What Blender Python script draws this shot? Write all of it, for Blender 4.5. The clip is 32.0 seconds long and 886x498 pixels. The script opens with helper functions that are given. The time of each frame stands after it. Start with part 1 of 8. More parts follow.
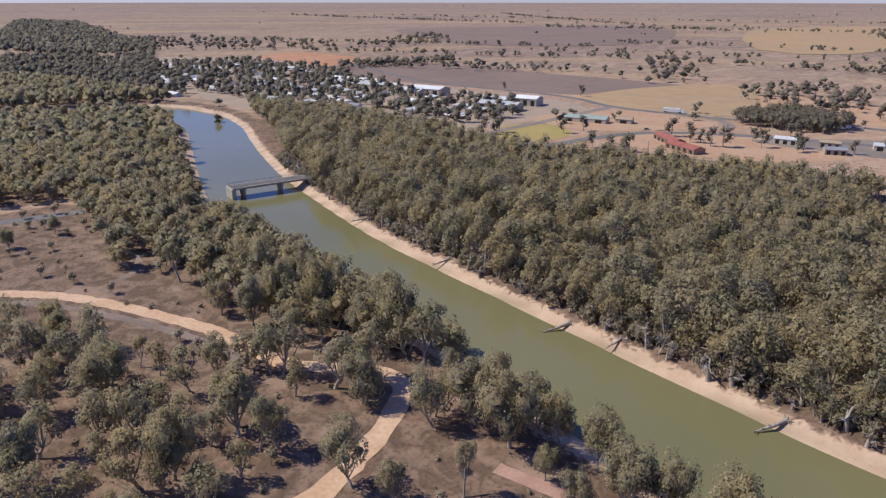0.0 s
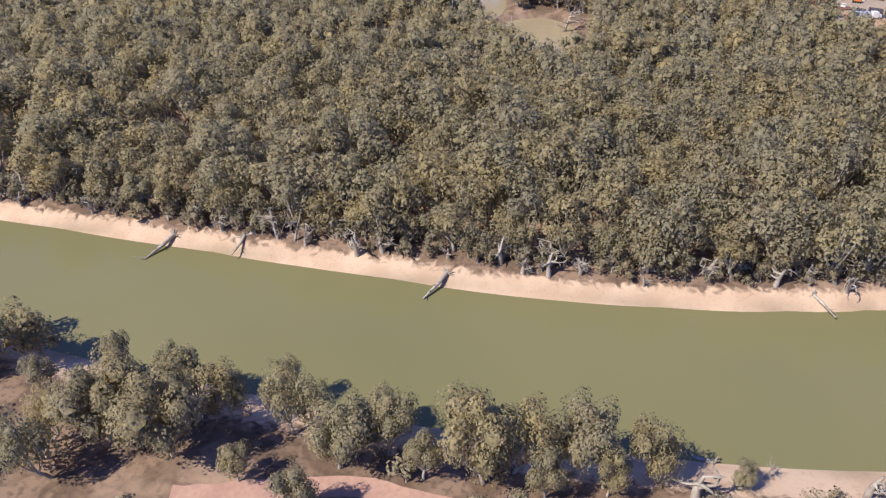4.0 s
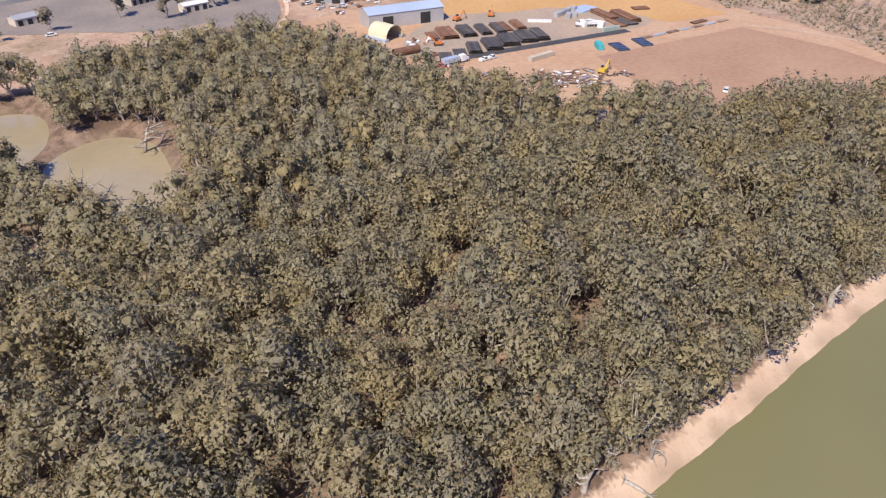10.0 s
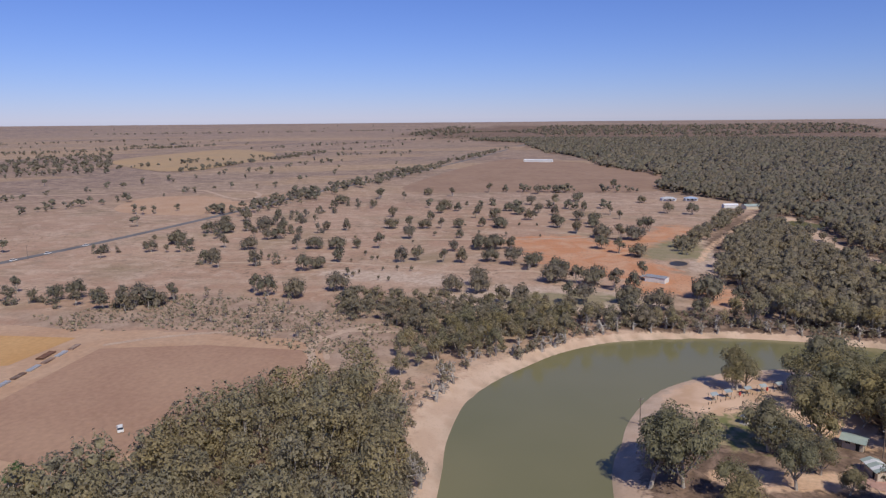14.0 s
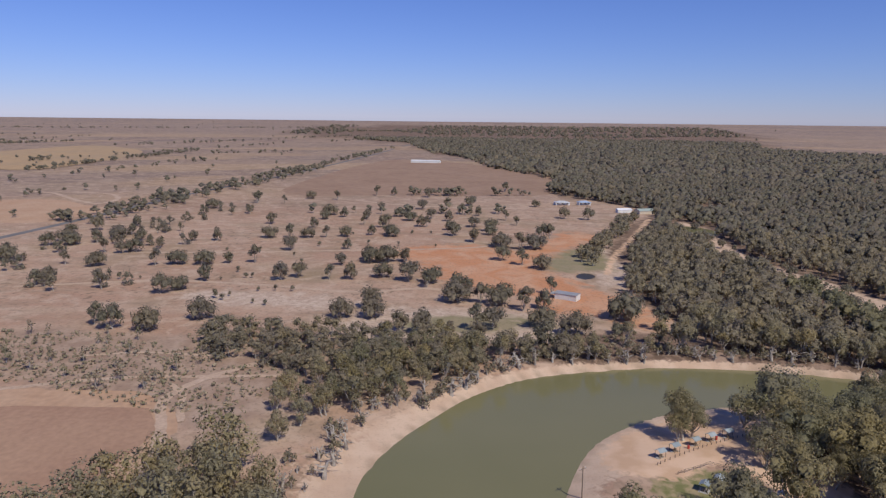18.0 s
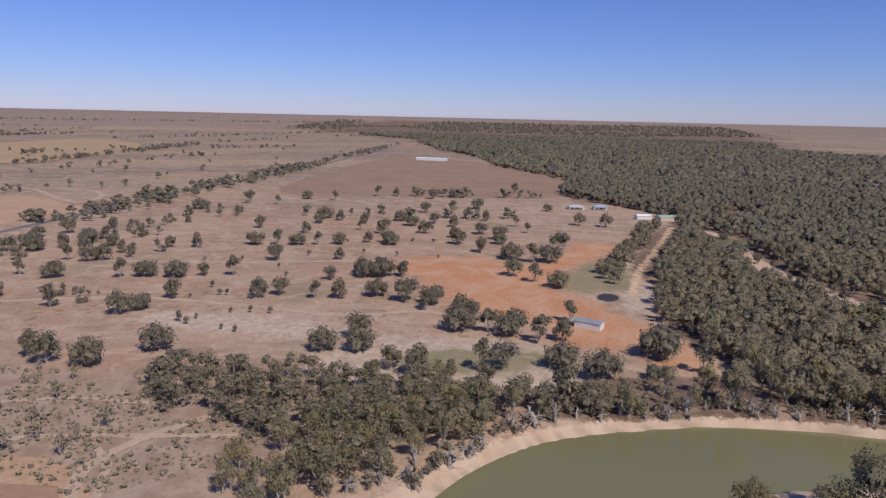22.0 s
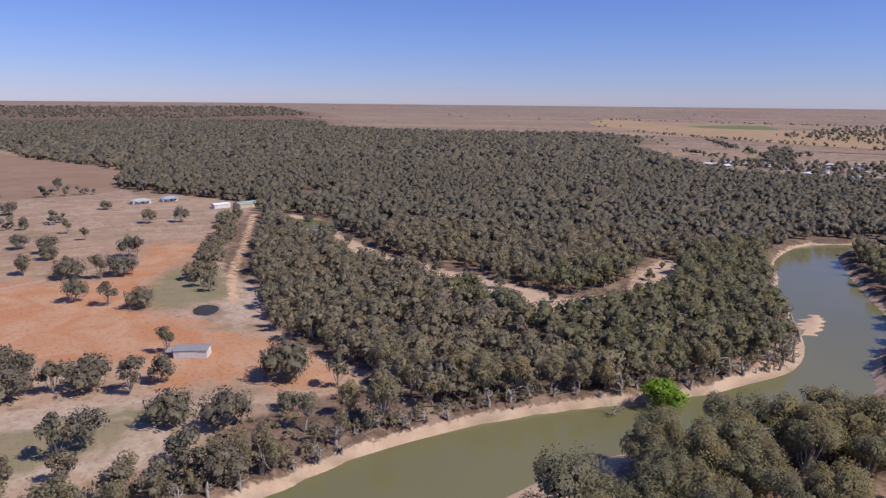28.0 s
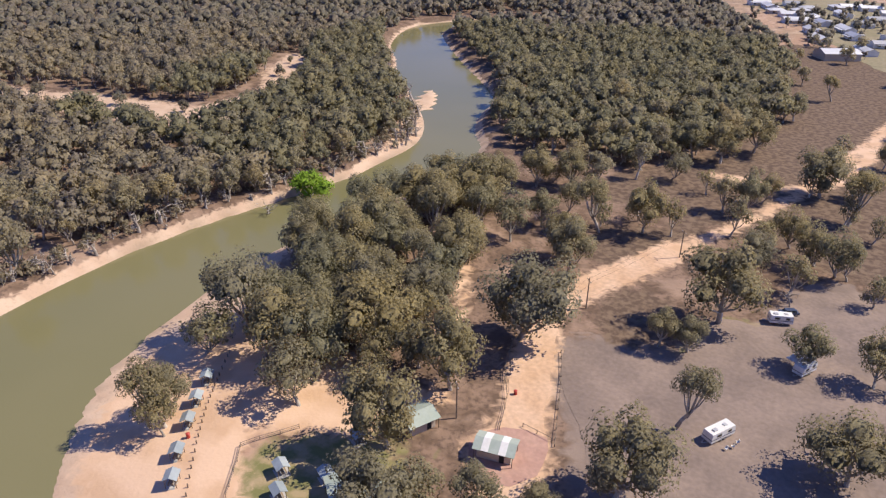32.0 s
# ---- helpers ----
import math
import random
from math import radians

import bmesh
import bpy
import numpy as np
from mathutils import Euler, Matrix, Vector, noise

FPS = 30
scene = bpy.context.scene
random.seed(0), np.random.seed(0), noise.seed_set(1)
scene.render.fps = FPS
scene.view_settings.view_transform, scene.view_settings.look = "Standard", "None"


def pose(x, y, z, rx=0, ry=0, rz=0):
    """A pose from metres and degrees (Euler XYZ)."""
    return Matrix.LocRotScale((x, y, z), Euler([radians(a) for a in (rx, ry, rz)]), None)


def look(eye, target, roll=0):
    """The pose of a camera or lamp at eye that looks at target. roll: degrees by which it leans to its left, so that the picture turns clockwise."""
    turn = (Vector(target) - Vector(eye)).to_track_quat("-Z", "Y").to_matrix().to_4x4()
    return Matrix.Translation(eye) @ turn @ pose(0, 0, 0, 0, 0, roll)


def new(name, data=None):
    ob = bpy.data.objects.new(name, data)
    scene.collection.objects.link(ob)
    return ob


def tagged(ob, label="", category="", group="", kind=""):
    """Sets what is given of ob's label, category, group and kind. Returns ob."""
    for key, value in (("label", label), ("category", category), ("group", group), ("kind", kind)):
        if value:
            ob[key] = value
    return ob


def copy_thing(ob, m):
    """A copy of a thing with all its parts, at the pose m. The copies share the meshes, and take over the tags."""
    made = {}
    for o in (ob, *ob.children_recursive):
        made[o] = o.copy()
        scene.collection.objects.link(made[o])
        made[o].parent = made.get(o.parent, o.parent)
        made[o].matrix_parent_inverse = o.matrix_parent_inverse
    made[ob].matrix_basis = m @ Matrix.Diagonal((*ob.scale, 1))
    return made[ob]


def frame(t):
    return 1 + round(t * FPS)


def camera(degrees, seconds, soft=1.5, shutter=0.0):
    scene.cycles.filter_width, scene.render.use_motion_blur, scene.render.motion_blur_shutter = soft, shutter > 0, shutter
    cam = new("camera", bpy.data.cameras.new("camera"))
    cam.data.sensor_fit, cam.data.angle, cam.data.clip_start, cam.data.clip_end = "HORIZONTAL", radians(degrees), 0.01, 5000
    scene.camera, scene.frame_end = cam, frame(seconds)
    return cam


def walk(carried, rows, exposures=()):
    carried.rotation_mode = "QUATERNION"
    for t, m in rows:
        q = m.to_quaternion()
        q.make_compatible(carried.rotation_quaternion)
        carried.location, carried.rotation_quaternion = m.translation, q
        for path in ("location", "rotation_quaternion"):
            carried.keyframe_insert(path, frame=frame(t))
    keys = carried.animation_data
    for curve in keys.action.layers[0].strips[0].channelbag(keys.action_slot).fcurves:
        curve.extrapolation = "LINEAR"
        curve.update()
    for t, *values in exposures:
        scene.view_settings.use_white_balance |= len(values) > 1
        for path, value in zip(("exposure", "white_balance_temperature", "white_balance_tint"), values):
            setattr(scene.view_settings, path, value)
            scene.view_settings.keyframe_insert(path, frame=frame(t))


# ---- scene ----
cam = camera(64.5, 32.0, soft=1.3)
PATH = [
    (0, (34.73, -62.19, 87.87), (20.73, -49.59, 81.16), 0.04),
    (0.5, (29.96, -59.48, 88.03), (16.76, -46.05, 81.30), -0.08),
    (1, (25.32, -56.23, 88.01), (12.96, -42.02, 81.27), 0.02),
    (1.5, (21.46, -52.70, 88.21), (10.17, -37.63, 81.46), -0.03),
    (2, (17.82, -49.05, 88.46), (8.01, -33.00, 81.67), -0.11),
    (2.5, (14.29, -45.10, 88.45), (6.22, -28.35, 81.08), -0.10),
    (3, (11.08, -40.95, 88.33), (4.71, -24.00, 79.84), -0.20),
    (3.5, (8.12, -36.31, 88.37), (3.53, -19.65, 78.30), -0.26),
    (4, (5.87, -31.36, 88.43), (2.96, -15.25, 76.94), -0.36),
    (4.5, (3.81, -26.49, 88.35), (2.35, -11.09, 75.66), -0.32),
    (6.5, (-0.80, -3.43, 89.16), (-0.41, 11.37, 75.72), 0.35),
    (7, (-0.33, 2.07, 89.19), (-0.08, 16.93, 75.81), 0.16),
    (7.5, (0.02, 7.55, 89.01), (0.31, 22.49, 75.72), 0.05),
    (8, (0.47, 13.52, 89.25), (1.35, 28.44, 75.96), 0.02),
    (8.5, (0.61, 19.27, 89.62), (3.10, 34.01, 76.33), -0.18),
    (9, (0.75, 25.36, 90.12), (4.73, 39.86, 76.94), -0.09),
    (9.5, (1.08, 31.55, 90.64), (6.64, 46.34, 78.38), 0.01),
    (10, (2.50, 37.19, 90.82), (9.68, 52.30, 79.87), -0.09),
    (10.5, (4.29, 42.59, 90.59), (13.30, 57.68, 81.04), -0.40),
    (11, (5.71, 48.26, 90.53), (16.66, 62.74, 82.14), -0.14),
    (11.5, (7.78, 53.66, 90.66), (20.43, 67.35, 83.41), -0.08),
    (12, (10.31, 58.85, 90.69), (24.68, 71.38, 84.67), -0.06),
    (12.5, (13.72, 63.88, 90.88), (29.66, 74.97, 86.10), -0.15),
    (13, (17.58, 68.28, 90.82), (34.81, 77.78, 87.23), -0.26),
    (13.5, (21.93, 72.04, 90.82), (40.14, 79.49, 87.19), -0.42),
    (14, (26.52, 75.92, 90.74), (45.74, 80.07, 87.08), -0.53),
    (14.5, (31.33, 79.44, 90.70), (50.89, 81.43, 87.01), -0.54),
    (15, (36.68, 82.45, 90.93), (56.33, 82.39, 87.22), -0.56),
    (15.5, (42.74, 84.43, 91.32), (62.39, 84.43, 87.62), -0.34),
    (17.5, (69.66, 87.35, 89.99), (89.31, 88.22, 86.32), 0.39),
    (18, (75.85, 87.44, 90.04), (95.49, 88.35, 86.36), 0.61),
    (18.5, (82.10, 87.37, 90.09), (101.73, 88.33, 86.40), 0.78),
    (19, (88.56, 87.29, 89.95), (108.19, 88.28, 86.24), 0.81),
    (19.5, (95.01, 87.36, 90.07), (114.63, 88.38, 86.33), 0.99),
    (20, (101.37, 87.33, 90.20), (120.99, 88.38, 86.45), 1.08),
    (20.5, (107.85, 87.36, 90.32), (127.46, 88.43, 86.57), 1.11),
    (21, (114.24, 87.45, 90.29), (133.85, 88.54, 86.53), 1.10),
    (21.5, (120.81, 87.95, 90.24), (140.42, 89.04, 86.47), 1.26),
    (22, (127.50, 88.04, 90.25), (147.11, 89.13, 86.46), 1.26),
    (22.5, (133.81, 87.98, 90.25), (153.42, 89.08, 86.47), 1.22),
    (23, (139.82, 88.25, 90.26), (159.43, 89.34, 86.47), 1.14),
    (23.5, (146.30, 88.66, 89.89), (165.91, 89.75, 86.11), 1.08),
    (24, (152.77, 88.91, 89.63), (172.38, 90.01, 85.86), 1.04),
    (24.5, (158.92, 89.33, 89.59), (178.52, 90.42, 85.81), 1.08),
    (26.5, (178.43, 86.88, 89.27), (197.61, 82.49, 85.70), 0.76),
    (27, (178.92, 87.54, 89.23), (197.28, 80.45, 85.64), 0.68),
    (27.5, (178.61, 88.14, 89.27), (196.13, 79.26, 85.52), 0.66),
    (28, (178.14, 88.49, 89.33), (194.80, 78.22, 85.20), 0.63),
    (28.5, (177.53, 88.77, 89.37), (193.35, 77.38, 84.89), 0.69),
    (29, (177.31, 88.87, 89.55), (192.18, 76.41, 84.70), 0.75),
    (29.5, (177.16, 89.03, 89.81), (191.00, 75.58, 84.59), 0.83),
    (30, (176.77, 89.27, 90.30), (189.58, 74.97, 84.70), 0.79),
    (30.5, (176.72, 89.59, 90.61), (188.36, 74.46, 84.64), 0.82),
    (31, (176.39, 90.03, 90.40), (186.83, 74.31, 83.77), 0.92),
    (31.5, (176.11, 90.28, 90.64), (185.41, 74.33, 82.96), 0.99),
    (32, (176.12, 90.76, 90.64), (184.46, 75.14, 81.34), 1.18),
]
walk(cam, [(t, look(eye, target, roll)) for t, eye, target, roll in PATH],
     exposures=((0, 0.06, 6250, 9), (1, 0.27, 6300, 9), (2, 0.4, 6300, 9), (4, 0.57, 6350, 10), (7, 0.42, 6450, 12), (9, 0.43, 6450, 12), (10.5, 0.53, 6450, 12), (12, 0.24, 6350, 11),
                (13, -0.12, 6250, 11), (15, -0.27, 6200, 10), (20, -0.27, 6200, 11), (24.5, -0.24, 6250, 12), (28, -0.1, 6250, 13), (30, 0.18, 6300, 13), (32, 0.42, 6650, 13)))

# ---- daylight: a high, slightly warm sun and a clear sky ----
SUN_WAY = Vector((0.72, 0.56, -1.05)).normalized()      # the way the light travels
world = bpy.data.worlds.new("sky")
scene.world = world
world.use_nodes = True
wn = world.node_tree
wn.nodes.clear()
sky = wn.nodes.new("ShaderNodeTexSky")
sky.sky_type, sky.sun_disc = "NISHITA", False
sky.sun_elevation = math.asin(-SUN_WAY.z)
sky.sun_rotation = math.atan2(-SUN_WAY.x, -SUN_WAY.y)
sky.altitude, sky.air_density, sky.dust_density, sky.ozone_density = 90, 1.0, 0.0, 5.0
back = wn.nodes.new("ShaderNodeBackground")
back.inputs["Strength"].default_value = 0.081
wout = wn.nodes.new("ShaderNodeOutputWorld")
tone = wn.nodes.new("ShaderNodeMix")
tone.data_type, tone.blend_type = "RGBA", "MULTIPLY"
tone.inputs[0].default_value = 1.0
tone.inputs[7].default_value = (0.82, 0.875, 1.43, 1)
wn.links.new(sky.outputs[0], tone.inputs[6])
wn.links.new(tone.outputs[2], back.inputs["Color"])
wn.links.new(back.outputs[0], wout.inputs["Surface"])
sun_data = bpy.data.lights.new("sun", "SUN")
sun_data.energy, sun_data.angle, sun_data.color = 4.2, radians(0.53), (1.0, 0.92, 0.77)
sun = new("sun", sun_data)
sun.matrix_world = look((0, 0, 300), Vector((0, 0, 300)) + SUN_WAY)

# ---- materials ----


def node_mat(name):
    m = bpy.data.materials.new(name)
    m.use_nodes = True
    nt = m.node_tree
    nt.nodes.clear()
    out = nt.nodes.new("ShaderNodeOutputMaterial")
    b = nt.nodes.new("ShaderNodeBsdfPrincipled")
    nt.links.new(b.outputs[0], out.inputs["Surface"])
    return m, nt, b


def at_place(nt):
    return nt.nodes.new("ShaderNodeNewGeometry").outputs["Position"]


def noise_fac(nt, scale, lo=0.35, hi=0.65, detail=4.0, vec=None, dist=0.0):
    n = nt.nodes.new("ShaderNodeTexNoise")
    n.inputs["Scale"].default_value, n.inputs["Detail"].default_value = scale, detail
    n.inputs["Distortion"].default_value = dist
    nt.links.new(vec if vec else at_place(nt), n.inputs["Vector"])
    r = nt.nodes.new("ShaderNodeMapRange")
    r.inputs["From Min"].default_value, r.inputs["From Max"].default_value = lo, hi
    nt.links.new(n.outputs["Fac"], r.inputs["Value"])
    return r.outputs[0]


def mix(nt, fac, a, b, how="MIX"):
    n = nt.nodes.new("ShaderNodeMix")
    n.data_type, n.blend_type = "RGBA", how
    for key, v in ((0, fac), (6, a), (7, b)):
        if isinstance(v, (int, float)):
            n.inputs[key].default_value = v
        elif isinstance(v, tuple):
            n.inputs[key].default_value = (*v, 1)
        else:
            nt.links.new(v, n.inputs[key])
    return n.outputs[2]


def attr(nt, name):
    a = nt.nodes.new("ShaderNodeAttribute")
    a.attribute_name = name
    return a.outputs["Fac"]


def calc(nt, how, a, b=0.0):
    n = nt.nodes.new("ShaderNodeMath")
    n.operation = how
    for k, v in ((0, a), (1, b)):
        if isinstance(v, (int, float)):
            n.inputs[k].default_value = v
        else:
            nt.links.new(v, n.inputs[k])
    return n.outputs[0]


def bump(nt, b, fac, strength, distance):
    n = nt.nodes.new("ShaderNodeBump")
    n.inputs["Strength"].default_value, n.inputs["Distance"].default_value = strength, distance
    nt.links.new(fac, n.inputs["Height"])
    nt.links.new(n.outputs[0], b.inputs["Normal"])


def surface(name, a, c, big=0.05, fine=1.5, amount=0.3, rough=0.85, metal=0.0, relief=0.0, vary=0.0, spec=0.3):
    """Two colours mixed by broad patches, with a finer grain over them."""
    m, nt, b = node_mat(name)
    col = mix(nt, noise_fac(nt, big, 0.36, 0.64, 5), a, c)
    grain = noise_fac(nt, fine, 0.3, 0.7, 6)
    col = mix(nt, amount, col, mix(nt, grain, (0.55, 0.54, 0.53), (1.25, 1.24, 1.23)), "MULTIPLY")
    if vary:
        info = nt.nodes.new("ShaderNodeObjectInfo")
        k = calc(nt, "MULTIPLY_ADD", info.outputs["Random"], vary)
        k.node.inputs[2].default_value = 1 - vary / 2
        hs = nt.nodes.new("ShaderNodeHueSaturation")
        nt.links.new(k, hs.inputs["Value"])
        nt.links.new(col, hs.inputs["Color"])
        col = hs.outputs[0]
    nt.links.new(col, b.inputs["Base Color"])
    b.inputs["Roughness"].default_value, b.inputs["Metallic"].default_value = rough, metal
    b.inputs["Specular IOR Level"].default_value = spec
    if relief:
        bump(nt, b, grain, 0.6, relief)
    return m


def foliage(name, cols, glow=0.25):
    """Leaves: four hues picked tree by tree, lighter and darker sprays, light that comes through."""
    m, nt, b = node_mat(name)
    info = nt.nodes.new("ShaderNodeObjectInfo")
    pick = calc(nt, "FRACT", calc(nt, "ADD", info.outputs["Random"], attr(nt, "tint")))
    ramp = nt.nodes.new("ShaderNodeValToRGB")
    nt.links.new(pick, ramp.inputs[0])
    e = ramp.color_ramp.elements
    e[0].position, e[0].color = 0.0, (*cols[0], 1)
    e[1].position, e[1].color = 1.0, (*cols[-1], 1)
    for k, c in enumerate(cols[1:-1], 1):
        s = e.new(k / (len(cols) - 1))
        s.color = (*c, 1)
    isl = nt.nodes.new("ShaderNodeNewGeometry").outputs["Random Per Island"]
    col = mix(nt, 0.75, ramp.outputs[0], mix(nt, isl, (0.77, 0.78, 0.77), (1.24, 1.23, 1.19)), "MULTIPLY")
    col = mix(nt, 0.4, col, mix(nt, noise_fac(nt, 0.35, 0.35, 0.65, 3), (0.72, 0.72, 0.72), (1.28, 1.25, 1.16)), "MULTIPLY")
    grain = noise_fac(nt, 2.6, 0.36, 0.64, 5)
    col = mix(nt, 0.55, col, mix(nt, grain, (0.68, 0.68, 0.68), (1.36, 1.35, 1.31)), "MULTIPLY")
    bump(nt, b, calc(nt, "ADD", grain, calc(nt, "MULTIPLY", noise_fac(nt, 0.9, 0.3, 0.7, 4), 1.2)), 0.4, 0.15)
    nt.links.new(col, b.inputs["Base Color"])
    b.inputs["Roughness"].default_value = 0.6
    b.inputs["Specular IOR Level"].default_value = 0.25
    t = nt.nodes.new("ShaderNodeBsdfTranslucent")
    nt.links.new(col, t.inputs["Color"])
    s = nt.nodes.new("ShaderNodeMixShader")
    s.inputs[0].default_value = glow
    nt.links.new(b.outputs[0], s.inputs[1])
    nt.links.new(t.outputs[0], s.inputs[2])
    out = [n for n in nt.nodes if n.type == "OUTPUT_MATERIAL"][0]
    nt.links.new(s.outputs[0], out.inputs["Surface"])
    return m


GUM_LEAF = foliage("gum_leaf", [(0.385, 0.333, 0.212), (0.35, 0.316, 0.22), (0.41, 0.34, 0.2), (0.335, 0.30, 0.22), (0.415, 0.338, 0.19), (0.365, 0.325, 0.218)], 0.5)
BOX_LEAF = foliage("box_leaf", [(0.232, 0.205, 0.155), (0.21, 0.192, 0.145), (0.258, 0.214, 0.155), (0.222, 0.194, 0.162)], 0.38)
MIXED_LEAF = foliage("mixed_leaf", [(0.305, 0.262, 0.19), (0.278, 0.245, 0.182), (0.328, 0.272, 0.178), (0.288, 0.245, 0.195)], 0.43)
RIVER_LEAF = foliage("river_leaf", [(0.25, 0.228, 0.14), (0.225, 0.212, 0.138), (0.275, 0.242, 0.135), (0.235, 0.21, 0.145)], 0.42)
CAMP_LEAF = foliage("camp_leaf", [(0.295, 0.262, 0.155), (0.255, 0.242, 0.158), (0.33, 0.278, 0.15), (0.262, 0.238, 0.162), (0.345, 0.285, 0.145)], 0.45)
SCRUB_LEAF = foliage("scrub_leaf", [(0.30, 0.235, 0.17), (0.25, 0.21, 0.14), (0.34, 0.28, 0.215), (0.22, 0.20, 0.12)], 0.15)
GARDEN_LEAF = foliage("garden_leaf", [(0.10, 0.16, 0.06), (0.13, 0.17, 0.08), (0.09, 0.13, 0.06)], 0.3)
WILLOW_LEAF = foliage("willow_leaf", [(0.24, 0.38, 0.04), (0.28, 0.42, 0.05)], 0.4)
BARK = surface("gum_bark", (0.27, 0.23, 0.19), (0.52, 0.47, 0.41), 0.5, 3, 0.5, 0.9)
DEADWOOD = surface("grey_deadwood", (0.28, 0.24, 0.205), (0.48, 0.43, 0.375), 0.6, 4, 0.6, 0.9)
SAND_TRACK = surface("sandy_track", (0.58, 0.375, 0.235), (0.66, 0.455, 0.31), 0.12, 0.9, 0.35, 0.95, relief=0.05)
FAINT_TRACK = surface("faint_sandy_track", (0.46, 0.325, 0.23), (0.53, 0.385, 0.28), 0.12, 0.9, 0.35, 0.95)
SAND_PALE = surface("pale_sand", (0.62, 0.42, 0.275), (0.69, 0.495, 0.345), 0.08, 0.7, 0.3, 0.95, relief=0.05)
PINK_TRACK = surface("pinkish_clay_track", (0.42, 0.25, 0.20), (0.48, 0.30, 0.235), 0.2, 1.2, 0.3, 0.95)
GREY_TRACK = surface("grey_gravel", (0.215, 0.165, 0.137), (0.29, 0.22, 0.178), 0.1, 1.0, 0.35, 0.95, relief=0.03)
ASPHALT = surface("worn_asphalt", (0.15, 0.14, 0.135), (0.20, 0.185, 0.175), 0.05, 0.6, 0.3, 0.9)
TOWN_SEAL = surface("pale_town_seal", (0.225, 0.19, 0.165), (0.285, 0.235, 0.20), 0.04, 0.5, 0.3, 0.9)
BLACK_STRIP = surface("dark_rubber_strip", (0.055, 0.055, 0.06), (0.085, 0.083, 0.085), 0.2, 1.0, 0.4, 0.8)
BROWN_FIELD = surface("tilled_brown_clay", (0.36, 0.215, 0.14), (0.41, 0.255, 0.165), 0.03, 0.5, 0.3, 0.95, relief=0.04)
ORANGE_PAD = surface("orange_sand_pad", (0.50, 0.285, 0.115), (0.55, 0.33, 0.145), 0.03, 0.5, 0.25, 0.95)
ORANGE_DIRT = surface("bare_orange_dirt", (0.45, 0.215, 0.115), (0.50, 0.28, 0.165), 0.03, 0.25, 0.45, 0.95)
PEACH_DIRT = surface("peach_yard_dirt", (0.46, 0.285, 0.175), (0.50, 0.33, 0.215), 0.04, 0.4, 0.3, 0.95)
GREY_YARD = surface("grey_yard_gravel", (0.34, 0.275, 0.215), (0.42, 0.31, 0.225), 0.05, 0.6, 0.3, 0.95)
DRY_GRASS = surface("dry_yellow_grass", (0.42, 0.31, 0.12), (0.36, 0.29, 0.10), 0.05, 0.8, 0.3, 0.95)
LAWN = surface("thin_lawn", (0.19, 0.185, 0.075), (0.33, 0.26, 0.14), 0.12, 1.2, 0.4, 0.95)
GREEN_CROP = surface("green_crop", (0.16, 0.18, 0.075), (0.20, 0.21, 0.09), 0.01, 0.1, 0.3, 0.95)
STUBBLE = surface("yellow_stubble", (0.44, 0.295, 0.16), (0.40, 0.28, 0.165), 0.006, 0.06, 0.25, 0.95)
DRY_TURF = surface("dark_dry_turf", (0.17, 0.115, 0.085), (0.23, 0.165, 0.115), 0.12, 1.0, 0.5, 0.95)
PLOUGHED = surface("ploughed_mauve_clay", (0.22, 0.16, 0.13), (0.26, 0.185, 0.145), 0.01, 0.1, 0.3, 0.95)
WEEDS = surface("olive_weeds", (0.25, 0.22, 0.13), (0.30, 0.25, 0.16), 0.05, 0.4, 0.4, 0.95)
RED_FIELD = surface("ploughed_brown_field", (0.30, 0.19, 0.125), (0.345, 0.225, 0.15), 0.02, 0.1, 0.3, 0.95)


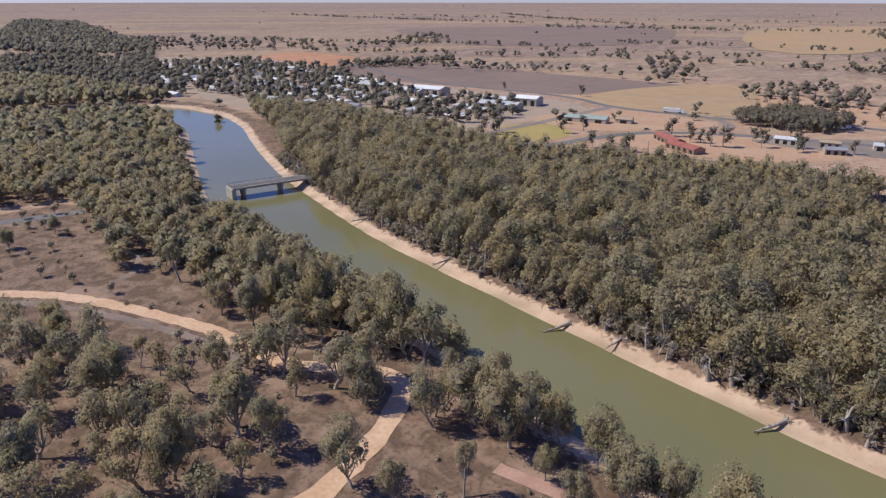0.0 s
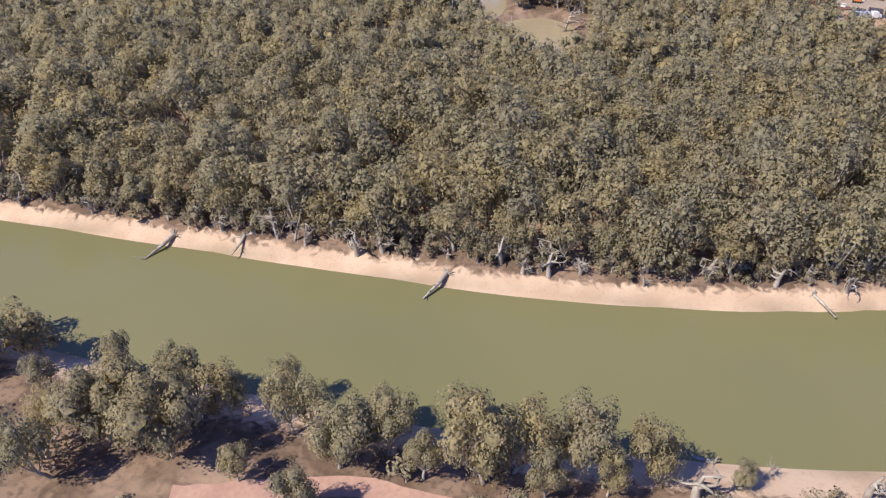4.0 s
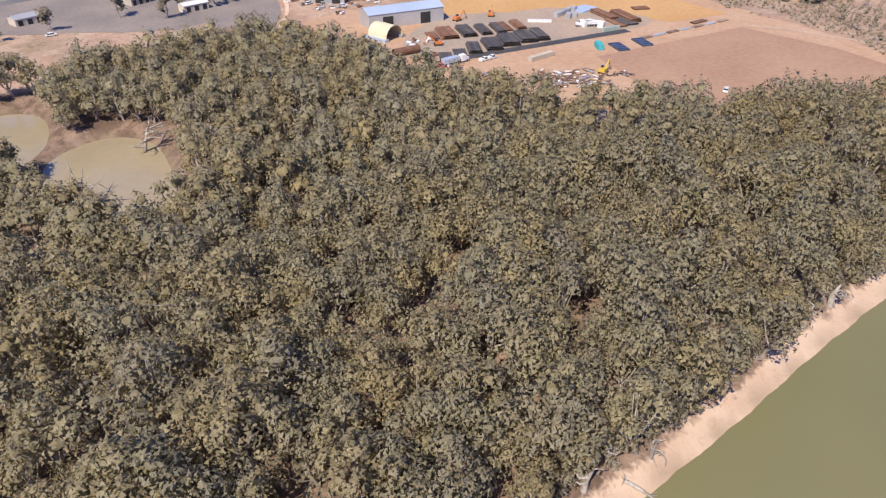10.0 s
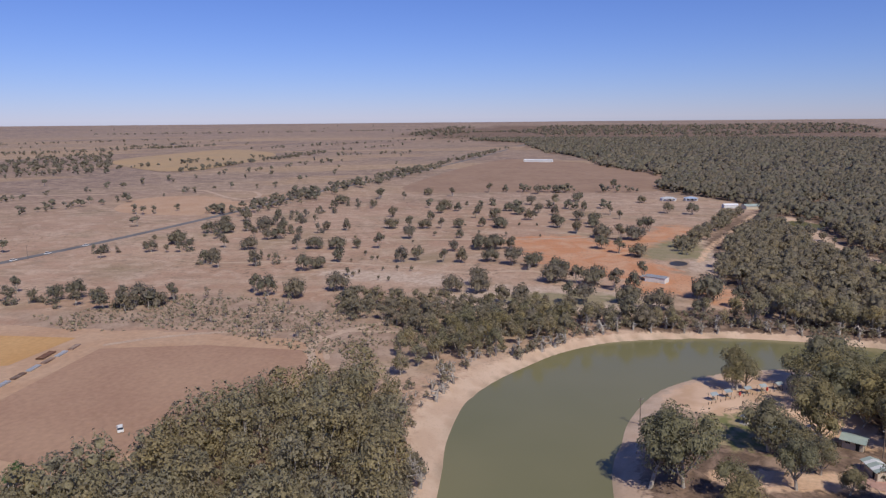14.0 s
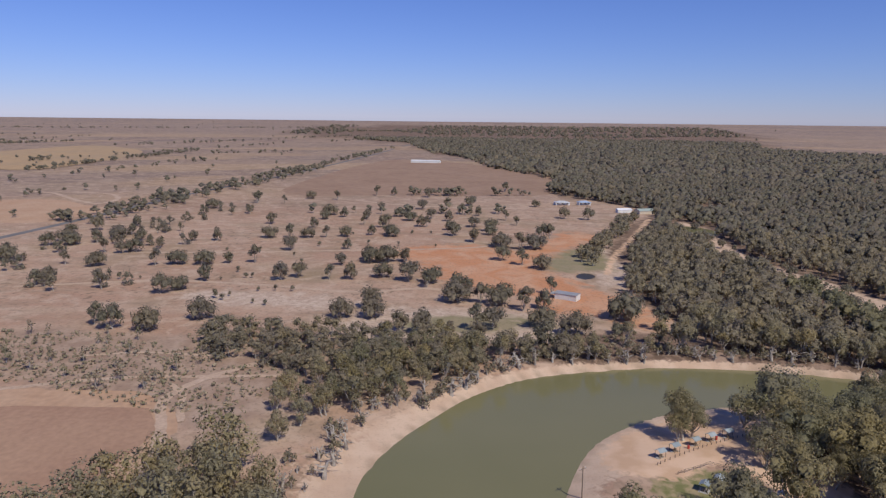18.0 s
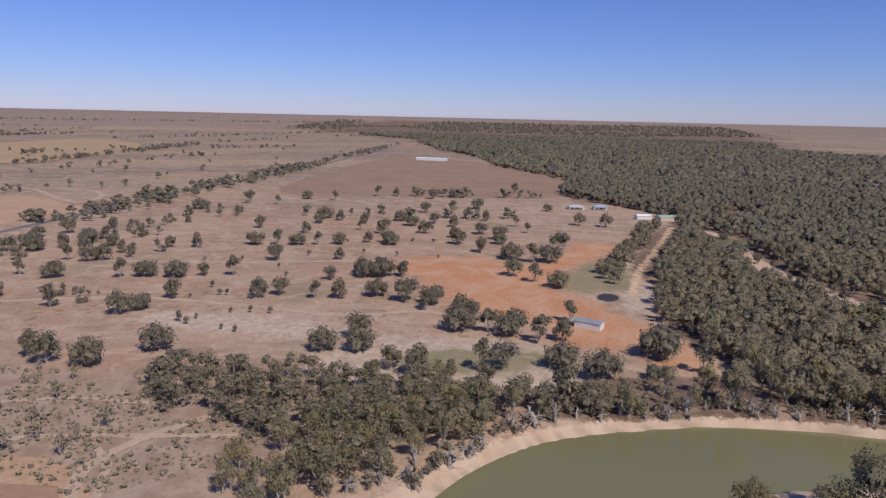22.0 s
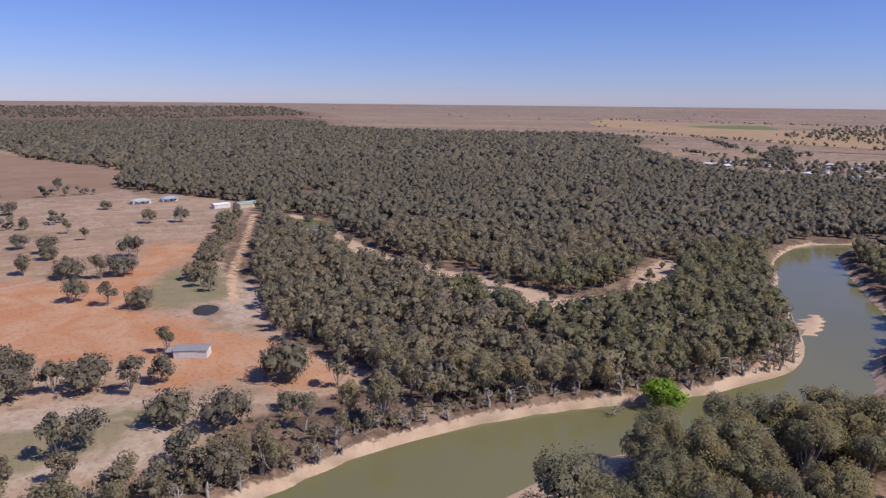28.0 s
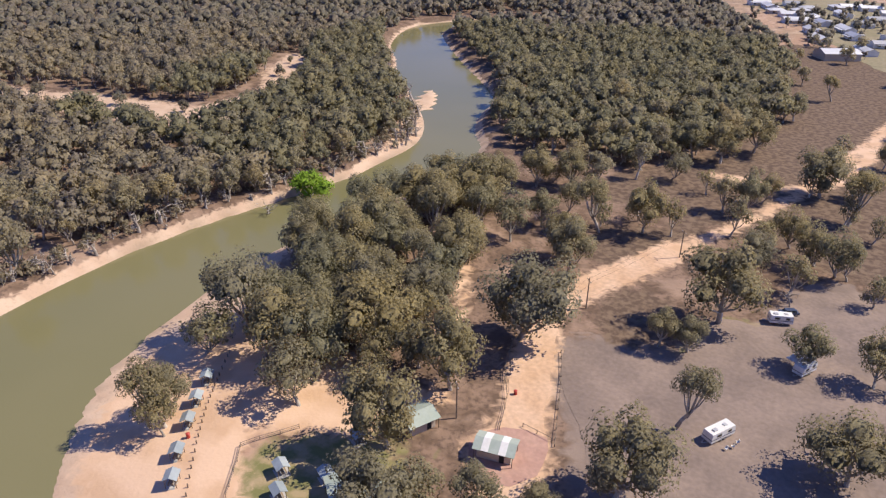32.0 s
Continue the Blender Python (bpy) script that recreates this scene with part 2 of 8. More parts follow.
def ground_material():
    m, nt, b = node_mat("river_plain_soil")
    pos = at_place(nt)
    a = mix(nt, noise_fac(nt, 0.004, 0.38, 0.62, 5, dist=0.6), (0.40, 0.248, 0.168), (0.455, 0.303, 0.213))
    a = mix(nt, noise_fac(nt, 0.018, 0.5, 0.7, 5), a, (0.32, 0.23, 0.145))
    a = mix(nt, calc(nt, "MULTIPLY", noise_fac(nt, 0.03, 0.55, 0.72, 6), 0.6), a, (0.46, 0.34, 0.25))
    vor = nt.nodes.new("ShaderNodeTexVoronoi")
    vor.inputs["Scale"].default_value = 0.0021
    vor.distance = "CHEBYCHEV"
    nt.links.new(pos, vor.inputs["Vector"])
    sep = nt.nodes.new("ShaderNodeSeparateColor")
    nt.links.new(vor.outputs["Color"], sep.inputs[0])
    # far paddock soils, with some mauve grey distance haze put into their colours
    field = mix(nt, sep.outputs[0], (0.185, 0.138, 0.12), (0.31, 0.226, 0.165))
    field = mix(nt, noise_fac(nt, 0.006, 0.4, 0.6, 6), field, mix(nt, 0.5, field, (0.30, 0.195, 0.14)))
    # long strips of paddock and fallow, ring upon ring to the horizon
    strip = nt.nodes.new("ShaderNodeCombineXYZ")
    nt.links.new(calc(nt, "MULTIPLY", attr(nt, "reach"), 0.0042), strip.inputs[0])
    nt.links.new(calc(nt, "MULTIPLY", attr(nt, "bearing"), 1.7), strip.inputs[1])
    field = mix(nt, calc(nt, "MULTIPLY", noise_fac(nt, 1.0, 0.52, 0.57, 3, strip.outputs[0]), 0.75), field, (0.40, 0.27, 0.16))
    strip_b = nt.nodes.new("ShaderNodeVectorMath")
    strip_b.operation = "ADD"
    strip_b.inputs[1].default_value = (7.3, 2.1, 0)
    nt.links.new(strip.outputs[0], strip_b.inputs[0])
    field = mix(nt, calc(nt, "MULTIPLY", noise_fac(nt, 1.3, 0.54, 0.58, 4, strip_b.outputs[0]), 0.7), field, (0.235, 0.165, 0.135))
    # haze towards the horizon, painted as mauve grey in the soil colour
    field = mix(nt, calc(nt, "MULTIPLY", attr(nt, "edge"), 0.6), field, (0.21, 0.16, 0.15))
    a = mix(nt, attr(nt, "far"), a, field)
    # pale sandy streaks across the paddocks, bare orange dirt and olive weeds
    lay = nt.nodes.new("ShaderNodeVectorMath")
    lay.operation = "MULTIPLY"
    lay.inputs[1].default_value = (0.034, 0.012, 1.0)
    nt.links.new(pos, lay.inputs[0])
    a = mix(nt, calc(nt, "MULTIPLY", noise_fac(nt, 1.0, 0.46, 0.68, 8, lay.outputs[0], 2.0), 0.6), a, (0.52, 0.375, 0.27))
    a = mix(nt, calc(nt, "MULTIPLY", noise_fac(nt, 2.3, 0.52, 0.66, 7, lay.outputs[0], 1.0), 0.55), a, (0.285, 0.205, 0.14))

    def soft(name, size=0.07, ragged=0.8, lo=0.35, hi=0.75):
        e = calc(nt, "ADD", attr(nt, name), calc(nt, "MULTIPLY", calc(nt, "SUBTRACT", noise_fac(nt, size, 0.25, 0.75, 7, dist=1.2), 0.5), ragged))
        q = nt.nodes.new("ShaderNodeMapRange")
        q.inputs["From Min"].default_value, q.inputs["From Max"].default_value = lo, hi
        nt.links.new(e, q.inputs["Value"])
        return q.outputs[0]

    # low saltbush and grass tussocks, thick in some paddocks and thin in others
    dots = calc(nt, "MULTIPLY", noise_fac(nt, 0.27, 0.55, 0.63, 5), noise_fac(nt, 0.011, 0.36, 0.62, 4, dist=1.5))
    a = mix(nt, calc(nt, "MULTIPLY", dots, 0.62), a, (0.165, 0.125, 0.085))
    a = mix(nt, calc(nt, "MULTIPLY", noise_fac(nt, 0.09, 0.52, 0.64, 7, dist=0.8), 0.5), a, (0.55, 0.405, 0.30))
    a = mix(nt, soft("pale"), a, mix(nt, noise_fac(nt, 0.2, 0.4, 0.6, 5), (0.46, 0.335, 0.25), (0.56, 0.43, 0.33)))
    a = mix(nt, soft("clay", 0.07, 0.6, 0.35, 0.75), a, mix(nt, noise_fac(nt, 0.12, 0.4, 0.6, 6), (0.33, 0.225, 0.16), (0.42, 0.30, 0.22)))
    a = mix(nt, soft("weeds"), a, mix(nt, noise_fac(nt, 0.1, 0.4, 0.6, 5), (0.26, 0.225, 0.125), (0.31, 0.25, 0.155)))
    a = mix(nt, soft("orange"), a, mix(nt, noise_fac(nt, 0.06, 0.4, 0.62, 6, dist=0.7), (0.52, 0.245, 0.125), (0.56, 0.325, 0.20)))
    tuft = noise_fac(nt, 0.6, 0.54, 0.62, 4)
    a = mix(nt, calc(nt, "MULTIPLY", tuft, 0.32), a, (0.19, 0.135, 0.09))
    # leaf litter and grey silt under the gums
    lit = mix(nt, noise_fac(nt, 0.16, 0.42, 0.58, 6, dist=1.0), (0.15, 0.10, 0.07), (0.26, 0.175, 0.125))
    lit = mix(nt, calc(nt, "MULTIPLY", noise_fac(nt, 0.9, 0.5, 0.62, 5), 0.6), lit, (0.10, 0.07, 0.055))
    lit = mix(nt, calc(nt, "MULTIPLY", noise_fac(nt, 0.06, 0.56, 0.66, 4), 0.6), lit, (0.40, 0.28, 0.205))
    a = mix(nt, attr(nt, "litter"), a, lit)
    # camping ground: gravel, dry turf, lawn and sandy ground
    a = mix(nt, soft("gravel", 0.2, 0.5, 0.4, 0.6), a, mix(nt, noise_fac(nt, 0.1, 0.4, 0.6, 6), (0.215, 0.165, 0.137), (0.29, 0.22, 0.178)))
    a = mix(nt, soft("turf", 0.25, 0.5, 0.4, 0.6), a, mix(nt, noise_fac(nt, 0.5, 0.42, 0.6, 6), (0.12, 0.082, 0.06), (0.205, 0.145, 0.10)))
    a = mix(nt, soft("lawn", 0.2, 0.9, 0.35, 0.7), a, mix(nt, noise_fac(nt, 0.3, 0.42, 0.6, 6), (0.19, 0.185, 0.075), (0.36, 0.28, 0.16)))
    # river sand with a ragged upper edge
    edge = calc(nt, "ADD", attr(nt, "sand"), calc(nt, "MULTIPLY", calc(nt, "SUBTRACT", noise_fac(nt, 0.42, 0.25, 0.75, 7, dist=1.0), 0.5), 0.42))
    r = nt.nodes.new("ShaderNodeMapRange")
    r.inputs["From Min"].default_value, r.inputs["From Max"].default_value = 0.42, 0.58
    nt.links.new(edge, r.inputs["Value"])
    snd = mix(nt, noise_fac(nt, 0.15, 0.4, 0.6, 5), (0.53, 0.372, 0.262), (0.59, 0.432, 0.312))
    snd = mix(nt, calc(nt, "MULTIPLY", noise_fac(nt, 0.8, 0.53, 0.68, 6, dist=1.5), 0.32), snd, (0.36, 0.26, 0.19))
    a = mix(nt, r.outputs[0], a, snd)
    a = mix(nt, soft("trodden", 0.3, 0.35, 0.42, 0.6), a, mix(nt, noise_fac(nt, 0.12, 0.4, 0.6, 6), (0.58, 0.38, 0.24), (0.68, 0.47, 0.32)))
    a = mix(nt, attr(nt, "wet"), a, (0.24, 0.185, 0.12))
    nt.links.new(a, b.inputs["Base Color"])
    b.inputs["Roughness"].default_value = 0.95
    b.inputs["Specular IOR Level"].default_value = 0.15
    bump(nt, b, noise_fac(nt, 1.4, 0.2, 0.8, 8), 0.45, 0.1)
    return m


def water_material():
    m, nt, b = node_mat("murky_green_water")
    col = mix(nt, noise_fac(nt, 0.012, 0.35, 0.65, 3), (0.178, 0.167, 0.078), (0.206, 0.187, 0.092))
    nt.links.new(col, b.inputs["Base Color"])
    b.inputs["Roughness"].default_value = 0.12
    b.inputs["IOR"].default_value = 1.333
    bump(nt, b, noise_fac(nt, 1.6, 0.2, 0.8, 5), 0.08, 0.08)
    return m


SOIL, WATER = ground_material(), water_material()
MUDDY = surface("milky_brown_water", (0.34, 0.275, 0.17), (0.38, 0.305, 0.19), 0.03, 0.4, 0.1, 0.15, spec=0.5)
DAM_WATER = surface("dark_dam_water", (0.05, 0.045, 0.038), (0.07, 0.06, 0.05), 0.1, 0.5, 0.1, 0.4, spec=0.2)

# ---- the plan: river banks, lagoons and woods ----


def curve(pts, step=3.0, closed=False):
    """A smooth line through the points, as an array."""
    p = [np.array(q, float) for q in pts]
    n = len(p)
    out = []
    for i in range(n if closed else n - 1):
        a, b_, c, d = (p[j % n] if closed else p[min(max(j, 0), n - 1)] for j in (i - 1, i, i + 1, i + 2))
        k = max(1, int(np.linalg.norm(c - b_) / step))
        for u in np.arange(k) / k:
            out.append(0.5 * (2 * b_ + (c - a) * u + (2 * a - 5 * b_ + 4 * c - d) * u**2 + (3 * b_ - a - 3 * c + d) * u**3))
    if not closed:
        out.append(p[-1])
    return np.array(out)


OUTER_BANK = curve([(-650, 40), (-622, 140), (-592, 180), (-557, 188), (-518, 191), (-460, 179), (-412, 161), (-358, 141), (-300, 122), (-258, 112), (-206, 101), (-168, 95), (-108, 90), (-25, 84), (7, 83), (40, 85),
                    (75, 91), (120, 102), (155, 109), (192, 113), (219, 116), (246, 115), (267, 108), (285, 98), (302, 87), (319, 68), (329, 42), (335, 15), (335, -12),
                    (331, -40), (323, -68), (316, -92), (313, -118), (313, -142), (325, -168), (354, -203), (374, -222), (397, -258), (425, -297), (443, -350), (433, -388),
                    (400, -425), (350, -450)], 6)
INNER_BANK = curve([(-605, 30), (-580, 105), (-555, 142), (-480, 142), (-420, 122), (-340, 92), (-270, 69), (-190, 61), (-110, 54), (-47, 48), (-10, 45.5), (30, 45.8), (62, 49),
                    (110, 57), (160, 66), (205, 69), (222, 66), (240, 63), (262, 55), (275, 46), (288, 31), (295, 18), (299, 0), (301, -19), (301, -34), (297, -65), (290, -95),
                    (284, -125), (288, -150), (298, -165), (306, -184), (313, -216), (330, -240), (362, -278), (402, -330), (415, -358), (400, -390), (350, -420)], 6)
RIVER = np.concatenate([OUTER_BANK, INNER_BANK[::-1]])


def inside(poly, x, y):
    x, y = np.asarray(x, float), np.asarray(y, float)
    r = np.zeros(x.shape, bool)
    q = np.roll(poly, -1, 0)
    for (ax, ay), (bx, by) in zip(poly, q):
        if ay != by:
            r ^= ((ay > y) != (by > y)) & (x < (bx - ax) * (y - ay) / (by - ay) + ax)
    return r


def away(line, x, y):
    """How far the places are from a line."""
    x, y = np.asarray(x, float), np.asarray(y, float)
    d = np.full(x.shape, 1e9)
    for a, b_ in zip(line[:-1], line[1:]):
        v = b_ - a
        u = np.clip(((x - a[0]) * v[0] + (y - a[1]) * v[1]) / (v @ v), 0, 1)
        d = np.minimum(d, np.hypot(x - a[0] - u * v[0], y - a[1] - u * v[1]))
    return d


LAGOONS = [curve([(-60, 282), (-52, 300), (-36, 308), (-24, 298), (-24, 272), (-36, 256), (-50, 260)], 5, True),
           curve([(-24, 244), (-20, 232), (-10, 222), (-4, 209), (4, 203), (9, 212), (10, 238), (7, 262), (-6, 272), (-22, 262)], 5, True),
           curve([(472, 24), (476, 28), (484, 27), (489, 22), (485, 17), (477, 18)], 2, True),
           curve([(780, -128), (815, -140), (830, -168), (812, -176), (790, -155), (770, -140)], 8, True),
           curve([(640, -92), (662, -84), (690, -96), (668, -112), (645, -108)], 6, True)]
CREEK = curve([(700, -96), (659, -91), (627, -89), (582, -88), (544, -86), (521, -90), (493, -97), (467, -102), (440, -107), (418, -112), (404, -122), (404, -141), (414, -175), (425, -195), (442, -226)], 6)


def creek_width(x, y):
    """Half the width of the dry creek bed, widest at its elbow."""
    return np.where(x > 445, 10.5, 7.5) + 17 * np.exp(-((x - 408) / 30) ** 2 - ((y + 106) / 24) ** 2)


def plain_height(x, y):
    r = np.hypot(np.asarray(x) - 90, np.asarray(y) - 40)
    return 62 * np.clip((r - 1600) / 3300, 0, 1) ** 2


def bank_fields(x, y):
    """Height, sand, wet and the distance from the water, for arrays of places."""
    x, y = np.asarray(x, float), np.asarray(y, float)
    z = plain_height(x, y)
    sand, wet, dist = np.zeros(x.shape), np.zeros(x.shape), np.full(x.shape, 999.0)
    near = (x > -830) & (x < 560) & (y > -520) & (y < 340)
    nx, ny = x[near], y[near]
    do, di = away(OUTER_BANK, nx, ny), away(INNER_BANK, nx, ny)
    d = np.minimum(do, di)
    wide = np.where(do < di, 4.0 + 11 * np.exp(-((nx - 238) / 48) ** 2) * (ny > 80), 7.0)
    wide = np.where((do < di) & (nx > 290) & (ny < 45), 2.2, wide)
    wide = np.where((do < di) & (ny < -105), 2.0 + 9 * np.exp(-((ny + 152) / 34) ** 2), wide)
    wide = np.where(do >= di, 7.0 + 24 * np.exp(-((nx - 285) / 30) ** 2 - ((ny - 18) / 32) ** 2), wide)
    wide = np.where((do >= di) & (ny < -95), 2.4, wide)
    wob = np.array([noise.noise((a * 0.06, b_ * 0.06, 3.1)) for a, b_ in zip(nx, ny)]) if len(nx) < 400000 else 0
    wide = wide * (1 + 0.22 * wob)
    d = np.where(inside(RIVER, nx, ny), -d, d)
    spit = np.hypot(((nx - 340) * 0.9 + (ny + 198) * 0.44) / 5, ((nx - 340) * 0.44 - (ny + 198) * 0.9) / 18) < 1
    up = np.clip(d / (1.5 * wide), 0, 1)
    h = np.where(d < 0, np.maximum(-3 + 0.3 * d, -6.5), -3 + 3 * np.where(up < 0.66, 0.72 * up / 0.66, 0.72 + 0.28 * (up - 0.66) / 0.34))
    h = np.where(spit, np.maximum(h, -2.6), h)
    s_wide = np.where(do >= di, wide + 16 * np.exp(-((nx - 275) / 26) ** 2 - ((ny - 22) / 34) ** 2), wide)
    s = np.where(d < 0, 1.0, np.clip(1.0 - 0.5 * d / s_wide, 0, 1))
    s = np.where((ny < -225) & (d > 0.4), s * 0.3, s)
    s = np.where(spit, 1.0, s)
    for lg in LAGOONS[:3]:
        e = away(np.concatenate([lg, lg[:1]]), nx, ny)
        e = np.where(inside(lg, nx, ny), -e, e)
        h = np.minimum(h, np.clip(-3 + 0.5 * e, -4.5, 0) if lg is not LAGOONS[2] else np.clip(-0.5 + 0.4 * e, -2, 0))
        s = np.where((e < 1) & (s < 0.9), 0.0, s)
        d = np.minimum(d, e)
    z[near] = z[near] + h
    sand[near], dist[near] = s, d
    wet[near] = np.clip(1 - np.abs(d - 0.2) / 1.3, 0, 1) * 0.6
    for lg in LAGOONS[3:]:
        m = np.hypot(x - lg[0][0], y - lg[0][1]) < 120
        e = away(np.concatenate([lg, lg[:1]]), x[m], y[m])
        e = np.where(inside(lg, x[m], y[m]), -e, e)
        z[m] = np.minimum(z[m], np.clip(-0.8 + 0.3 * e, -2.5, 0))
        dist[m] = np.minimum(dist[m], e)
    m = (x > 380) & (x < 720) & (y > -260) & (y < -60)
    sw = 1.15 * creek_width(x[m], y[m])
    wob = np.array([noise.noise((a * 0.035, b_ * 0.035, 8.8)) for a, b_ in zip(x[m], y[m])])
    e = away(CREEK, x[m], y[m]) / (sw * (1 + 0.85 * wob))
    sand[m] = np.maximum(sand[m], np.clip(1.0 - 0.6 * e, 0, 1))
    return z, sand, wet, dist


def lines(*spans):
    out = []
    for a, b_, s in spans:
        out += list(np.arange(a, b_, s))
    return np.array(out + [spans[-1][1]], float)


XS = lines((-5200, -2000, 320), (-2000, -820, 118), (-820, -320, 7), (-320, 500, 3), (500, 860, 8), (860, 2000, 76), (2000, 5200, 320))
YS = lines((-5200, -2000, 320), (-2000, -540, 73), (-540, -240, 6), (-240, 140, 3), (140, 330, 4), (330, 2000, 98), (2000, 5200, 320))

# woods, as outlines of their floor
NORTH_WOOD = np.array([(-520, 218), (-430, 186), (-330, 144), (-230, 112), (-108, 97), (-20, 90), (60, 91), (120, 107), (165, 116), (215, 131), (232, 136), (240, 150), (232, 168), (205, 181), (163, 197), (126, 217), (112, 246), (100, 268), (92, 290),
                       (86, 312), (62, 338), (30, 330), (-20, 325), (-90, 300), (-150, 275), (-230, 242), (-310, 246), (-400, 250), (-500, 232)], float)
WEST_WOOD = np.array([(-900, 60), (-760, 10), (-560, -60), (-400, -60), (-318, -10), (-318, 20), (-250, 12), (-207, 6), (-188, 24), (-142, 18), (-132, 27), (-113, 33), (-105, 48), (-180, 56), (-265, 62), (-340, 84),
                      (-420, 116), (-480, 136), (-550, 136), (-572, 105), (-600, 25), (-660, 36), (-630, 142), (-604, 186), (-700, 180), (-811, 158), (-900, 110)], float)
EAST_WOOD = np.array([(405, 0), (421, 6), (438, 6), (470, 0), (500, -8), (546, -2), (602, -16), (705, -54), (775, -100), (905, -20), (955, 0), (1122, -36), (1222, 4), (1381, 62), (1600, 95), (1708, 122), (1847, 189), (2500, 330), (3200, 960), (4200, 930), (4350, 0), (4300, -1250), (3300, -1180), (2251, -762), (1999, -847), (1795, -1062), (1635, -1300), (1400, -1240),
                      (1181, -960), (884, -775), (783, -700), (708, -700), (620, -725), (535, -770), (418, -730), (330, -660), (250, -520), (215, -420), (195, -330), (185, -230), (230, -130), (262, -60), (276, -60), (283, -95), (276, -125), (280, -152),
                      (292, -170), (300, -186), (306, -218), (324, -244), (356, -282), (395, -332), (406, -356), (440, -395), (450, -350), (433, -295), (403, -254), (374, -220), (340, -186),
                      (330, -172), (320, -142), (321, -118), (324, -92), (332, -66), (340, -40), (345, -12), (362, -6), (384, -6)], float)
CAMP_WOOD = np.array([(150, -170), (232, -130), (262, -60), (285, -70), (292, -40), (290, -5), (250, 15), (215, 60), (180, 55), (120, 40), (100, -60)], float)
SOUTH_WOOD = np.array([(-300, -120), (-310, 15), (-250, 45), (-160, 45), (-110, 50), (-47, 46), (70, 46), (130, 52), (128, -30), (110, -90), (-120, -90)], float)


DRY_FLAT = np.array([(232, -130), (185, -230), (195, -330), (215, -420), (150, -430), (90, -340), (80, -200), (100, -60), (150, -170)], float)
EAST_BANK = np.array([(319, -118), (322, -92), (330, -66), (338, -40), (342, -10), (342, 16), (336, 44), (328, 66), (338, 70), (350, 58), (364, 44), (368, 14), (374, -4), (346, -20), (332, -66), (324, -100)], float)
DIRT = [curve(p_, 6, True) for p_ in ([(545, 150), (575, 95), (560, 55), (640, 12), (612, -8), (560, 24), (500, 46), (468, 28), (440, 18), (410, -4), (396, 4), (388, 26), (400, 52), (430, 62), (440, 92), (470, 112), (505, 120)],
                                      [(382, -2), (398, 8), (402, 22), (386, 24), (374, 14)])]
WEEDY = [curve(p_, 6, True) for p_ in ([(360, 110), (372, 122), (388, 112), (392, 80), (386, 56), (376, 50), (366, 78)], [(490, 44), (520, 44), (566, 22), (552, 0), (502, 2), (492, 12)])]
SANDY = [curve(p_, 6, True) for p_ in ([(455, 18), (470, -6), (560, -22), (690, -66), (700, -58), (600, -18), (560, 2), (480, 16)], [(350, 108), (358, 150), (396, 140), (404, 100), (398, 66), (372, 40), (352, 66)], [(395, 150), (404, 230), (424, 230), (418, 150)])]


SCRUB_LAND = curve([(264, 168), (296, 130), (335, 140), (350, 200), (350, 280), (300, 330), (280, 300), (300, 240)], 6, True)
CAMP_SAND = [curve(p_, 4, True) for p_ in ([(244, 33), (252, 24), (252, 16), (254, 9), (265, 3), (269, -5), (282, -6), (290, 6), (288, 22), (280, 34), (270, 46), (256, 52), (246, 48)], [(256, 10), (251, 19), (244, 15), (233, 9), (225, 0), (236, -7), (254, -4)], [(181, -38), (177, -40), (171, -34), (168, -27), (171, -26), (177, -31)], [(212, 10), (218, 3), (214, -5), (204, -6), (202, 4), (206, 10)])]
LANE = curve([(724, -72), (651, -46), (588, -23), (539, -5), (485, 9)], 6)
CAMP_TRACKS = [(curve([(203, 40), (207, 8), (212, -12), (217, -30), (221, -46), (217, -60), (209, -76), (200, -96)], 4), 10.0), (curve([(200, -96), (190, -116), (180, -140), (172, -164), (150, -240)], 4), 4.5), (LANE, 4.5), (curve([(250, -62), (244, -48), (238, -28), (252, -6)], 4), 3.4),
               (curve([(201, -160), (189, -161), (177, -160), (158, -186), (147, -253), (120, -330)], 4), 6.0), (curve([(252, -6), (244, 2), (238, -2), (228, -6)], 4), 4.5)]
CAMP_GRAVEL = [curve([(212, -22), (204, -12), (194, 8), (170, 10), (138, -20), (130, -70), (149, -94), (166, -94), (177, -63), (189, -48), (207, -42), (214, -36)], 4, True)]
CAMP_LAWN = [curve(p_, 4, True) for p_ in ([(252, 25), (247, 34), (238, 42), (222, 40), (221, 18), (232, 8), (244, 15)], [(187, -44), (186, -60), (170, -63), (172, -48)])]
CAMP_TURF = [curve(p_, 4, True) for p_ in ([(208, -45), (210, -62), (202, -68), (194, -63), (193, -48), (200, -41)], [(236, -128), (188, -228), (196, -330), (212, -415), (150, -425), (92, -338), (84, -200), (104, -64), (132, -96), (160, -100), (186, -120)], [(224, -96), (207, -108), (204, -140), (196, -160), (190, -140), (200, -98), (210, -80), (220, -76)])]


def soft_lines(lines_, x, y, soft):
    r = np.zeros(x.shape)
    for p, w in lines_:
        lo, hi = p.min(0) - 3 * soft, p.max(0) + 3 * soft
        m = (x > lo[0]) & (x < hi[0]) & (y > lo[1]) & (y < hi[1])
        r[m] = np.maximum(r[m], np.clip(0.5 + 0.5 * (w / 2 - away(p, x[m], y[m])) / soft, 0, 1))
    return r


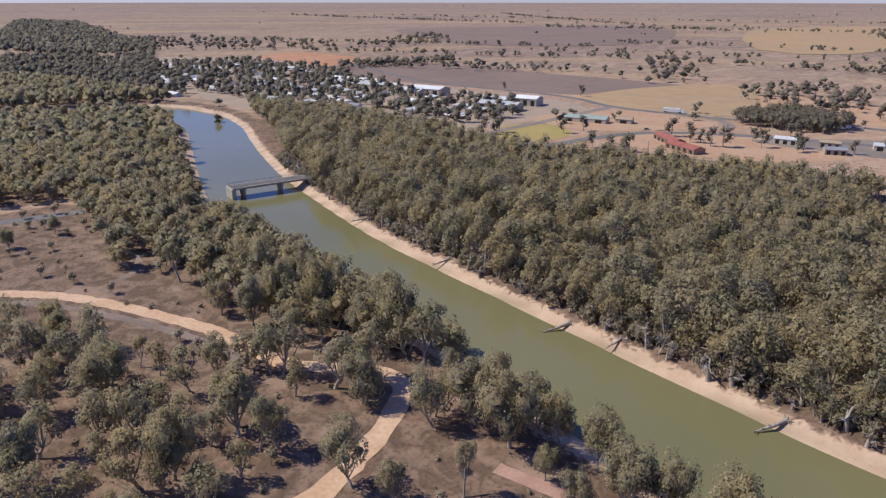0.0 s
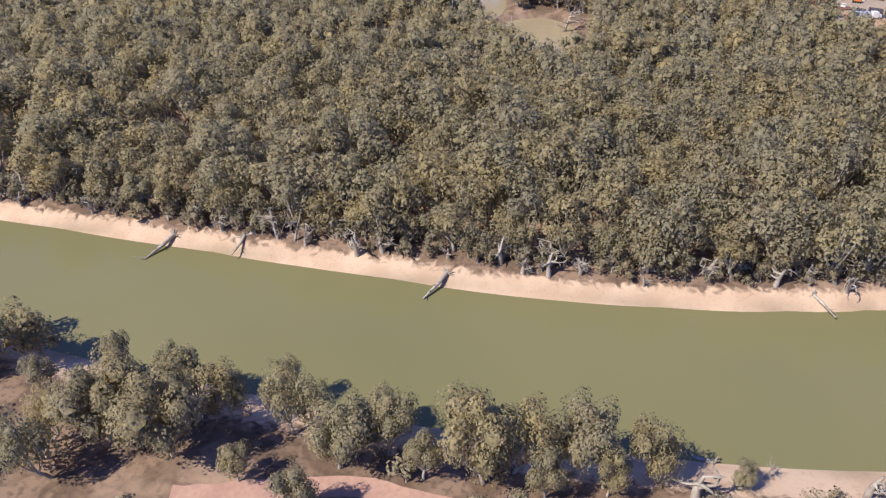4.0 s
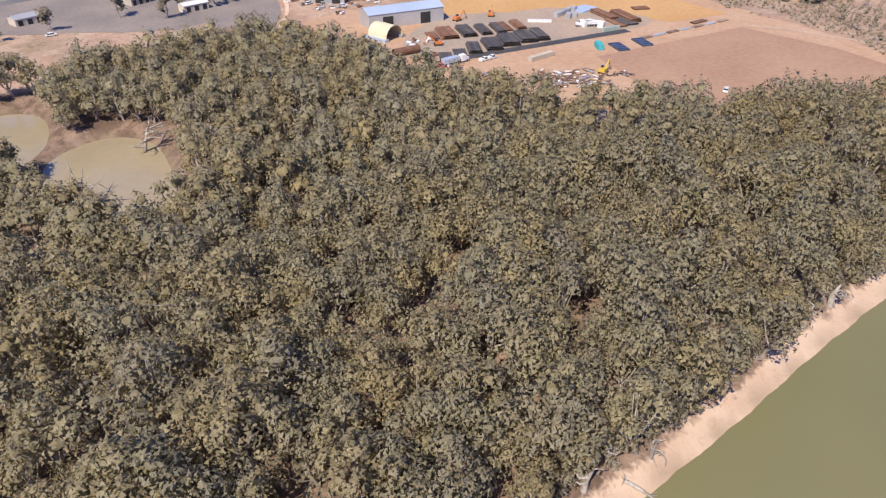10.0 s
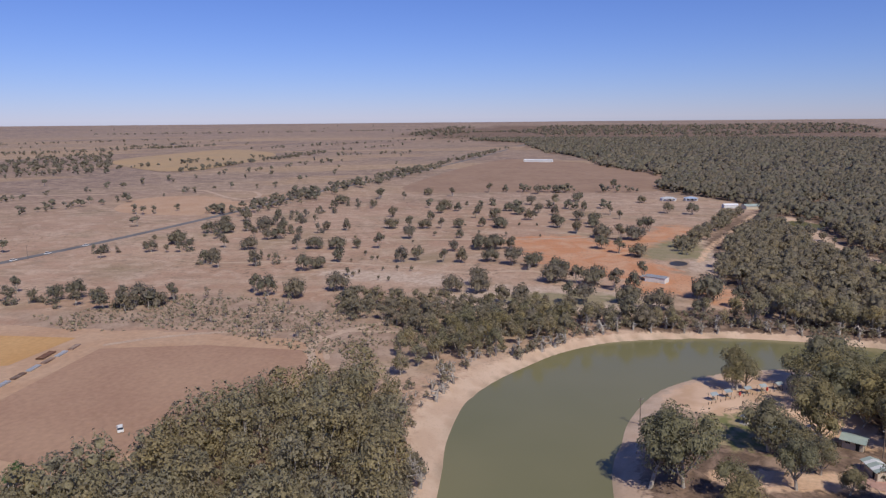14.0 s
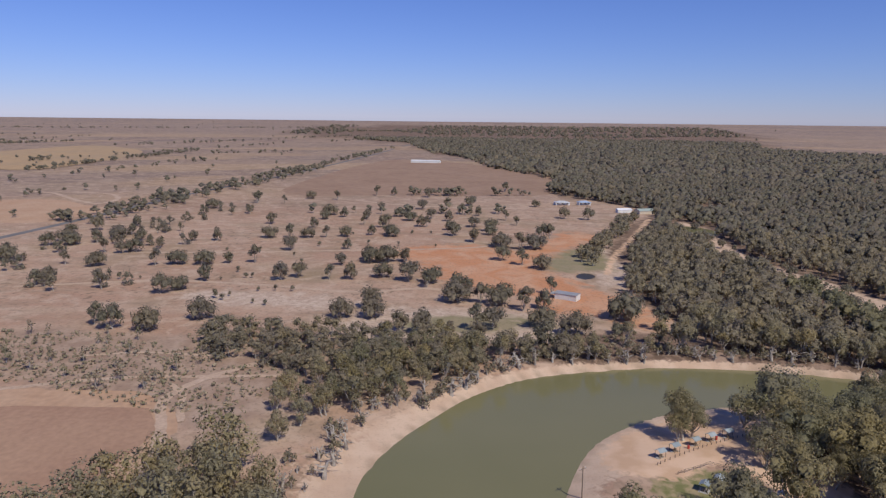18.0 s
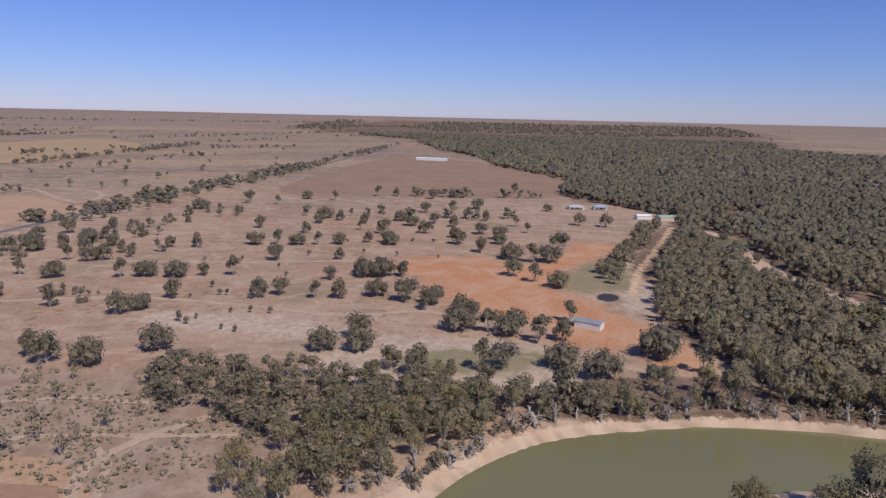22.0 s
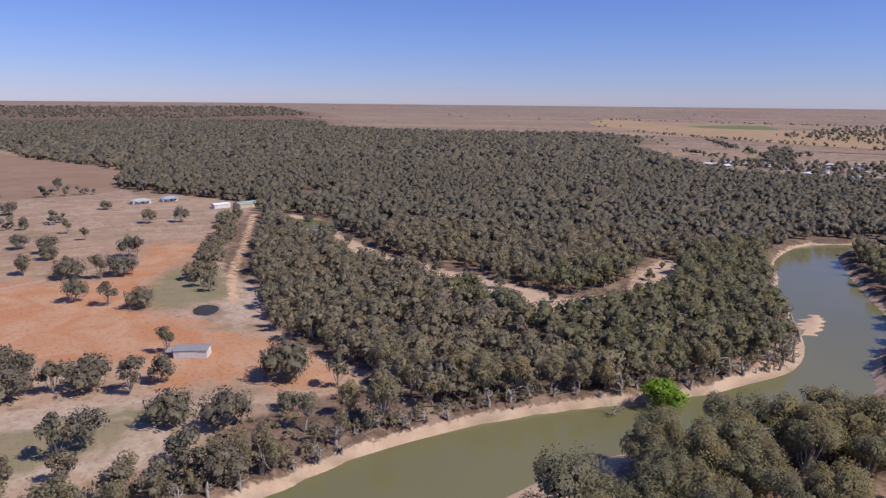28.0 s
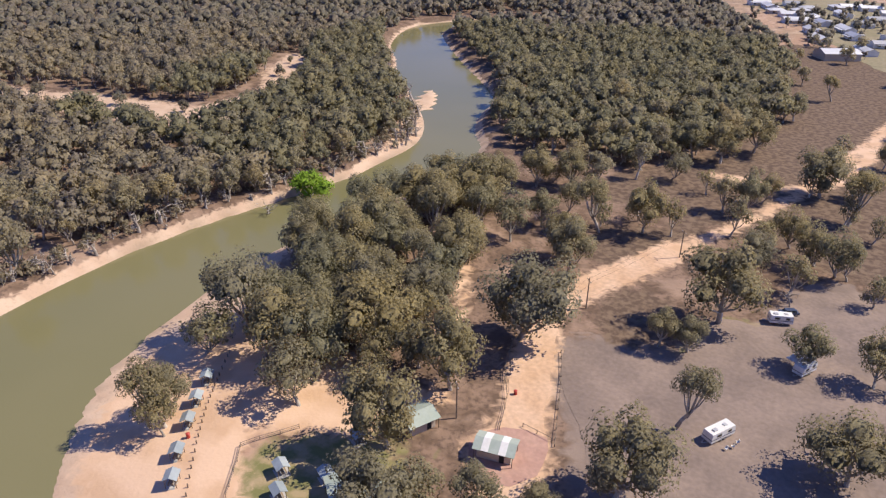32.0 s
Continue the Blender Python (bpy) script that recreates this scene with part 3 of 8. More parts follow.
def soft_field(polys, x, y, soft):
    """1 well inside the outlines, 0 well outside, 0.5 on them."""
    r = np.zeros(x.shape)
    for p in polys:
        lo, hi = p.min(0) - 2 * soft, p.max(0) + 2 * soft
        m = (x > lo[0]) & (x < hi[0]) & (y > lo[1]) & (y < hi[1])
        e = away(np.concatenate([p, p[:1]]), x[m], y[m]) * np.where(inside(p, x[m], y[m]), 1, -1)
        r[m] = np.maximum(r[m], np.clip(0.5 + 0.5 * e / soft, 0, 1))
    return r


def litter_field(x, y):
    r = np.zeros(x.shape)
    for w in (NORTH_WOOD, WEST_WOOD, EAST_WOOD, CAMP_WOOD, SOUTH_WOOD, DRY_FLAT, EAST_BANK):
        r = np.maximum(r, inside(w, x, y) * 1.0)
    return r


def np_mesh(name, v, f, mats, index=None, attrs=(), smooth=False, normals=None):
    me = bpy.data.meshes.new(name)
    v, f = np.asarray(v, np.float32), np.asarray(f, np.int32)
    me.vertices.add(len(v))
    me.vertices.foreach_set("co", v.ravel())
    k = f.shape[1]
    me.loops.add(f.size)
    me.loops.foreach_set("vertex_index", f.ravel())
    me.polygons.add(len(f))
    me.polygons.foreach_set("loop_start", np.arange(0, f.size, k, dtype=np.int32))
    for m in mats:
        me.materials.append(m)
    if index is not None:
        me.polygons.foreach_set("material_index", np.asarray(index, np.int32))
    me.polygons.foreach_set("use_smooth", np.full(len(f), smooth))
    for key, val in attrs:
        a = me.attributes.new(key, "FLOAT", "POINT")
        a.data.foreach_set("value", np.asarray(val, np.float32))
    me.update(calc_edges=True)
    me.validate()
    if normals is not None:
        me.normals_split_custom_set_from_vertices(normals)
    return me


gx, gy = (g.ravel() for g in np.meshgrid(XS, YS))
gz, g_sand, g_wet, g_away = bank_fields(gx, gy)
g_lit = np.maximum(litter_field(gx, gy), ((g_away < 16) & ~((gx > 200) & (gx < 330) & (gy > 40)) & ~((gx > 440) & (gx < 520) & (gy > -5) & (gy < 50))) * 1.0)
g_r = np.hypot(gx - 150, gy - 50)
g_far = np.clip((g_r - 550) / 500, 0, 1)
nx_, ny_ = len(XS), len(YS)
ii = (np.arange(ny_ - 1)[:, None] * nx_ + np.arange(nx_ - 1)[None]).ravel()
quads = np.stack([ii, ii + 1, ii + nx_ + 1, ii + nx_], 1)
# edge: mask of the haze painted into the soil, growing from 2900 m out
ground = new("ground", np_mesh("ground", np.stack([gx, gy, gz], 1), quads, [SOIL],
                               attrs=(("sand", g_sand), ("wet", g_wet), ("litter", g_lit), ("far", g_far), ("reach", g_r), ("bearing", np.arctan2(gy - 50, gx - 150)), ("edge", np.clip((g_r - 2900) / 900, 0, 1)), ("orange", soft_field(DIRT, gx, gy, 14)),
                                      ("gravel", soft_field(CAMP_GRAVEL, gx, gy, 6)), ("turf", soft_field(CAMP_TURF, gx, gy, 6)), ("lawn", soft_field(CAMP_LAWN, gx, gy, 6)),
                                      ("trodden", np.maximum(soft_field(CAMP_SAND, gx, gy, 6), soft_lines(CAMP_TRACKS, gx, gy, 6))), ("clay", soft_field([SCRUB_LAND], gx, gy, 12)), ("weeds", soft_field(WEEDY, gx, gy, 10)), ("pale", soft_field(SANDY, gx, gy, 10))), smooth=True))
tagged(ground, "dry flat river plain of tan soil, pale bank sand and grey leaf litter", "ground", kind="structure")
water = new("water", np_mesh("water", [(-850, -520, -3), (900, -520, -3), (900, 330, -3), (-850, 330, -3)], [(0, 1, 2, 3)], [WATER]))
tagged(water, "murky olive green river water, almost still, between sandy banks", "river", kind="structure")

for k, lg in enumerate(LAGOONS):
    rim = np.array([(a, b_, -2.93 if k < 2 else -0.45 if k == 2 else -0.75) for a, b_ in lg])
    mid_ = rim.mean(0)
    rim = mid_ + (rim - mid_) * ((1.12, 1.12, 1) if k != 2 else (0.98, 0.98, 1))
    tri = [(len(rim), i, (i + 1) % len(rim)) for i in range(len(rim))]
    lw = new("lagoon_water", np_mesh("lagoon_water", np.concatenate([rim, [mid_]]), tri, [MUDDY if k < 2 else DAM_WATER if k == 2 else WATER]))
    tagged(lw, "shallow milky brown lagoon water among trees" if k != 2 else "small dark farm dam", "lagoon", kind="structure")

# ---- flat ground cover: tracks, roads, pads and fields ----


def patch(name, pts, m, lift, label, category, ragged=1.0, step=3.0, smooth=True):
    """A low sheet of other soil with an uneven rim."""
    line = curve(pts, step, True) if smooth else np.array(pts, float)
    rim = []
    for px_, py_ in line:
        k = ragged * Vector(noise.noise_vector((px_ * 0.13, py_ * 0.13, len(pts))))
        k2 = 0.5 * ragged * Vector(noise.noise_vector((px_ * 0.6, py_ * 0.6, len(pts))))
        rim.append((px_ + k.x + k2.x, py_ + k.y + k2.y))
    bm = bmesh.new()
    vs = [bm.verts.new((a, b_, float(plain_height(a, b_)) + lift)) for a, b_ in rim]
    bm.faces.new(vs)
    bmesh.ops.triangulate(bm, faces=bm.faces[:])
    bm.normal_update()
    if sum(f.normal.z for f in bm.faces) < 0:
        bmesh.ops.reverse_faces(bm, faces=bm.faces[:])
    me = bpy.data.meshes.new(name)
    bm.to_mesh(me)
    bm.free()
    me.materials.append(m)
    return tagged(new(name, me), label, category, kind="structure")


def ribbon(name, pts, width, m, lift, label, category, ragged=0.3, step=2.5):
    """A track or road that follows the ground."""
    line = curve(pts, step)
    t = np.gradient(line, axis=0)
    t /= np.linalg.norm(t, axis=1)[:, None] + 1e-9
    side = np.stack([-t[:, 1], t[:, 0]], 1)
    cols = np.linspace(-0.5, 0.5, 5)
    rows = []
    for k, c in enumerate(cols):
        w = np.array([width * c + (ragged * noise.noise((a * 0.3, b_ * 0.3, k)) if k in (0, 4) else 0) for a, b_ in line])
        rows.append(line + side * w[:, None])
    xy = np.stack(rows, 1).reshape(-1, 2)
    z = bank_fields(xy[:, 0], xy[:, 1])[0] + lift
    n = len(line)
    i = (np.arange(n - 1)[:, None] * 5 + np.arange(4)[None]).ravel()
    me = np_mesh(name, np.column_stack([xy, z]), np.stack([i, i + 5, i + 6, i + 1], 1)[:, ::-1], [m], smooth=True)
    if me.polygons[0].normal.z < 0:
        me.flip_normals()
    return tagged(new(name, me), label, category, kind="structure")


# ---- tracks, roads, pads and fields ----
ROAD_LINE = curve([(-230, -52), (-197, -17), (-157, 3), (-128, 11), (-103, 20), (-87, 31), (-75, 22), (-66, 5), (-58, -30), (-50, -70)], 4)
ribbon("road_dirt", [(-230, -52), (-211, -30), (-197, -17), (-178, -6), (-157, 3), (-140, 9), (-128, 11), (-112, 14), (-103, 20), (-95, 28), (-87, 31), (-80, 28), (-75, 22), (-70, 14), (-66, 5), (-62, -6), (-58, -30), (-50, -70)],
       5.2, SAND_TRACK, 0.08, "pale ochre unsealed road curving between gum trees", "dirt road", 0.9)
ribbon("track_grey", [(-220, -52), (-204, -33), (-190, -20), (-161, -5), (-140, 3), (-127, 6), (-116, 6)], 3.2, GREY_TRACK, 0.06, "greyish brown wheel track beside the dirt road", "track", 0.6)
ribbon("track_side", [(-196, 0), (-206, 12), (-228, 16), (-246, 22)], 2.6, GREY_TRACK, 0.05, "faint sandy wheel track through dry grass", "track", 0.6)
ribbon("road_bridge", [(-330, -120), (-296, -13), (-290, 21), (-285, 50), (-278.5, 80)], 8, ASPHALT, 0.10, "sealed grey road leading to the bridge", "road", 0.2)
ribbon("track_pink", [(-45, 24), (-20, 30), (-12, 29.6), (-4, 29), (4, 29), (12, 30), (24, 33), (45, 37), (70, 39)], 3.6, PINK_TRACK, 0.08, "pinkish clay track along the river bank", "track", 0.6)
ribbon("highway", [(-900, 560), (-600, 470), (-404, 480), (-324, 458), (-260, 462), (-219, 470), (-150, 500), (-60, 515), (40, 513), (90, 497), (165, 488), (240, 482), (305, 472), (400, 456), (504, 441), (642, 430), (850, 420),
                   (1041, 396), (1312, 368), (1700, 342), (2300, 310), (3200, 250)], 8, ASPHALT, 0.10, "long grey sealed highway across the plain", "highway", 0.2, 8)
ribbon("road_town", [(-520, 230), (-400, 255), (-330, 266), (-257, 280), (-246, 326), (-232, 370), (-188, 407), (-104, 440), (-30, 470), (40, 500)], 9, ASPHALT, 0.12, "sealed town street beside the sports oval", "street", 0.2, 6)
ribbon("road_link", [(-306, 276), (-312, 354), (-324, 456)], 8, TOWN_SEAL, 0.14, "pale sealed side street in the town", "street", 0.2, 6)
ribbon("road_link_east", [(-195, 402), (-208, 440), (-235, 466)], 7, TOWN_SEAL, 0.14, "pale sealed slip road beside a tree clump", "street", 0.2, 6)
ribbon("road_yard", [(62, 350), (78, 392), (83, 440), (84, 490)], 9, TOWN_SEAL, 0.13, "wide sealed street between depots", "street", 0.3, 6)
ribbon("footpath", [(70, 352), (86, 392), (92, 440), (94, 478), (160, 494)], 2.0, SAND_PALE, 0.17, "pale gravel strip beside the depot street", "path", 0.2, 6)
patch("ground_roadhouse", [(-170, 395), (-60, 405), (-20, 395), (62, 372), (78, 420), (84, 492), (10, 512), (-100, 470)], TOWN_SEAL, 0.09, "wide pale sealed forecourt of a roadhouse", "forecourt", 2)
patch("ground_motel", [(-245, 345), (-200, 318), (-130, 345), (-110, 390), (-160, 410), (-215, 385)], PEACH_DIRT, 0.08, "bare peach coloured dirt round a motel", "yard", 2)
patch("oval", [(-296, 272), (-318, 318), (-306, 342), (-280, 340), (-262, 318), (-266, 286)], DRY_GRASS, 0.07, "dry yellow grass sports oval", "oval", 1)
patch("ground_town_dirt", [(-330, 360), (-262, 350), (-215, 425), (-240, 448), (-310, 442)], PEACH_DIRT, 0.06, "bare sandy block beside the highway", "yard", 2)
patch("ground_town", [(-1150, 300), (-1000, 470), (-700, 470), (-580, 440), (-400, 455), (-330, 430), (-320, 345), (-335, 270), (-440, 262), (-540, 215), (-700, 225), (-900, 200)], GREY_YARD, 0.045, "pale dusty ground between town houses", "town ground", 3, 12)
patch("field_ploughed", [(-815, 600), (-560, 640), (-300, 640), (-395, 500), (-560, 452), (-772, 420)], PLOUGHED, 0.055, "ploughed mauve brown paddock behind the town", "field", 3, 25)
patch("field_orange", [(-1080, 600), (-830, 596), (-790, 440), (-1000, 480)], ORANGE_DIRT, 0.03, "orange brown fallow paddock beyond houses", "field", 3, 25)
patch("field_ochre", [(-400, 500), (-260, 640), (-60, 600), (80, 700), (160, 560), (40, 524), (-140, 520), (-300, 480)], PEACH_DIRT, 0.04, "dry ochre roadside paddock", "field", 4, 25)

patch("yard_dirt", [(104, 272), (84, 318), (76, 350), (100, 372), (158, 378), (270, 376), (288, 285), (290, 225), (288, 196), (262, 172), (215, 176), (170, 204), (140, 222), (118, 240)], PEACH_DIRT, 0.05, "bare peach coloured dirt of a pipe yard", "yard", 2.5)
patch("yard_orange", [(152, 346), (158, 371), (214, 374), (267, 373), (275, 290), (240, 291), (228, 318), (205, 338), (180, 338)], ORANGE_PAD, 0.09, "bright orange sand pad", "yard", 0.6, 3, False)
patch("yard_gravel", [(120, 289), (118, 318), (150, 345), (185, 338), (205, 336), (228, 318), (226, 292)], GREY_YARD, 0.10, "grey gravel hardstand among pipe stacks", "yard", 1.5)
patch("field_brown", [(180, 264), (264, 270), (276, 230), (277, 188), (262, 178), (232, 181), (172, 205), (176, 240)], BROWN_FIELD, 0.11, "smooth bare brown clay pad", "field", 0.8, 3, False)
ribbon("yard_strip", [(96, 282), (112, 283), (130, 286), (173, 287.5), (214, 288.5)], 5.0, BLACK_STRIP, 0.14, "dark sealed strip through the pipe yard", "driveway", 0.3)
ribbon("track_field", [(220, 172), (248, 173), (268, 180), (283, 186), (300, 182), (318, 168), (330, 150)], 3.5, FAINT_TRACK, 0.13, "sandy track round the clay pad", "track", 0.8)
ribbon("track_scrub", [(268, 272), (285, 250), (300, 215), (305, 182), (308, 147)], 2.8, FAINT_TRACK, 0.12, "pale sandy track through low scrub", "track", 0.8)
ribbon("track_rows_a", [(425, 330), (445, 260), (440, 200), (430, 150), (440, 110), (418, 70)], 4, FAINT_TRACK, 0.07, "faint sandy track among young trees", "track", 1.5)
ribbon("track_rows_b", [(520, 350), (530, 250), (545, 170), (560, 100), (590, 40)], 3.5, FAINT_TRACK, 0.07, "faint sandy track among paddock trees", "track", 1.5)
ribbon("track_rows_c", [(846, 330), (843, 282), (840, 225), (804, 173), (787, 101), (787, 32), (783, -30)], 4.5, FAINT_TRACK, 0.07, "pale farm track in front of homestead", "track", 1.5, 5)
patch("field_far", [(930, 325), (1560, 275), (1490, 112), (1250, 10), (1150, -30), (930, 0), (905, 60), (895, 181)], RED_FIELD, 0.06, "large ploughed brown field", "field", 4, 25)
patch("field_stubble", [(1167, 829), (1352, 803), (1763, 901), (2017, 1169), (1623, 1200), (1400, 1120)], STUBBLE, 0.55, "pale yellow stubble paddock beside a tree row", "field", 6, 60)
patch("field_tan", [(640, 456), (725, 440), (760, 480), (800, 540), (770, 600), (660, 560)], PEACH_DIRT, 0.05, "bare tan paddock beside the highway", "field", 3, 20)
patch("field_pale_west", [(-951, 2065), (-743, 2491), (-409, 1417), (-557, 1249)], STUBBLE, 0.55, "pale stubble paddock on the far plain", "field", 6, 60)
patch("field_dark_west", [(-1646, 1265), (-1634, 1599), (-1265, 2025), (-832, 1335), (-1005, 990)], PLOUGHED, 0.55, "long dark ploughed paddock on the far plain", "field", 6, 60)
patch("field_roadside", [(-386, 496), (-381, 605), (-334, 697), (-252, 587), (-229, 489), (-267, 469), (-343, 460)], STUBBLE, 0.07, "dry yellow roadside paddock behind the town", "field", 3, 20)
ribbon("track_loop", [(872, 622), (860, 575), (800, 513), (772, 473), (815, 474), (862, 512), (871, 580)], 6, FAINT_TRACK, 0.12, "pale dirt loop in a bare paddock", "track", 2, 6)
ribbon("track_strip", [(540, 1250), (602, 1127), (726, 916), (803, 676)], 9, FAINT_TRACK, 0.12, "long pale graded strip across the plain", "track", 2, 10)
ribbon("track_gate", [(448, 606), (420, 530), (398, 474)], 5, FAINT_TRACK, 0.12, "pale farm track leading to the highway", "track", 1.5, 6)
ribbon("track_scrub_cross", [(268, 174), (277, 178), (288, 182), (297, 190)], 2.4, FAINT_TRACK, 0.22, "pale sandy track through low scrub", "track", 0.8)
ribbon("track_scrub_back", [(322, 236), (328, 216), (327, 197), (327, 176)], 2.2, FAINT_TRACK, 0.12, "pale sandy track behind low scrub", "track", 0.8)
patch("field_green", [(1480, -1560), (1400, -1776), (1800, -2300), (1900, -1990)], GREEN_CROP, 0.55, "bright green irrigated crop far off", "field", 4, 40)
patch("field_green_small", [(560, -1430), (740, -1500), (770, -1660), (560, -1600)], GREEN_CROP, 0.8, "green irrigated crop behind the town", "field", 4, 40)
patch("field_gold", [(2100, -1750), (950, -1450), (1250, -2200), (1850, -2000), (2500, -2250)], STUBBLE, 0.55, "golden stubble field far off", "field", 6, 60)
patch("field_red", [(760, -1510), (1000, -1240), (810, -1320), (560, -1380), (740, -1480)], RED_FIELD, 0.7, "red brown ploughed field behind the town", "field", 4, 40)
patch("ground_south_town", [(640, -760), (700, -1080), (480, -1220), (330, -1100), (330, -830), (420, -740)], GREY_YARD, 0.05, "dusty ground between houses", "town ground", 4, 20)
patch("ground_south_block", [(240, -600), (200, -520), (150, -380), (110, -380), (60, -560), (160, -680)], WEEDS, 0.05, "dusty olive ground between houses", "town ground", 4, 12)

ribbon("camp_road", [(203, 40), (207, 8), (212, -12), (217, -30), (221, -46), (217, -60), (209, -76), (201, -93)], 8.2, SAND_TRACK, 0.10, "wide sandy road through the camping ground", "dirt road", 0.9)
patch("camp_carpark", [(209, -24), (201, -12), (191, 4), (170, 6), (143, -20), (135, -69), (151, -89), (165, -89), (173, -66), (184, -64), (190, -44), (206, -39), (211, -36)], GREY_TRACK, 0.05, "grey gravel parking ground under gums", "car park", 1.6)
patch("camp_entry", [(212, 9), (217, 3), (213, -4), (205, -5), (203, 4), (206, 9)], PINK_TRACK, 0.14, "reddish paved apron round a kiosk", "paving", 0.5)

# ---- trees ----
PHI = (1 + 5**0.5) / 2
ICO_V = np.array([(-1, PHI, 0), (1, PHI, 0), (-1, -PHI, 0), (1, -PHI, 0), (0, -1, PHI), (0, 1, PHI), (0, -1, -PHI), (0, 1, -PHI), (PHI, 0, -1), (PHI, 0, 1), (-PHI, 0, -1), (-PHI, 0, 1)], float)
ICO_V /= np.linalg.norm(ICO_V[0])
OCTA_V = np.array([(1, 0, 0), (-1, 0, 0), (0, 1, 0), (0, -1, 0), (0, 0, 1), (0, 0, -1)], float)
OCTA_F = np.array([(0, 2, 4), (2, 1, 4), (1, 3, 4), (3, 0, 4), (2, 0, 5), (1, 2, 5), (3, 1, 5), (0, 3, 5)])
ICO_F = np.array([(0, 11, 5), (0, 5, 1), (0, 1, 7), (0, 7, 10), (0, 10, 11), (1, 5, 9), (5, 11, 4), (11, 10, 2), (10, 7, 6), (7, 1, 8), (3, 9, 4), (3, 4, 2), (3, 2, 6), (3, 6, 8), (3, 8, 9), (4, 9, 5), (2, 4, 11), (6, 2, 10), (8, 6, 7), (9, 8, 1)])



def tube(points, radii, n=6):
    """A bent tapering limb."""
    v, f = [], []
    p = np.array(points, float)
    for k in range(len(p)):
        d = p[min(k + 1, len(p) - 1)] - p[max(k - 1, 0)]
        d /= np.linalg.norm(d) + 1e-9
        a = np.cross(d, (0.3, 0.9, 0.1))
        a /= np.linalg.norm(a)
        c = np.cross(d, a)
        for s in range(n):
            w = 2 * math.pi * s / n
            v.append(p[k] + radii[k] * (math.cos(w) * a + math.sin(w) * c))
    for k in range(len(p) - 1):
        for s in range(n):
            i, j = k * n + s, k * n + (s + 1) % n
            f += [(i, j, j + n), (i, j + n, i + n)]
    return np.array(v), np.array(f)


def joined(parts):
    v, f, n = [], [], 0
    for a, b_ in parts:
        v.append(a)
        f.append(b_ + n)
        n += len(a)
    return np.concatenate(v), np.concatenate(f)


def unit(v):
    return v / (np.linalg.norm(v, axis=-1, keepdims=True) + 1e-9)


def leaves(rng, centre, radius, count, size, heart, flat=0.8, single=False):
    """Sprays of leaf round one lobe of the crown, shaded as the rounded mass that they make up."""
    d = rng.normal(size=(count, 3))
    d[:, 2] = d[:, 2] * 0.9 + 0.25
    d = unit(d)
    at = centre + d * (radius * rng.uniform(0.45, 1.4, (count, 1))) * (1, 1, flat)
    nrm = unit(d + (0, 0, 0.3) + rng.normal(size=(count, 3)) * 0.5)
    a = unit(np.cross(nrm, rng.normal(size=(count, 3))))
    b_ = np.cross(nrm, a)
    s = size * rng.uniform(0.55, 1.3, (count, 1))
    soft = unit(0.4 * d + 0.45 * unit(at - heart) + 0.45 * nrm + (0, 0, 0.4))
    if single:
        v = np.stack([at - a * s, at + a * s * 0.6 - b_ * s * 0.7, at + a * s * 0.6 + b_ * s * 0.7], 1).reshape(-1, 3)
        return v, np.arange(count * 3).reshape(-1, 3), np.repeat(soft, 3, 0)
    v = np.stack([at - a * s, at + b_ * s * 0.55 + nrm * s * 0.12, at + a * s, at - b_ * s * 0.55 + nrm * s * 0.12], 1).reshape(-1, 3)
    i = np.arange(count) * 4
    return v, np.concatenate([np.stack([i, i + 2, i + 1], 1), np.stack([i, i + 3, i + 2], 1)]), np.repeat(soft, 4, 0)


def head_leaves(rng, centre, wide, count, size):
    """Sprays over one uneven, drooping head of a crown, thinning out towards its heart."""
    d = rng.normal(size=(count, 3))
    d[:, 2] += 0.25
    d = unit(d)
    ways = unit(rng.normal(size=(5, 3)))
    lump = 0.72 + 0.42 * np.clip((d @ ways.T).max(1, keepdims=True), 0, 1) ** 3
    at = centre + d * wide * lump * rng.uniform(0.72, 1.06, (count, 1)) * (1, 1, 1.12)
    nrm = unit(d + (0, 0, 0.35) + rng.normal(size=(count, 3)) * 0.4)
    a = unit(np.cross(nrm, (0, 0, 1)) + rng.normal(size=(count, 3)) * 0.5)
    b_ = unit(np.cross(nrm, a))
    s = size * rng.uniform(0.55, 1.3, (count, 1))
    soft = unit(0.65 * d + 0.35 * nrm + (0, 0, 0.5))
    v = np.stack([at - b_ * s, at + b_ * s * 0.6 + a * s * 0.65, at + b_ * s * 0.6 - a * s * 0.65], 1).reshape(-1, 3)
    return v, np.arange(count * 3).reshape(-1, 3), np.repeat(soft, 3, 0)


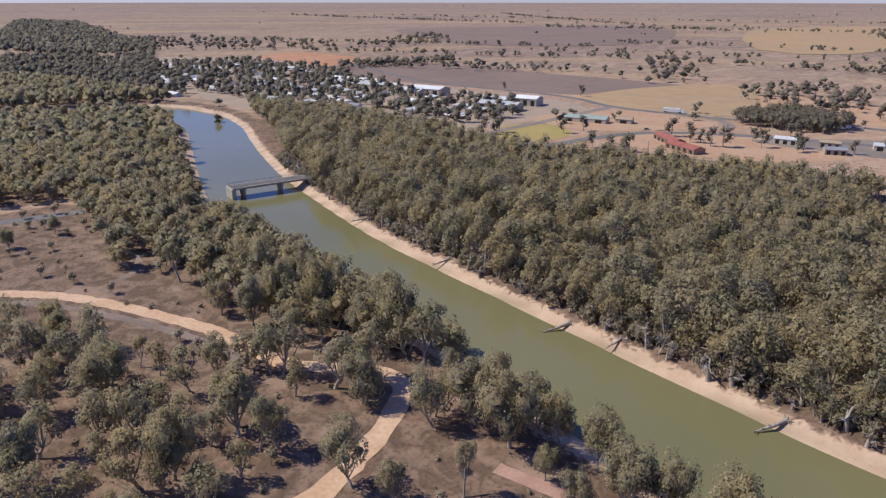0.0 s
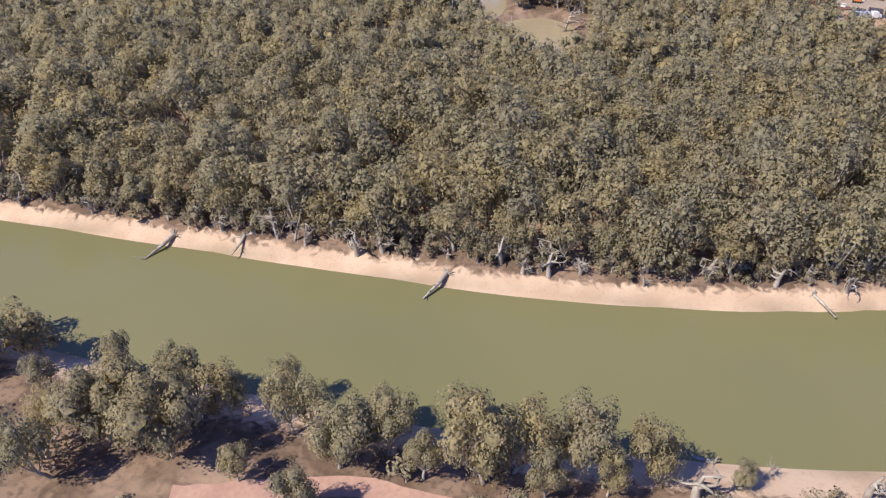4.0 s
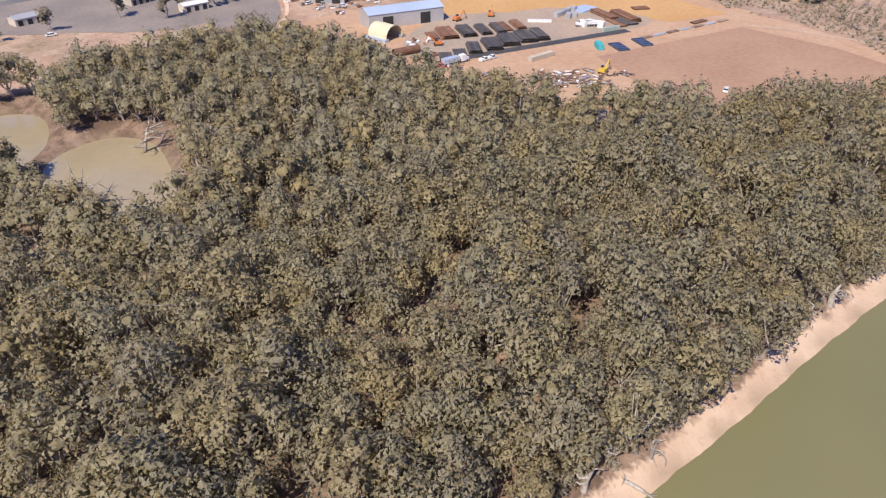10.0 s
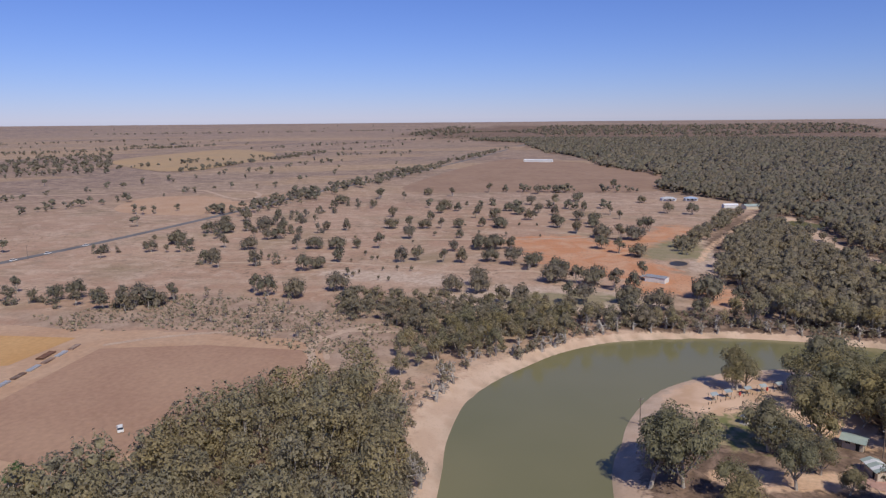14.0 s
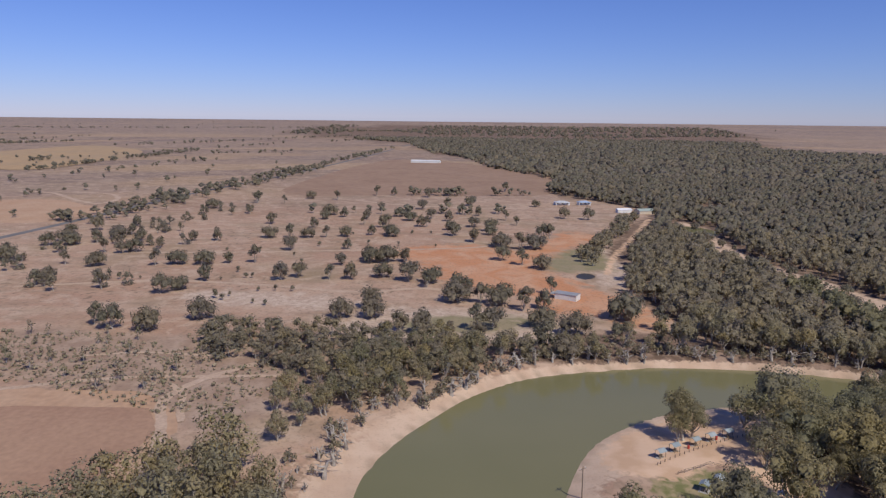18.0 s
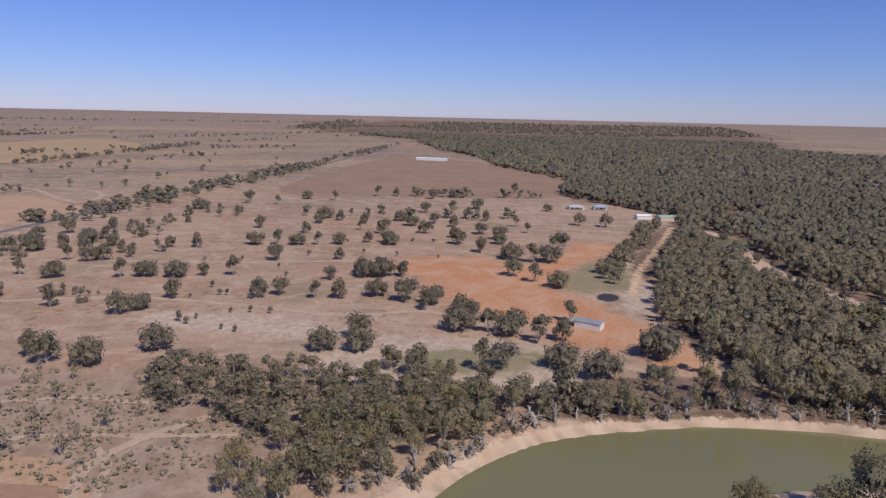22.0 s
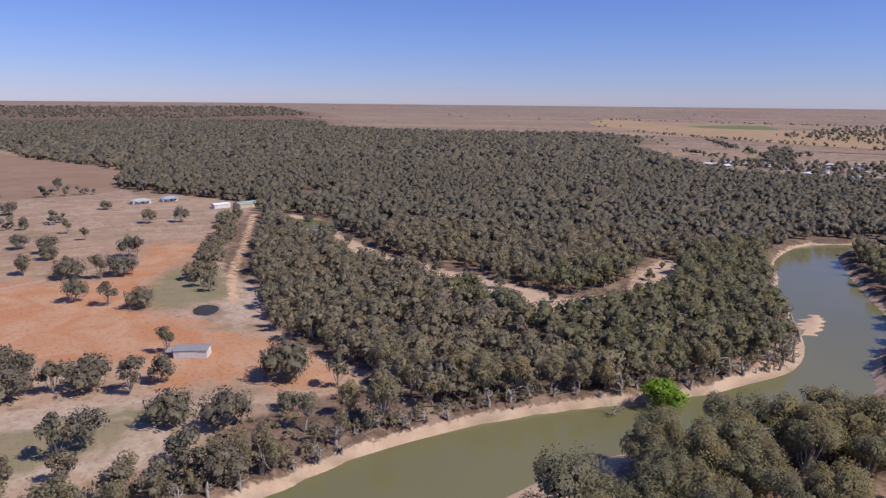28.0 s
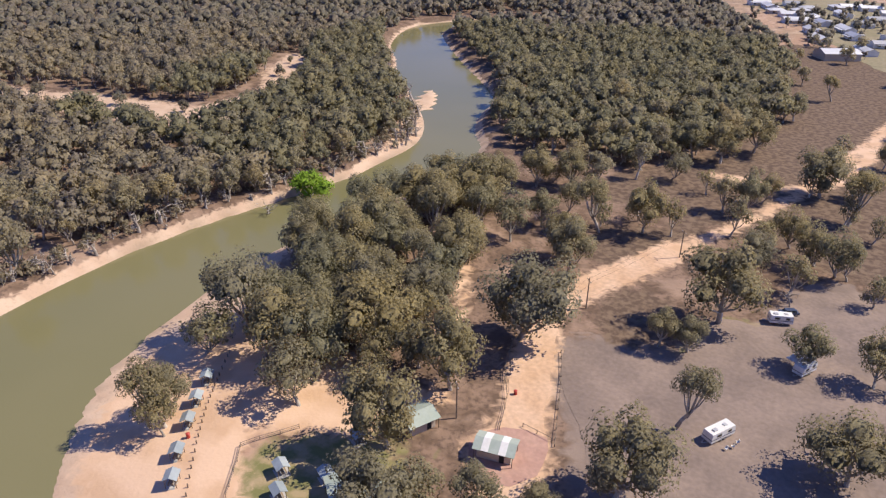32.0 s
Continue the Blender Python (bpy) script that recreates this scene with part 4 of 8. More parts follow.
def gum(seed, height=16.0, spread=4.6, low=0.36, lobes=12, lobe=1.9, count=70, size=0.42, limbs=8, sides=6, core=0.8, lean=0.06, single=False, plain=False, heads=0, shell=0.85):
    """Trunk and crown of one gum: some boughs, each a rounded head of several lobes."""
    rng = np.random.default_rng(seed)
    bend = rng.normal(size=2) * lean * height
    fork = height * low
    r = 0.024 * height
    pts = [np.array((0, 0, -0.3)), np.array((bend[0] * 0.3, bend[1] * 0.3, fork * 0.6)), np.array((bend[0] * 0.7, bend[1] * 0.7, fork * 1.15)), np.array((bend[0], bend[1], height * 0.7))]
    wood = [tube(pts, [r * 1.25, r, r * 0.8, r * 0.25], sides)]
    crown, norms = [], []
    boughs = heads if heads else max(2, min(7, lobes // 4))
    start = rng.uniform(0, 6.283)
    for k in range(boughs):
        w = start + 6.283 * k / max(1, boughs - 1) + rng.uniform(-0.35, 0.35)
        out = spread * rng.uniform(0.45, 0.68) if k else spread * 0.12
        wide = (spread * rng.uniform(0.42, 0.6) if boughs > 3 else spread * 0.6)
        zz = height * (rng.uniform(0.32, 0.72) + 0.2 * low) if k else height * 0.78
        bc = np.array((bend[0] * 0.8 + out * math.cos(w), bend[1] * 0.8 + out * math.sin(w), max(zz - 0.25 * wide, fork)))
        heart = bc - (0, 0, 0.5 * wide)
        if heads:
            if shell:
                j = ICO_V * rng.uniform(0.75, 1.2, (len(ICO_V), 1)) * wide * shell + bc
                crown.append((j, ICO_F))
                norms.append(unit(0.5 * ICO_V + (0, 0, 0.5) + 0.35 * rng.normal(size=ICO_V.shape)))
            lv, lf, ln = head_leaves(rng, bc, wide, lobes * count // heads, size)
            crown.append((lv, lf))
            norms.append(ln)
        n_l = 0 if heads else lobes // boughs + (1 if k < lobes % boughs else 0)
        for q in range(n_l):
            d = rng.normal(size=3)
            d[2] = d[2] * 0.85 + 0.12
            d /= np.linalg.norm(d)
            c = bc + d * wide * rng.uniform(0.4, 0.95) * (1, 1, 1.05)
            lr = lobe * rng.uniform(0.7, 1.2)
            if core:
                base_v, base_f = (OCTA_V, OCTA_F) if plain else (ICO_V, ICO_F)
                j = base_v * rng.uniform(0.75, 1.12, (len(base_v), 1)) * lr * core * (1, 1, 0.75) + c
                crown.append((j, base_f))
                norms.append(unit(0.4 * base_v + 0.45 * unit(j - heart) + (0, 0, 0.4) + 0.25 * rng.normal(size=base_v.shape)))
            lv, lf, ln = leaves(rng, c, lr, int(count * (lr / lobe) ** 2 * rng.uniform(0.8, 1.2)), size, heart, single=single)
            crown.append((lv, lf))
            norms.append(ln)
            if q * boughs < limbs - boughs:
                wood.append(tube([bc - (0, 0, 0.4 * wide), bc * 0.4 + c * 0.6, c], [r * 0.26, r * 0.18, r * 0.06], 4))
        if k < limbs:
            s = np.array((bend[0] * 0.6, bend[1] * 0.6, fork * rng.uniform(0.7, 1.1)))
            e = bc - (0, 0, 0.3 * wide)
            wood.append(tube([s, s * 0.5 + e * 0.5 - (0, 0, 0.05 * height), e, bc + (0, 0, 0.5 * wide)], [r * 0.55, r * 0.42, r * 0.28, r * 0.08], max(4, sides - 2)))
    v, f = joined(crown)
    return joined(wood), (v, f, np.concatenate(norms))


def dead_tree(seed, height=8.0, limbs=9):
    """A bare snag with forked limbs."""
    rng = np.random.default_rng(seed)
    wood = [tube([(0, 0, -0.4), (0.2, 0.1, height * 0.4), (0.5, -0.2, height * 0.75)], [0.36, 0.27, 0.1], 7)]
    for k in range(limbs):
        w, z0 = rng.uniform(0, 6.28), height * rng.uniform(0.2, 0.7)
        s = np.array((0.15, 0, z0))
        e = s + np.array((math.cos(w), math.sin(w), rng.uniform(-0.1, 0.9))) * height * rng.uniform(0.25, 0.55)
        m_ = (s + e) / 2 + rng.normal(size=3) * 0.35
        wood.append(tube([s, m_, e], [0.17, 0.10, 0.03], 5))
        for _ in range(4):
            u = rng.uniform(0.4, 1.0)
            p = s + (e - s) * u
            q = p + rng.normal(size=3) * height * 0.13
            wood.append(tube([p, (p + q) / 2 + rng.normal(size=3) * 0.12, q], [0.06, 0.04, 0.012], 4))
    return joined(wood)


def log_arrays(seed, length=9.0):
    """A fallen trunk with a root plate and broken limbs, lying along x."""
    rng = np.random.default_rng(seed)
    wood = [tube([(0, 0, 0.5), (length * 0.4, 0.25, 0.45), (length, -0.1, 0.25)], [0.55, 0.42, 0.14], 8)]
    for k in range(10):
        w = rng.uniform(0, 6.28)
        e = np.array((rng.uniform(-1.2, 0.2), math.cos(w) * 1.5, 0.5 + abs(math.sin(w)) * 1.5))
        wood.append(tube([(0, 0, 0.5), e * 0.5 + (0, 0, 0.25), e], [0.2, 0.12, 0.03], 5))
    for k in range(6):
        u = rng.uniform(0.35, 0.95)
        s = np.array((length * u, 0.1, 0.4))
        e = s + np.array((rng.uniform(0.4, 1.8), rng.normal() * 1.3, rng.uniform(0.1, 1.3)))
        wood.append(tube([s, (s + e) / 2, e], [0.13, 0.08, 0.02], 5))
    return joined(wood)


def ground_z(x, y):
    """The ground's height at one place, read off the ground's own net."""
    i = min(max(int(np.searchsorted(XS, x)) - 1, 0), nx_ - 2)
    j = min(max(int(np.searchsorted(YS, y)) - 1, 0), ny_ - 2)
    u, w = (x - XS[i]) / (XS[i + 1] - XS[i]), (y - YS[j]) / (YS[j + 1] - YS[j])
    n = j * nx_ + i
    return float((gz[n] * (1 - u) + gz[n + 1] * u) * (1 - w) + (gz[n + nx_] * (1 - u) + gz[n + nx_ + 1] * u) * w)


PARTS_OF = {}


def twin(ob, m):
    """A copy of a thing of one level of parts, sharing its meshes."""
    c = ob.copy()
    scene.collection.objects.link(c)
    for o in PARTS_OF[ob]:
        q = o.copy()
        scene.collection.objects.link(q)
        q.parent = c
    c.matrix_basis = m
    return c


def tree_thing(name, label, arrays, leaf, category="tree"):
    (tv, tf), (cv, cf, cn) = arrays
    root = tagged(new(name), label, category)
    t = new("trunk", np_mesh("trunk", tv, tf, [BARK], smooth=True))
    c = new("crown", np_mesh("crown", cv, cf, [leaf], smooth=True, normals=cn))
    t.parent = c.parent = root
    PARTS_OF[root] = [t, c]
    return root


class Grove:
    """Trees of some kinds, set out one by one; the first of each kind is the original of its copies."""

    def __init__(self, kinds, seed):
        self.kinds, self.rng, self.first = kinds, random.Random(seed), {}

    def put(self, spots, lo, hi, group, slim=1.0):
        for x, y, *high in spots:
            k = self.rng.randrange(len(self.kinds))
            s = self.rng.uniform(lo, hi)
            if high:
                s = high[0] / float(self.kinds[k][2][1][0][:, 2].max())
            wide = s * slim * self.rng.uniform(0.88, 1.15)
            m = pose(x, y, ground_z(x, y) - 0.1, 0, 0, self.rng.uniform(0, 360)) @ Matrix.Diagonal((wide, wide, s, 1))
            if k not in self.first:
                name, label, arrays, leaf = self.kinds[k]
                self.first[k] = tree_thing(name, label, arrays, leaf)
                self.first[k].matrix_basis = m
                tagged(self.first[k], group=group)
            else:
                tagged(twin(self.first[k], m), group=group)


BIG_GUMS = [("tall river red gum with open olive green crown", gum(1, 16, 5.7, 0.2, 40, 1.6, 95, 0.28, 9, lean=0.06, heads=8, shell=0.55)),
            ("broad river red gum with several pale limbs", gum(2, 14.5, 6.6, 0.16, 42, 1.6, 100, 0.28, 9, lean=0.06, heads=9, shell=0.55)),
            ("slender gum tree with sparse olive crown", gum(3, 17, 4.6, 0.24, 32, 1.4, 90, 0.27, 8, lean=0.06, heads=7, shell=0.4)),
            ("leaning river gum with yellowish green crown", gum(4, 15, 5.8, 0.18, 38, 1.6, 95, 0.28, 9, lean=0.12, heads=7, shell=0.55)),
            ("dense grey green gum tree with drooping sprays", gum(5, 15, 6.0, 0.14, 44, 1.6, 100, 0.28, 9, lean=0.06, heads=10, shell=0.6)),
            ("small multi-stemmed gum with thin crown", gum(6, 12, 4.8, 0.12, 30, 1.35, 85, 0.26, 9, lean=0.1, heads=6, shell=0.4))]
near_gums = Grove([("gum_tree", label, arrays, GUM_LEAF) for label, arrays in BIG_GUMS], 15)
camp_gums = Grove([("gum_tree", label, arrays, CAMP_LEAF) for label, arrays in BIG_GUMS], 16)
river_gums = Grove([
    ("gum_tree", "tall river red gum with open olive green crown", gum(1, 16, 4.5, 0.22, 34, 1.45, 48, 0.36, 8, lean=0.06, heads=7, shell=0.4), GUM_LEAF),
    ("gum_tree", "broad river red gum with several pale limbs", gum(2, 14.5, 5.3, 0.18, 36, 1.5, 48, 0.36, 9, lean=0.06, heads=8, shell=0.4), GUM_LEAF),
    ("gum_tree", "slender gum tree with sparse olive crown", gum(3, 17, 3.5, 0.26, 26, 1.25, 46, 0.34, 8, lean=0.06, heads=6, shell=0.3), GUM_LEAF),
    ("gum_tree", "leaning river gum with yellowish green crown", gum(4, 15, 4.6, 0.2, 32, 1.45, 48, 0.36, 8, lean=0.12, heads=7, shell=0.4), GUM_LEAF),
    ("gum_tree", "dense grey green gum tree with drooping sprays", gum(5, 15, 4.7, 0.15, 38, 1.5, 48, 0.36, 8, lean=0.06, heads=8, shell=0.5), GUM_LEAF),
    ("gum_tree", "small multi-stemmed gum with thin crown", gum(6, 12, 3.9, 0.14, 24, 1.2, 46, 0.34, 8, lean=0.1, heads=6, shell=0.3), GUM_LEAF)], 11)
box_trees = Grove([
    ("box_tree", "dark rounded black box tree on dry pasture", gum(21, 9.5, 4.8, 0.08, 18, 1.7, 46, 0.42, 6, heads=6, shell=0.6), BOX_LEAF),
    ("box_tree", "compact dark green paddock tree with short trunk", gum(22, 9, 3.8, 0.08, 16, 1.6, 46, 0.4, 5, heads=5, shell=0.6), BOX_LEAF),
    ("box_tree", "upright dark paddock tree with dense crown", gum(23, 10.5, 3.0, 0.08, 14, 1.4, 46, 0.38, 5, heads=5, shell=0.6), BOX_LEAF),
    ("box_tree", "spreading grey green box tree with low limbs", gum(24, 8.5, 6.0, 0.06, 22, 1.65, 46, 0.42, 7, heads=7, shell=0.6), BOX_LEAF)], 12)
young_trees = Grove([
    ("sapling", "young planted tree in dry pasture", gum(31, 4.2, 0.95, 0.2, 5, 0.75, 60, 0.25, 3), BOX_LEAF),
    ("sapling", "small round shrub on bare soil", gum(32, 3.0, 1.1, 0.1, 5, 0.8, 60, 0.25, 3), BOX_LEAF)], 13)

# by the dirt road and the near bank, each with its height
near_gums.put([(-167, -25, 12), (-122, -25, 18), (-112, -2, 14), (-108, 9, 14), (-82, 18, 15), (-64, 24, 16.5), (-99, 41, 21), (-108, 36, 15), (-55, 34, 19), (-51, 43, 13.5), (-28, 41, 14.5), (-17, 43, 11), (-4, 48, 8), (-82, -8, 14),
                (-84, -25, 17.5), (-59, -1, 16), (-51, 2, 10.5), (-43, 13, 12), (-101, -47, 16), (-137, -37, 8), (-133, -14, 9), (-126, 34, 21), (-136, 28, 18), (-136, 19, 17), (-215, 7, 8), (-264, 0, 9), (-257, -17, 8.5),
                (-88, 22, 13), (-68, 30, 13), (-54, 44, 13), (-33, 46, 11), (-95, 43, 16), (-103, 44, 20), (-127, 43, 16), (-156, 33, 18), (-81, 46, 9), (-59, 32, 17), (-48, 31, 19), (-31, 38, 15.5), (-22, 33, 14.5), (-15, 37, 15),
                (0, 34, 18.5), (4, 37, 17), (13, 39, 16.5), (24, 40, 14), (-36, 28, 9), (18, 35, 11.5), (9, 33, 12), (38, 41, 6), (-72, 38, 12), (-65, 44, 13), (-42, 40, 14), (-9, 33, 11), (46, 31, 12), (53, 31, 13), (65, 44, 11), (-25, 24, 12),
                (6, 24, 13), (19, 25, 12), (30, 27, 14), (75, 44, 12), (84, 47, 12), (95, 50, 13), (110, 50, 13), (-118, 20, 12), (-145, 40, 16), (-170, 36, 16), (-185, 30, 13)], 1, 1, "gums on the south bank", 0.68)
# front row of the far bank
river_gums.put([(-109, 97), (-100, 99), (-91, 97), (-82, 96), (-75, 100), (-66, 99), (-54, 98), (-44, 95), (-34, 93), (-25, 93), (-14, 92), (-6, 92), (1, 92), (10, 92), (19, 92), (27, 91), (35, 92), (44, 92), (53, 94),
                (64, 97), (74, 100), (84, 103), (98, 105), (110, 109), (124, 113), (140, 117), (158, 121), (172, 126), (190, 131), (206, 136), (222, 140)], 0.62, 0.9, "gums on the north bank")
# round the camping ground, each with its height
camp_gums.put([(269, 26, 15), (271, 23, 12.5), (267, 28, 11), (280, 5, 14.5), (277, -5, 22), (229, 11, 18), (250, 10, 14), (255, -10, 15), (227, -9, 20), (222, -32, 21), (222, -64, 19), (223, -94, 17), (212, -100, 17.5), (184, -62, 22), (194, -45, 10.5),
                (188, -46, 10), (185, -20, 15.5), (190, 3, 17), (219, 20, 11.5), (209, 17, 11.5), (200, 13, 8), (167, -52, 11.5), (152, -52, 13.5), (156, -20, 16), (181, -92, 12.5), (161, -100, 16), (166, -104, 14),
                (168, -157, 17), (184, -142, 11), (193, -192, 17), (183, -245, 14), (202, -173, 17), (212, -173, 16), (156, -161, 12), (150, -94, 7), (236, -12, 12.5), (243, -75, 16), (239, -89, 12.5), (242, -123, 15),
                (170, -290, 13), (149, -198, 12)], 1, 1, "gums round the camping ground")
camp_gums.put([(267, -19), (244, -27), (273, -31), (275, -47), (257, -34), (248, -54), (226, -74), (173, -112), (159, -137), (187, -130), (214, -148), (252, -117), (263, -110), (236, -103), (283, -33), (263, -52),
                (195, 60, 20), (196, 52, 22), (208, 55, 18), (220, 27, 15), (200, 25, 15), (191, 41, 12), (178, 40), (150, 30), (140, 8), (120, -8), (288, -42), (276, -60), (272, -78), (270, -95), (283, -72), (257, -84), (241, -3)], 0.9, 1.2, "gums round the camping ground")
# between the outer bank and the paddock
river_gums.put([(340, 47, 9), (334, 41, 8.5), (352, 13, 12), (344, 5, 17), (346, -12, 9), (352, -24, 14), (345, -30, 15), (341, -40, 13), (337, -50, 13), (332, -57, 11.5), (329, -66, 10), (356, -10, 12), (364, -18, 13),
                (349, 27, 11), (345, 18, 8), (350, 60, 9), (346, 73, 8), (374, -12, 14), (326, -84, 11), (322, -104, 12), (338, -64, 13)], 1, 1, "gums on the outer bank")
box_trees.put([(336, 52, 9), (390, 18, 14), (366, 26, 6), (353, 85, 9), (362, 98, 6)], 1, 1, "gums on the outer bank")
grove_rng = random.Random(77)
OPEN_FLAT = curve([(224, -78), (208, -132), (196, -169), (181, -215), (167, -270), (160, -340)], 6)
river_gums.put([(x + grove_rng.uniform(-9, 9), y + grove_rng.uniform(-9, 9)) for x in range(90, 190, 19) for y in range(-420, -180, 20) if grove_rng.random() < 0.6 and float(away(OPEN_FLAT, np.array([x]), np.array([y]))[0]) > 10], 0.65, 1.0, "gums on the dry flat")
camp_gums.put([(x + grove_rng.uniform(-3, 3), y + grove_rng.uniform(-3, 3)) for x in range(236, 284, 9) for y in range(-92, 0, 10) if inside(np.array([(252, -92), (240, -40), (238, -8), (258, 4), (270, -8), (282, -30), (284, -62), (274, -92)]), np.array([x]), np.array([y]))[0]],
               0.95, 1.3, "gums of the camp grove")
river_gums.put([(x + grove_rng.uniform(-5, 5), y + grove_rng.uniform(-5, 5)) for x in range(176, 262, 15) for y in range(-230, -112, 15) if grove_rng.random() < 0.75 and x > 190 - (y + 112) * 0.05 and float(away(OPEN_FLAT, np.array([x]), np.array([y]))[0]) > 11], 0.8, 1.15, "gums beyond the camp")
river_gums.put([(x + grove_rng.uniform(-6, 6), y + grove_rng.uniform(-6, 6)) for x in range(-160, 60, 17) for y in range(-75, 14, 16) if grove_rng.random() < 0.55 and float(away(ROAD_LINE, np.array([x]), np.array([y]))[0]) > 12], 0.75, 1.15, "gums south of the river", 0.85)
river_gums.put([(x + grove_rng.uniform(-4, 4), y + grove_rng.uniform(-3, 3)) for x in range(-262, -92, 10) for y in range(18, 56, 10) if grove_rng.random() < 0.75 and float(away(ROAD_LINE, np.array([x]), np.array([y]))[0]) > 9 and float(away(INNER_BANK, np.array([x]), np.array([y]))[0]) > 7], 0.72, 1.05, "gums south of the river", 0.85)
creek_rng = random.Random(21)
box_trees.put([(float(x) + creek_rng.gauss(0, 7), float(y) + creek_rng.gauss(0, 7)) for x, y in CREEK[::3]], 0.5, 0.9, "small trees in the dry creek")
box_trees.put([(62, 12), (72, -14), (84, 26), (92, -6), (104, 30), (98, 12), (112, -34), (80, -40), (118, 40), (66, -62), (100, -66), (88, 40), (74, 30)], 0.8, 1.15, "gums south of the river")
# bend of the river
river_gums.put([(300, 104), (306, 98), (312, 92), (318, 86), (324, 78), (322, 92), (314, 102), (304, 114), (296, 118), (286, 126), (276, 132), (268, 138), (258, 142), (284, 138), (296, 130), (310, 116), (322, 106), (332, 86),
                (333, 66), (340, 52), (343, 40), (330, 96), (300, 140), (290, 148), (278, 148)], 0.55, 0.85, "gums round the river bend")
box_trees.put([(375, 210), (357, 226), (357, 241), (362, 252), (382, 148), (383, 134), (464, 139), (456, 124), (454, 110), (443, 113), (437, 98), (430, 92), (415, 97), (413, 84), (411, 74), (497, 46), (521, 70), (506, 58), (432, 47), (374, 57), (363, 44),
               (389, 23), (373, 7), (340, 60), (366, 86), (369, 79), (364, 119), (360, 108), (398, 137), (405, 53), (506, 152), (507, 142), (507, 131), (401, 64), (569, 69), (607, 35), (637, 75), (905, 122), (875, 142), (891, 182), (886, 203), (948, 52)],
              1.05, 1.4, "paddock trees near the river")
box_trees.put([(662, 182), (648, 165), (604, 151), (654, 128), (690, 146), (662, 90), (612, 104), (584, 88), (620, 76), (577, 69), (559, 55), (563, 46), (605, 31), (803, 26), (713, -14), (719, 7), (671, 52), (781, 117), (806, 92), (715, 157), (610, 167),
               (700, 60), (740, 100), (690, 110), (640, 110), (770, 140), (760, 180), (690, 220), (640, 220)], 0.9, 1.4, "trees set out over the paddock")
box_trees.put([(424, 282), (418, 248), (427, 241), (480, 314), (484, 281), (488, 269), (491, 253), (495, 239), (498, 224), (545, 369), (521, 332), (524, 312), (553, 341), (570, 292), (572, 276), (588, 242), (590, 227),
               (592, 213), (595, 200), (601, 186), (612, 154), (614, 105), (589, 89), (658, 261), (812, 319), (797, 287), (839, 239), (706, 206), (718, 223), (846, 270), (655, 132), (694, 185), (670, 163), (658, 89),
               (705, 127), (728, 84), (514, 155), (513, 144), (512, 133), (496, 169), (458, 156), (457, 169), (460, 187), (454, 195), (448, 237), (542, 213), (550, 175)], 0.9, 1.3, "trees set out over the paddock")
box_trees.put([(541, 382), (555, 356), (568, 329), (638, 406), (634, 366), (751, 346), (798, 316), (482, 336), (478, 315), (520, 321), (491, 379), (459, 379), (436, 320), (283, 442), (301, 434), (298, 406),
               (309, 403), (318, 385), (340, 380), (330, 346), (334, 337), (333, 323), (332, 310), (330, 298), (328, 288), (338, 284), (560, 380), (590, 395), (610, 385), (575, 350)], 0.9, 1.3, "trees near the highway")
young_trees.put([(444, 289), (447, 284), (446, 277), (448, 273), (411, 217), (408, 212), (416, 211), (456, 216), (456, 212), (428, 182), (428, 191), (427, 200), (403, 195), (400, 188), (449, 228), (533, 254), (536, 232),
                 (566, 142), (558, 197), (572, 164), (611, 136), (614, 122), (608, 182), (520, 205), (540, 150), (560, 115), (500, 195), (474, 205), (470, 225)], 0.7, 1.2, "young trees in rows")
garden = Grove([("garden_tree", "round dark green garden tree", gum(41, 6, 2.4, 0.15, 9, 1.5, 80, 0.36, 4), GARDEN_LEAF)], 14)
garden.put([(164, 218), (221, 402), (224, 415), (246, 400), (251, 396), (181, 396), (184, 412), (172, 404), (170, 420), (147, 428)], 0.8, 1.1, "garden trees by the yard")
willow = tree_thing("willow", "bright lime green willow hanging over the water", gum(51, 7, 4.4, 0.03, 20, 1.5, 150, 0.3, 5), WILLOW_LEAF)
willow.matrix_basis = pose(315, -76, -2.6) @ Matrix.Diagonal((1.4, 1.4, 1.3, 1))

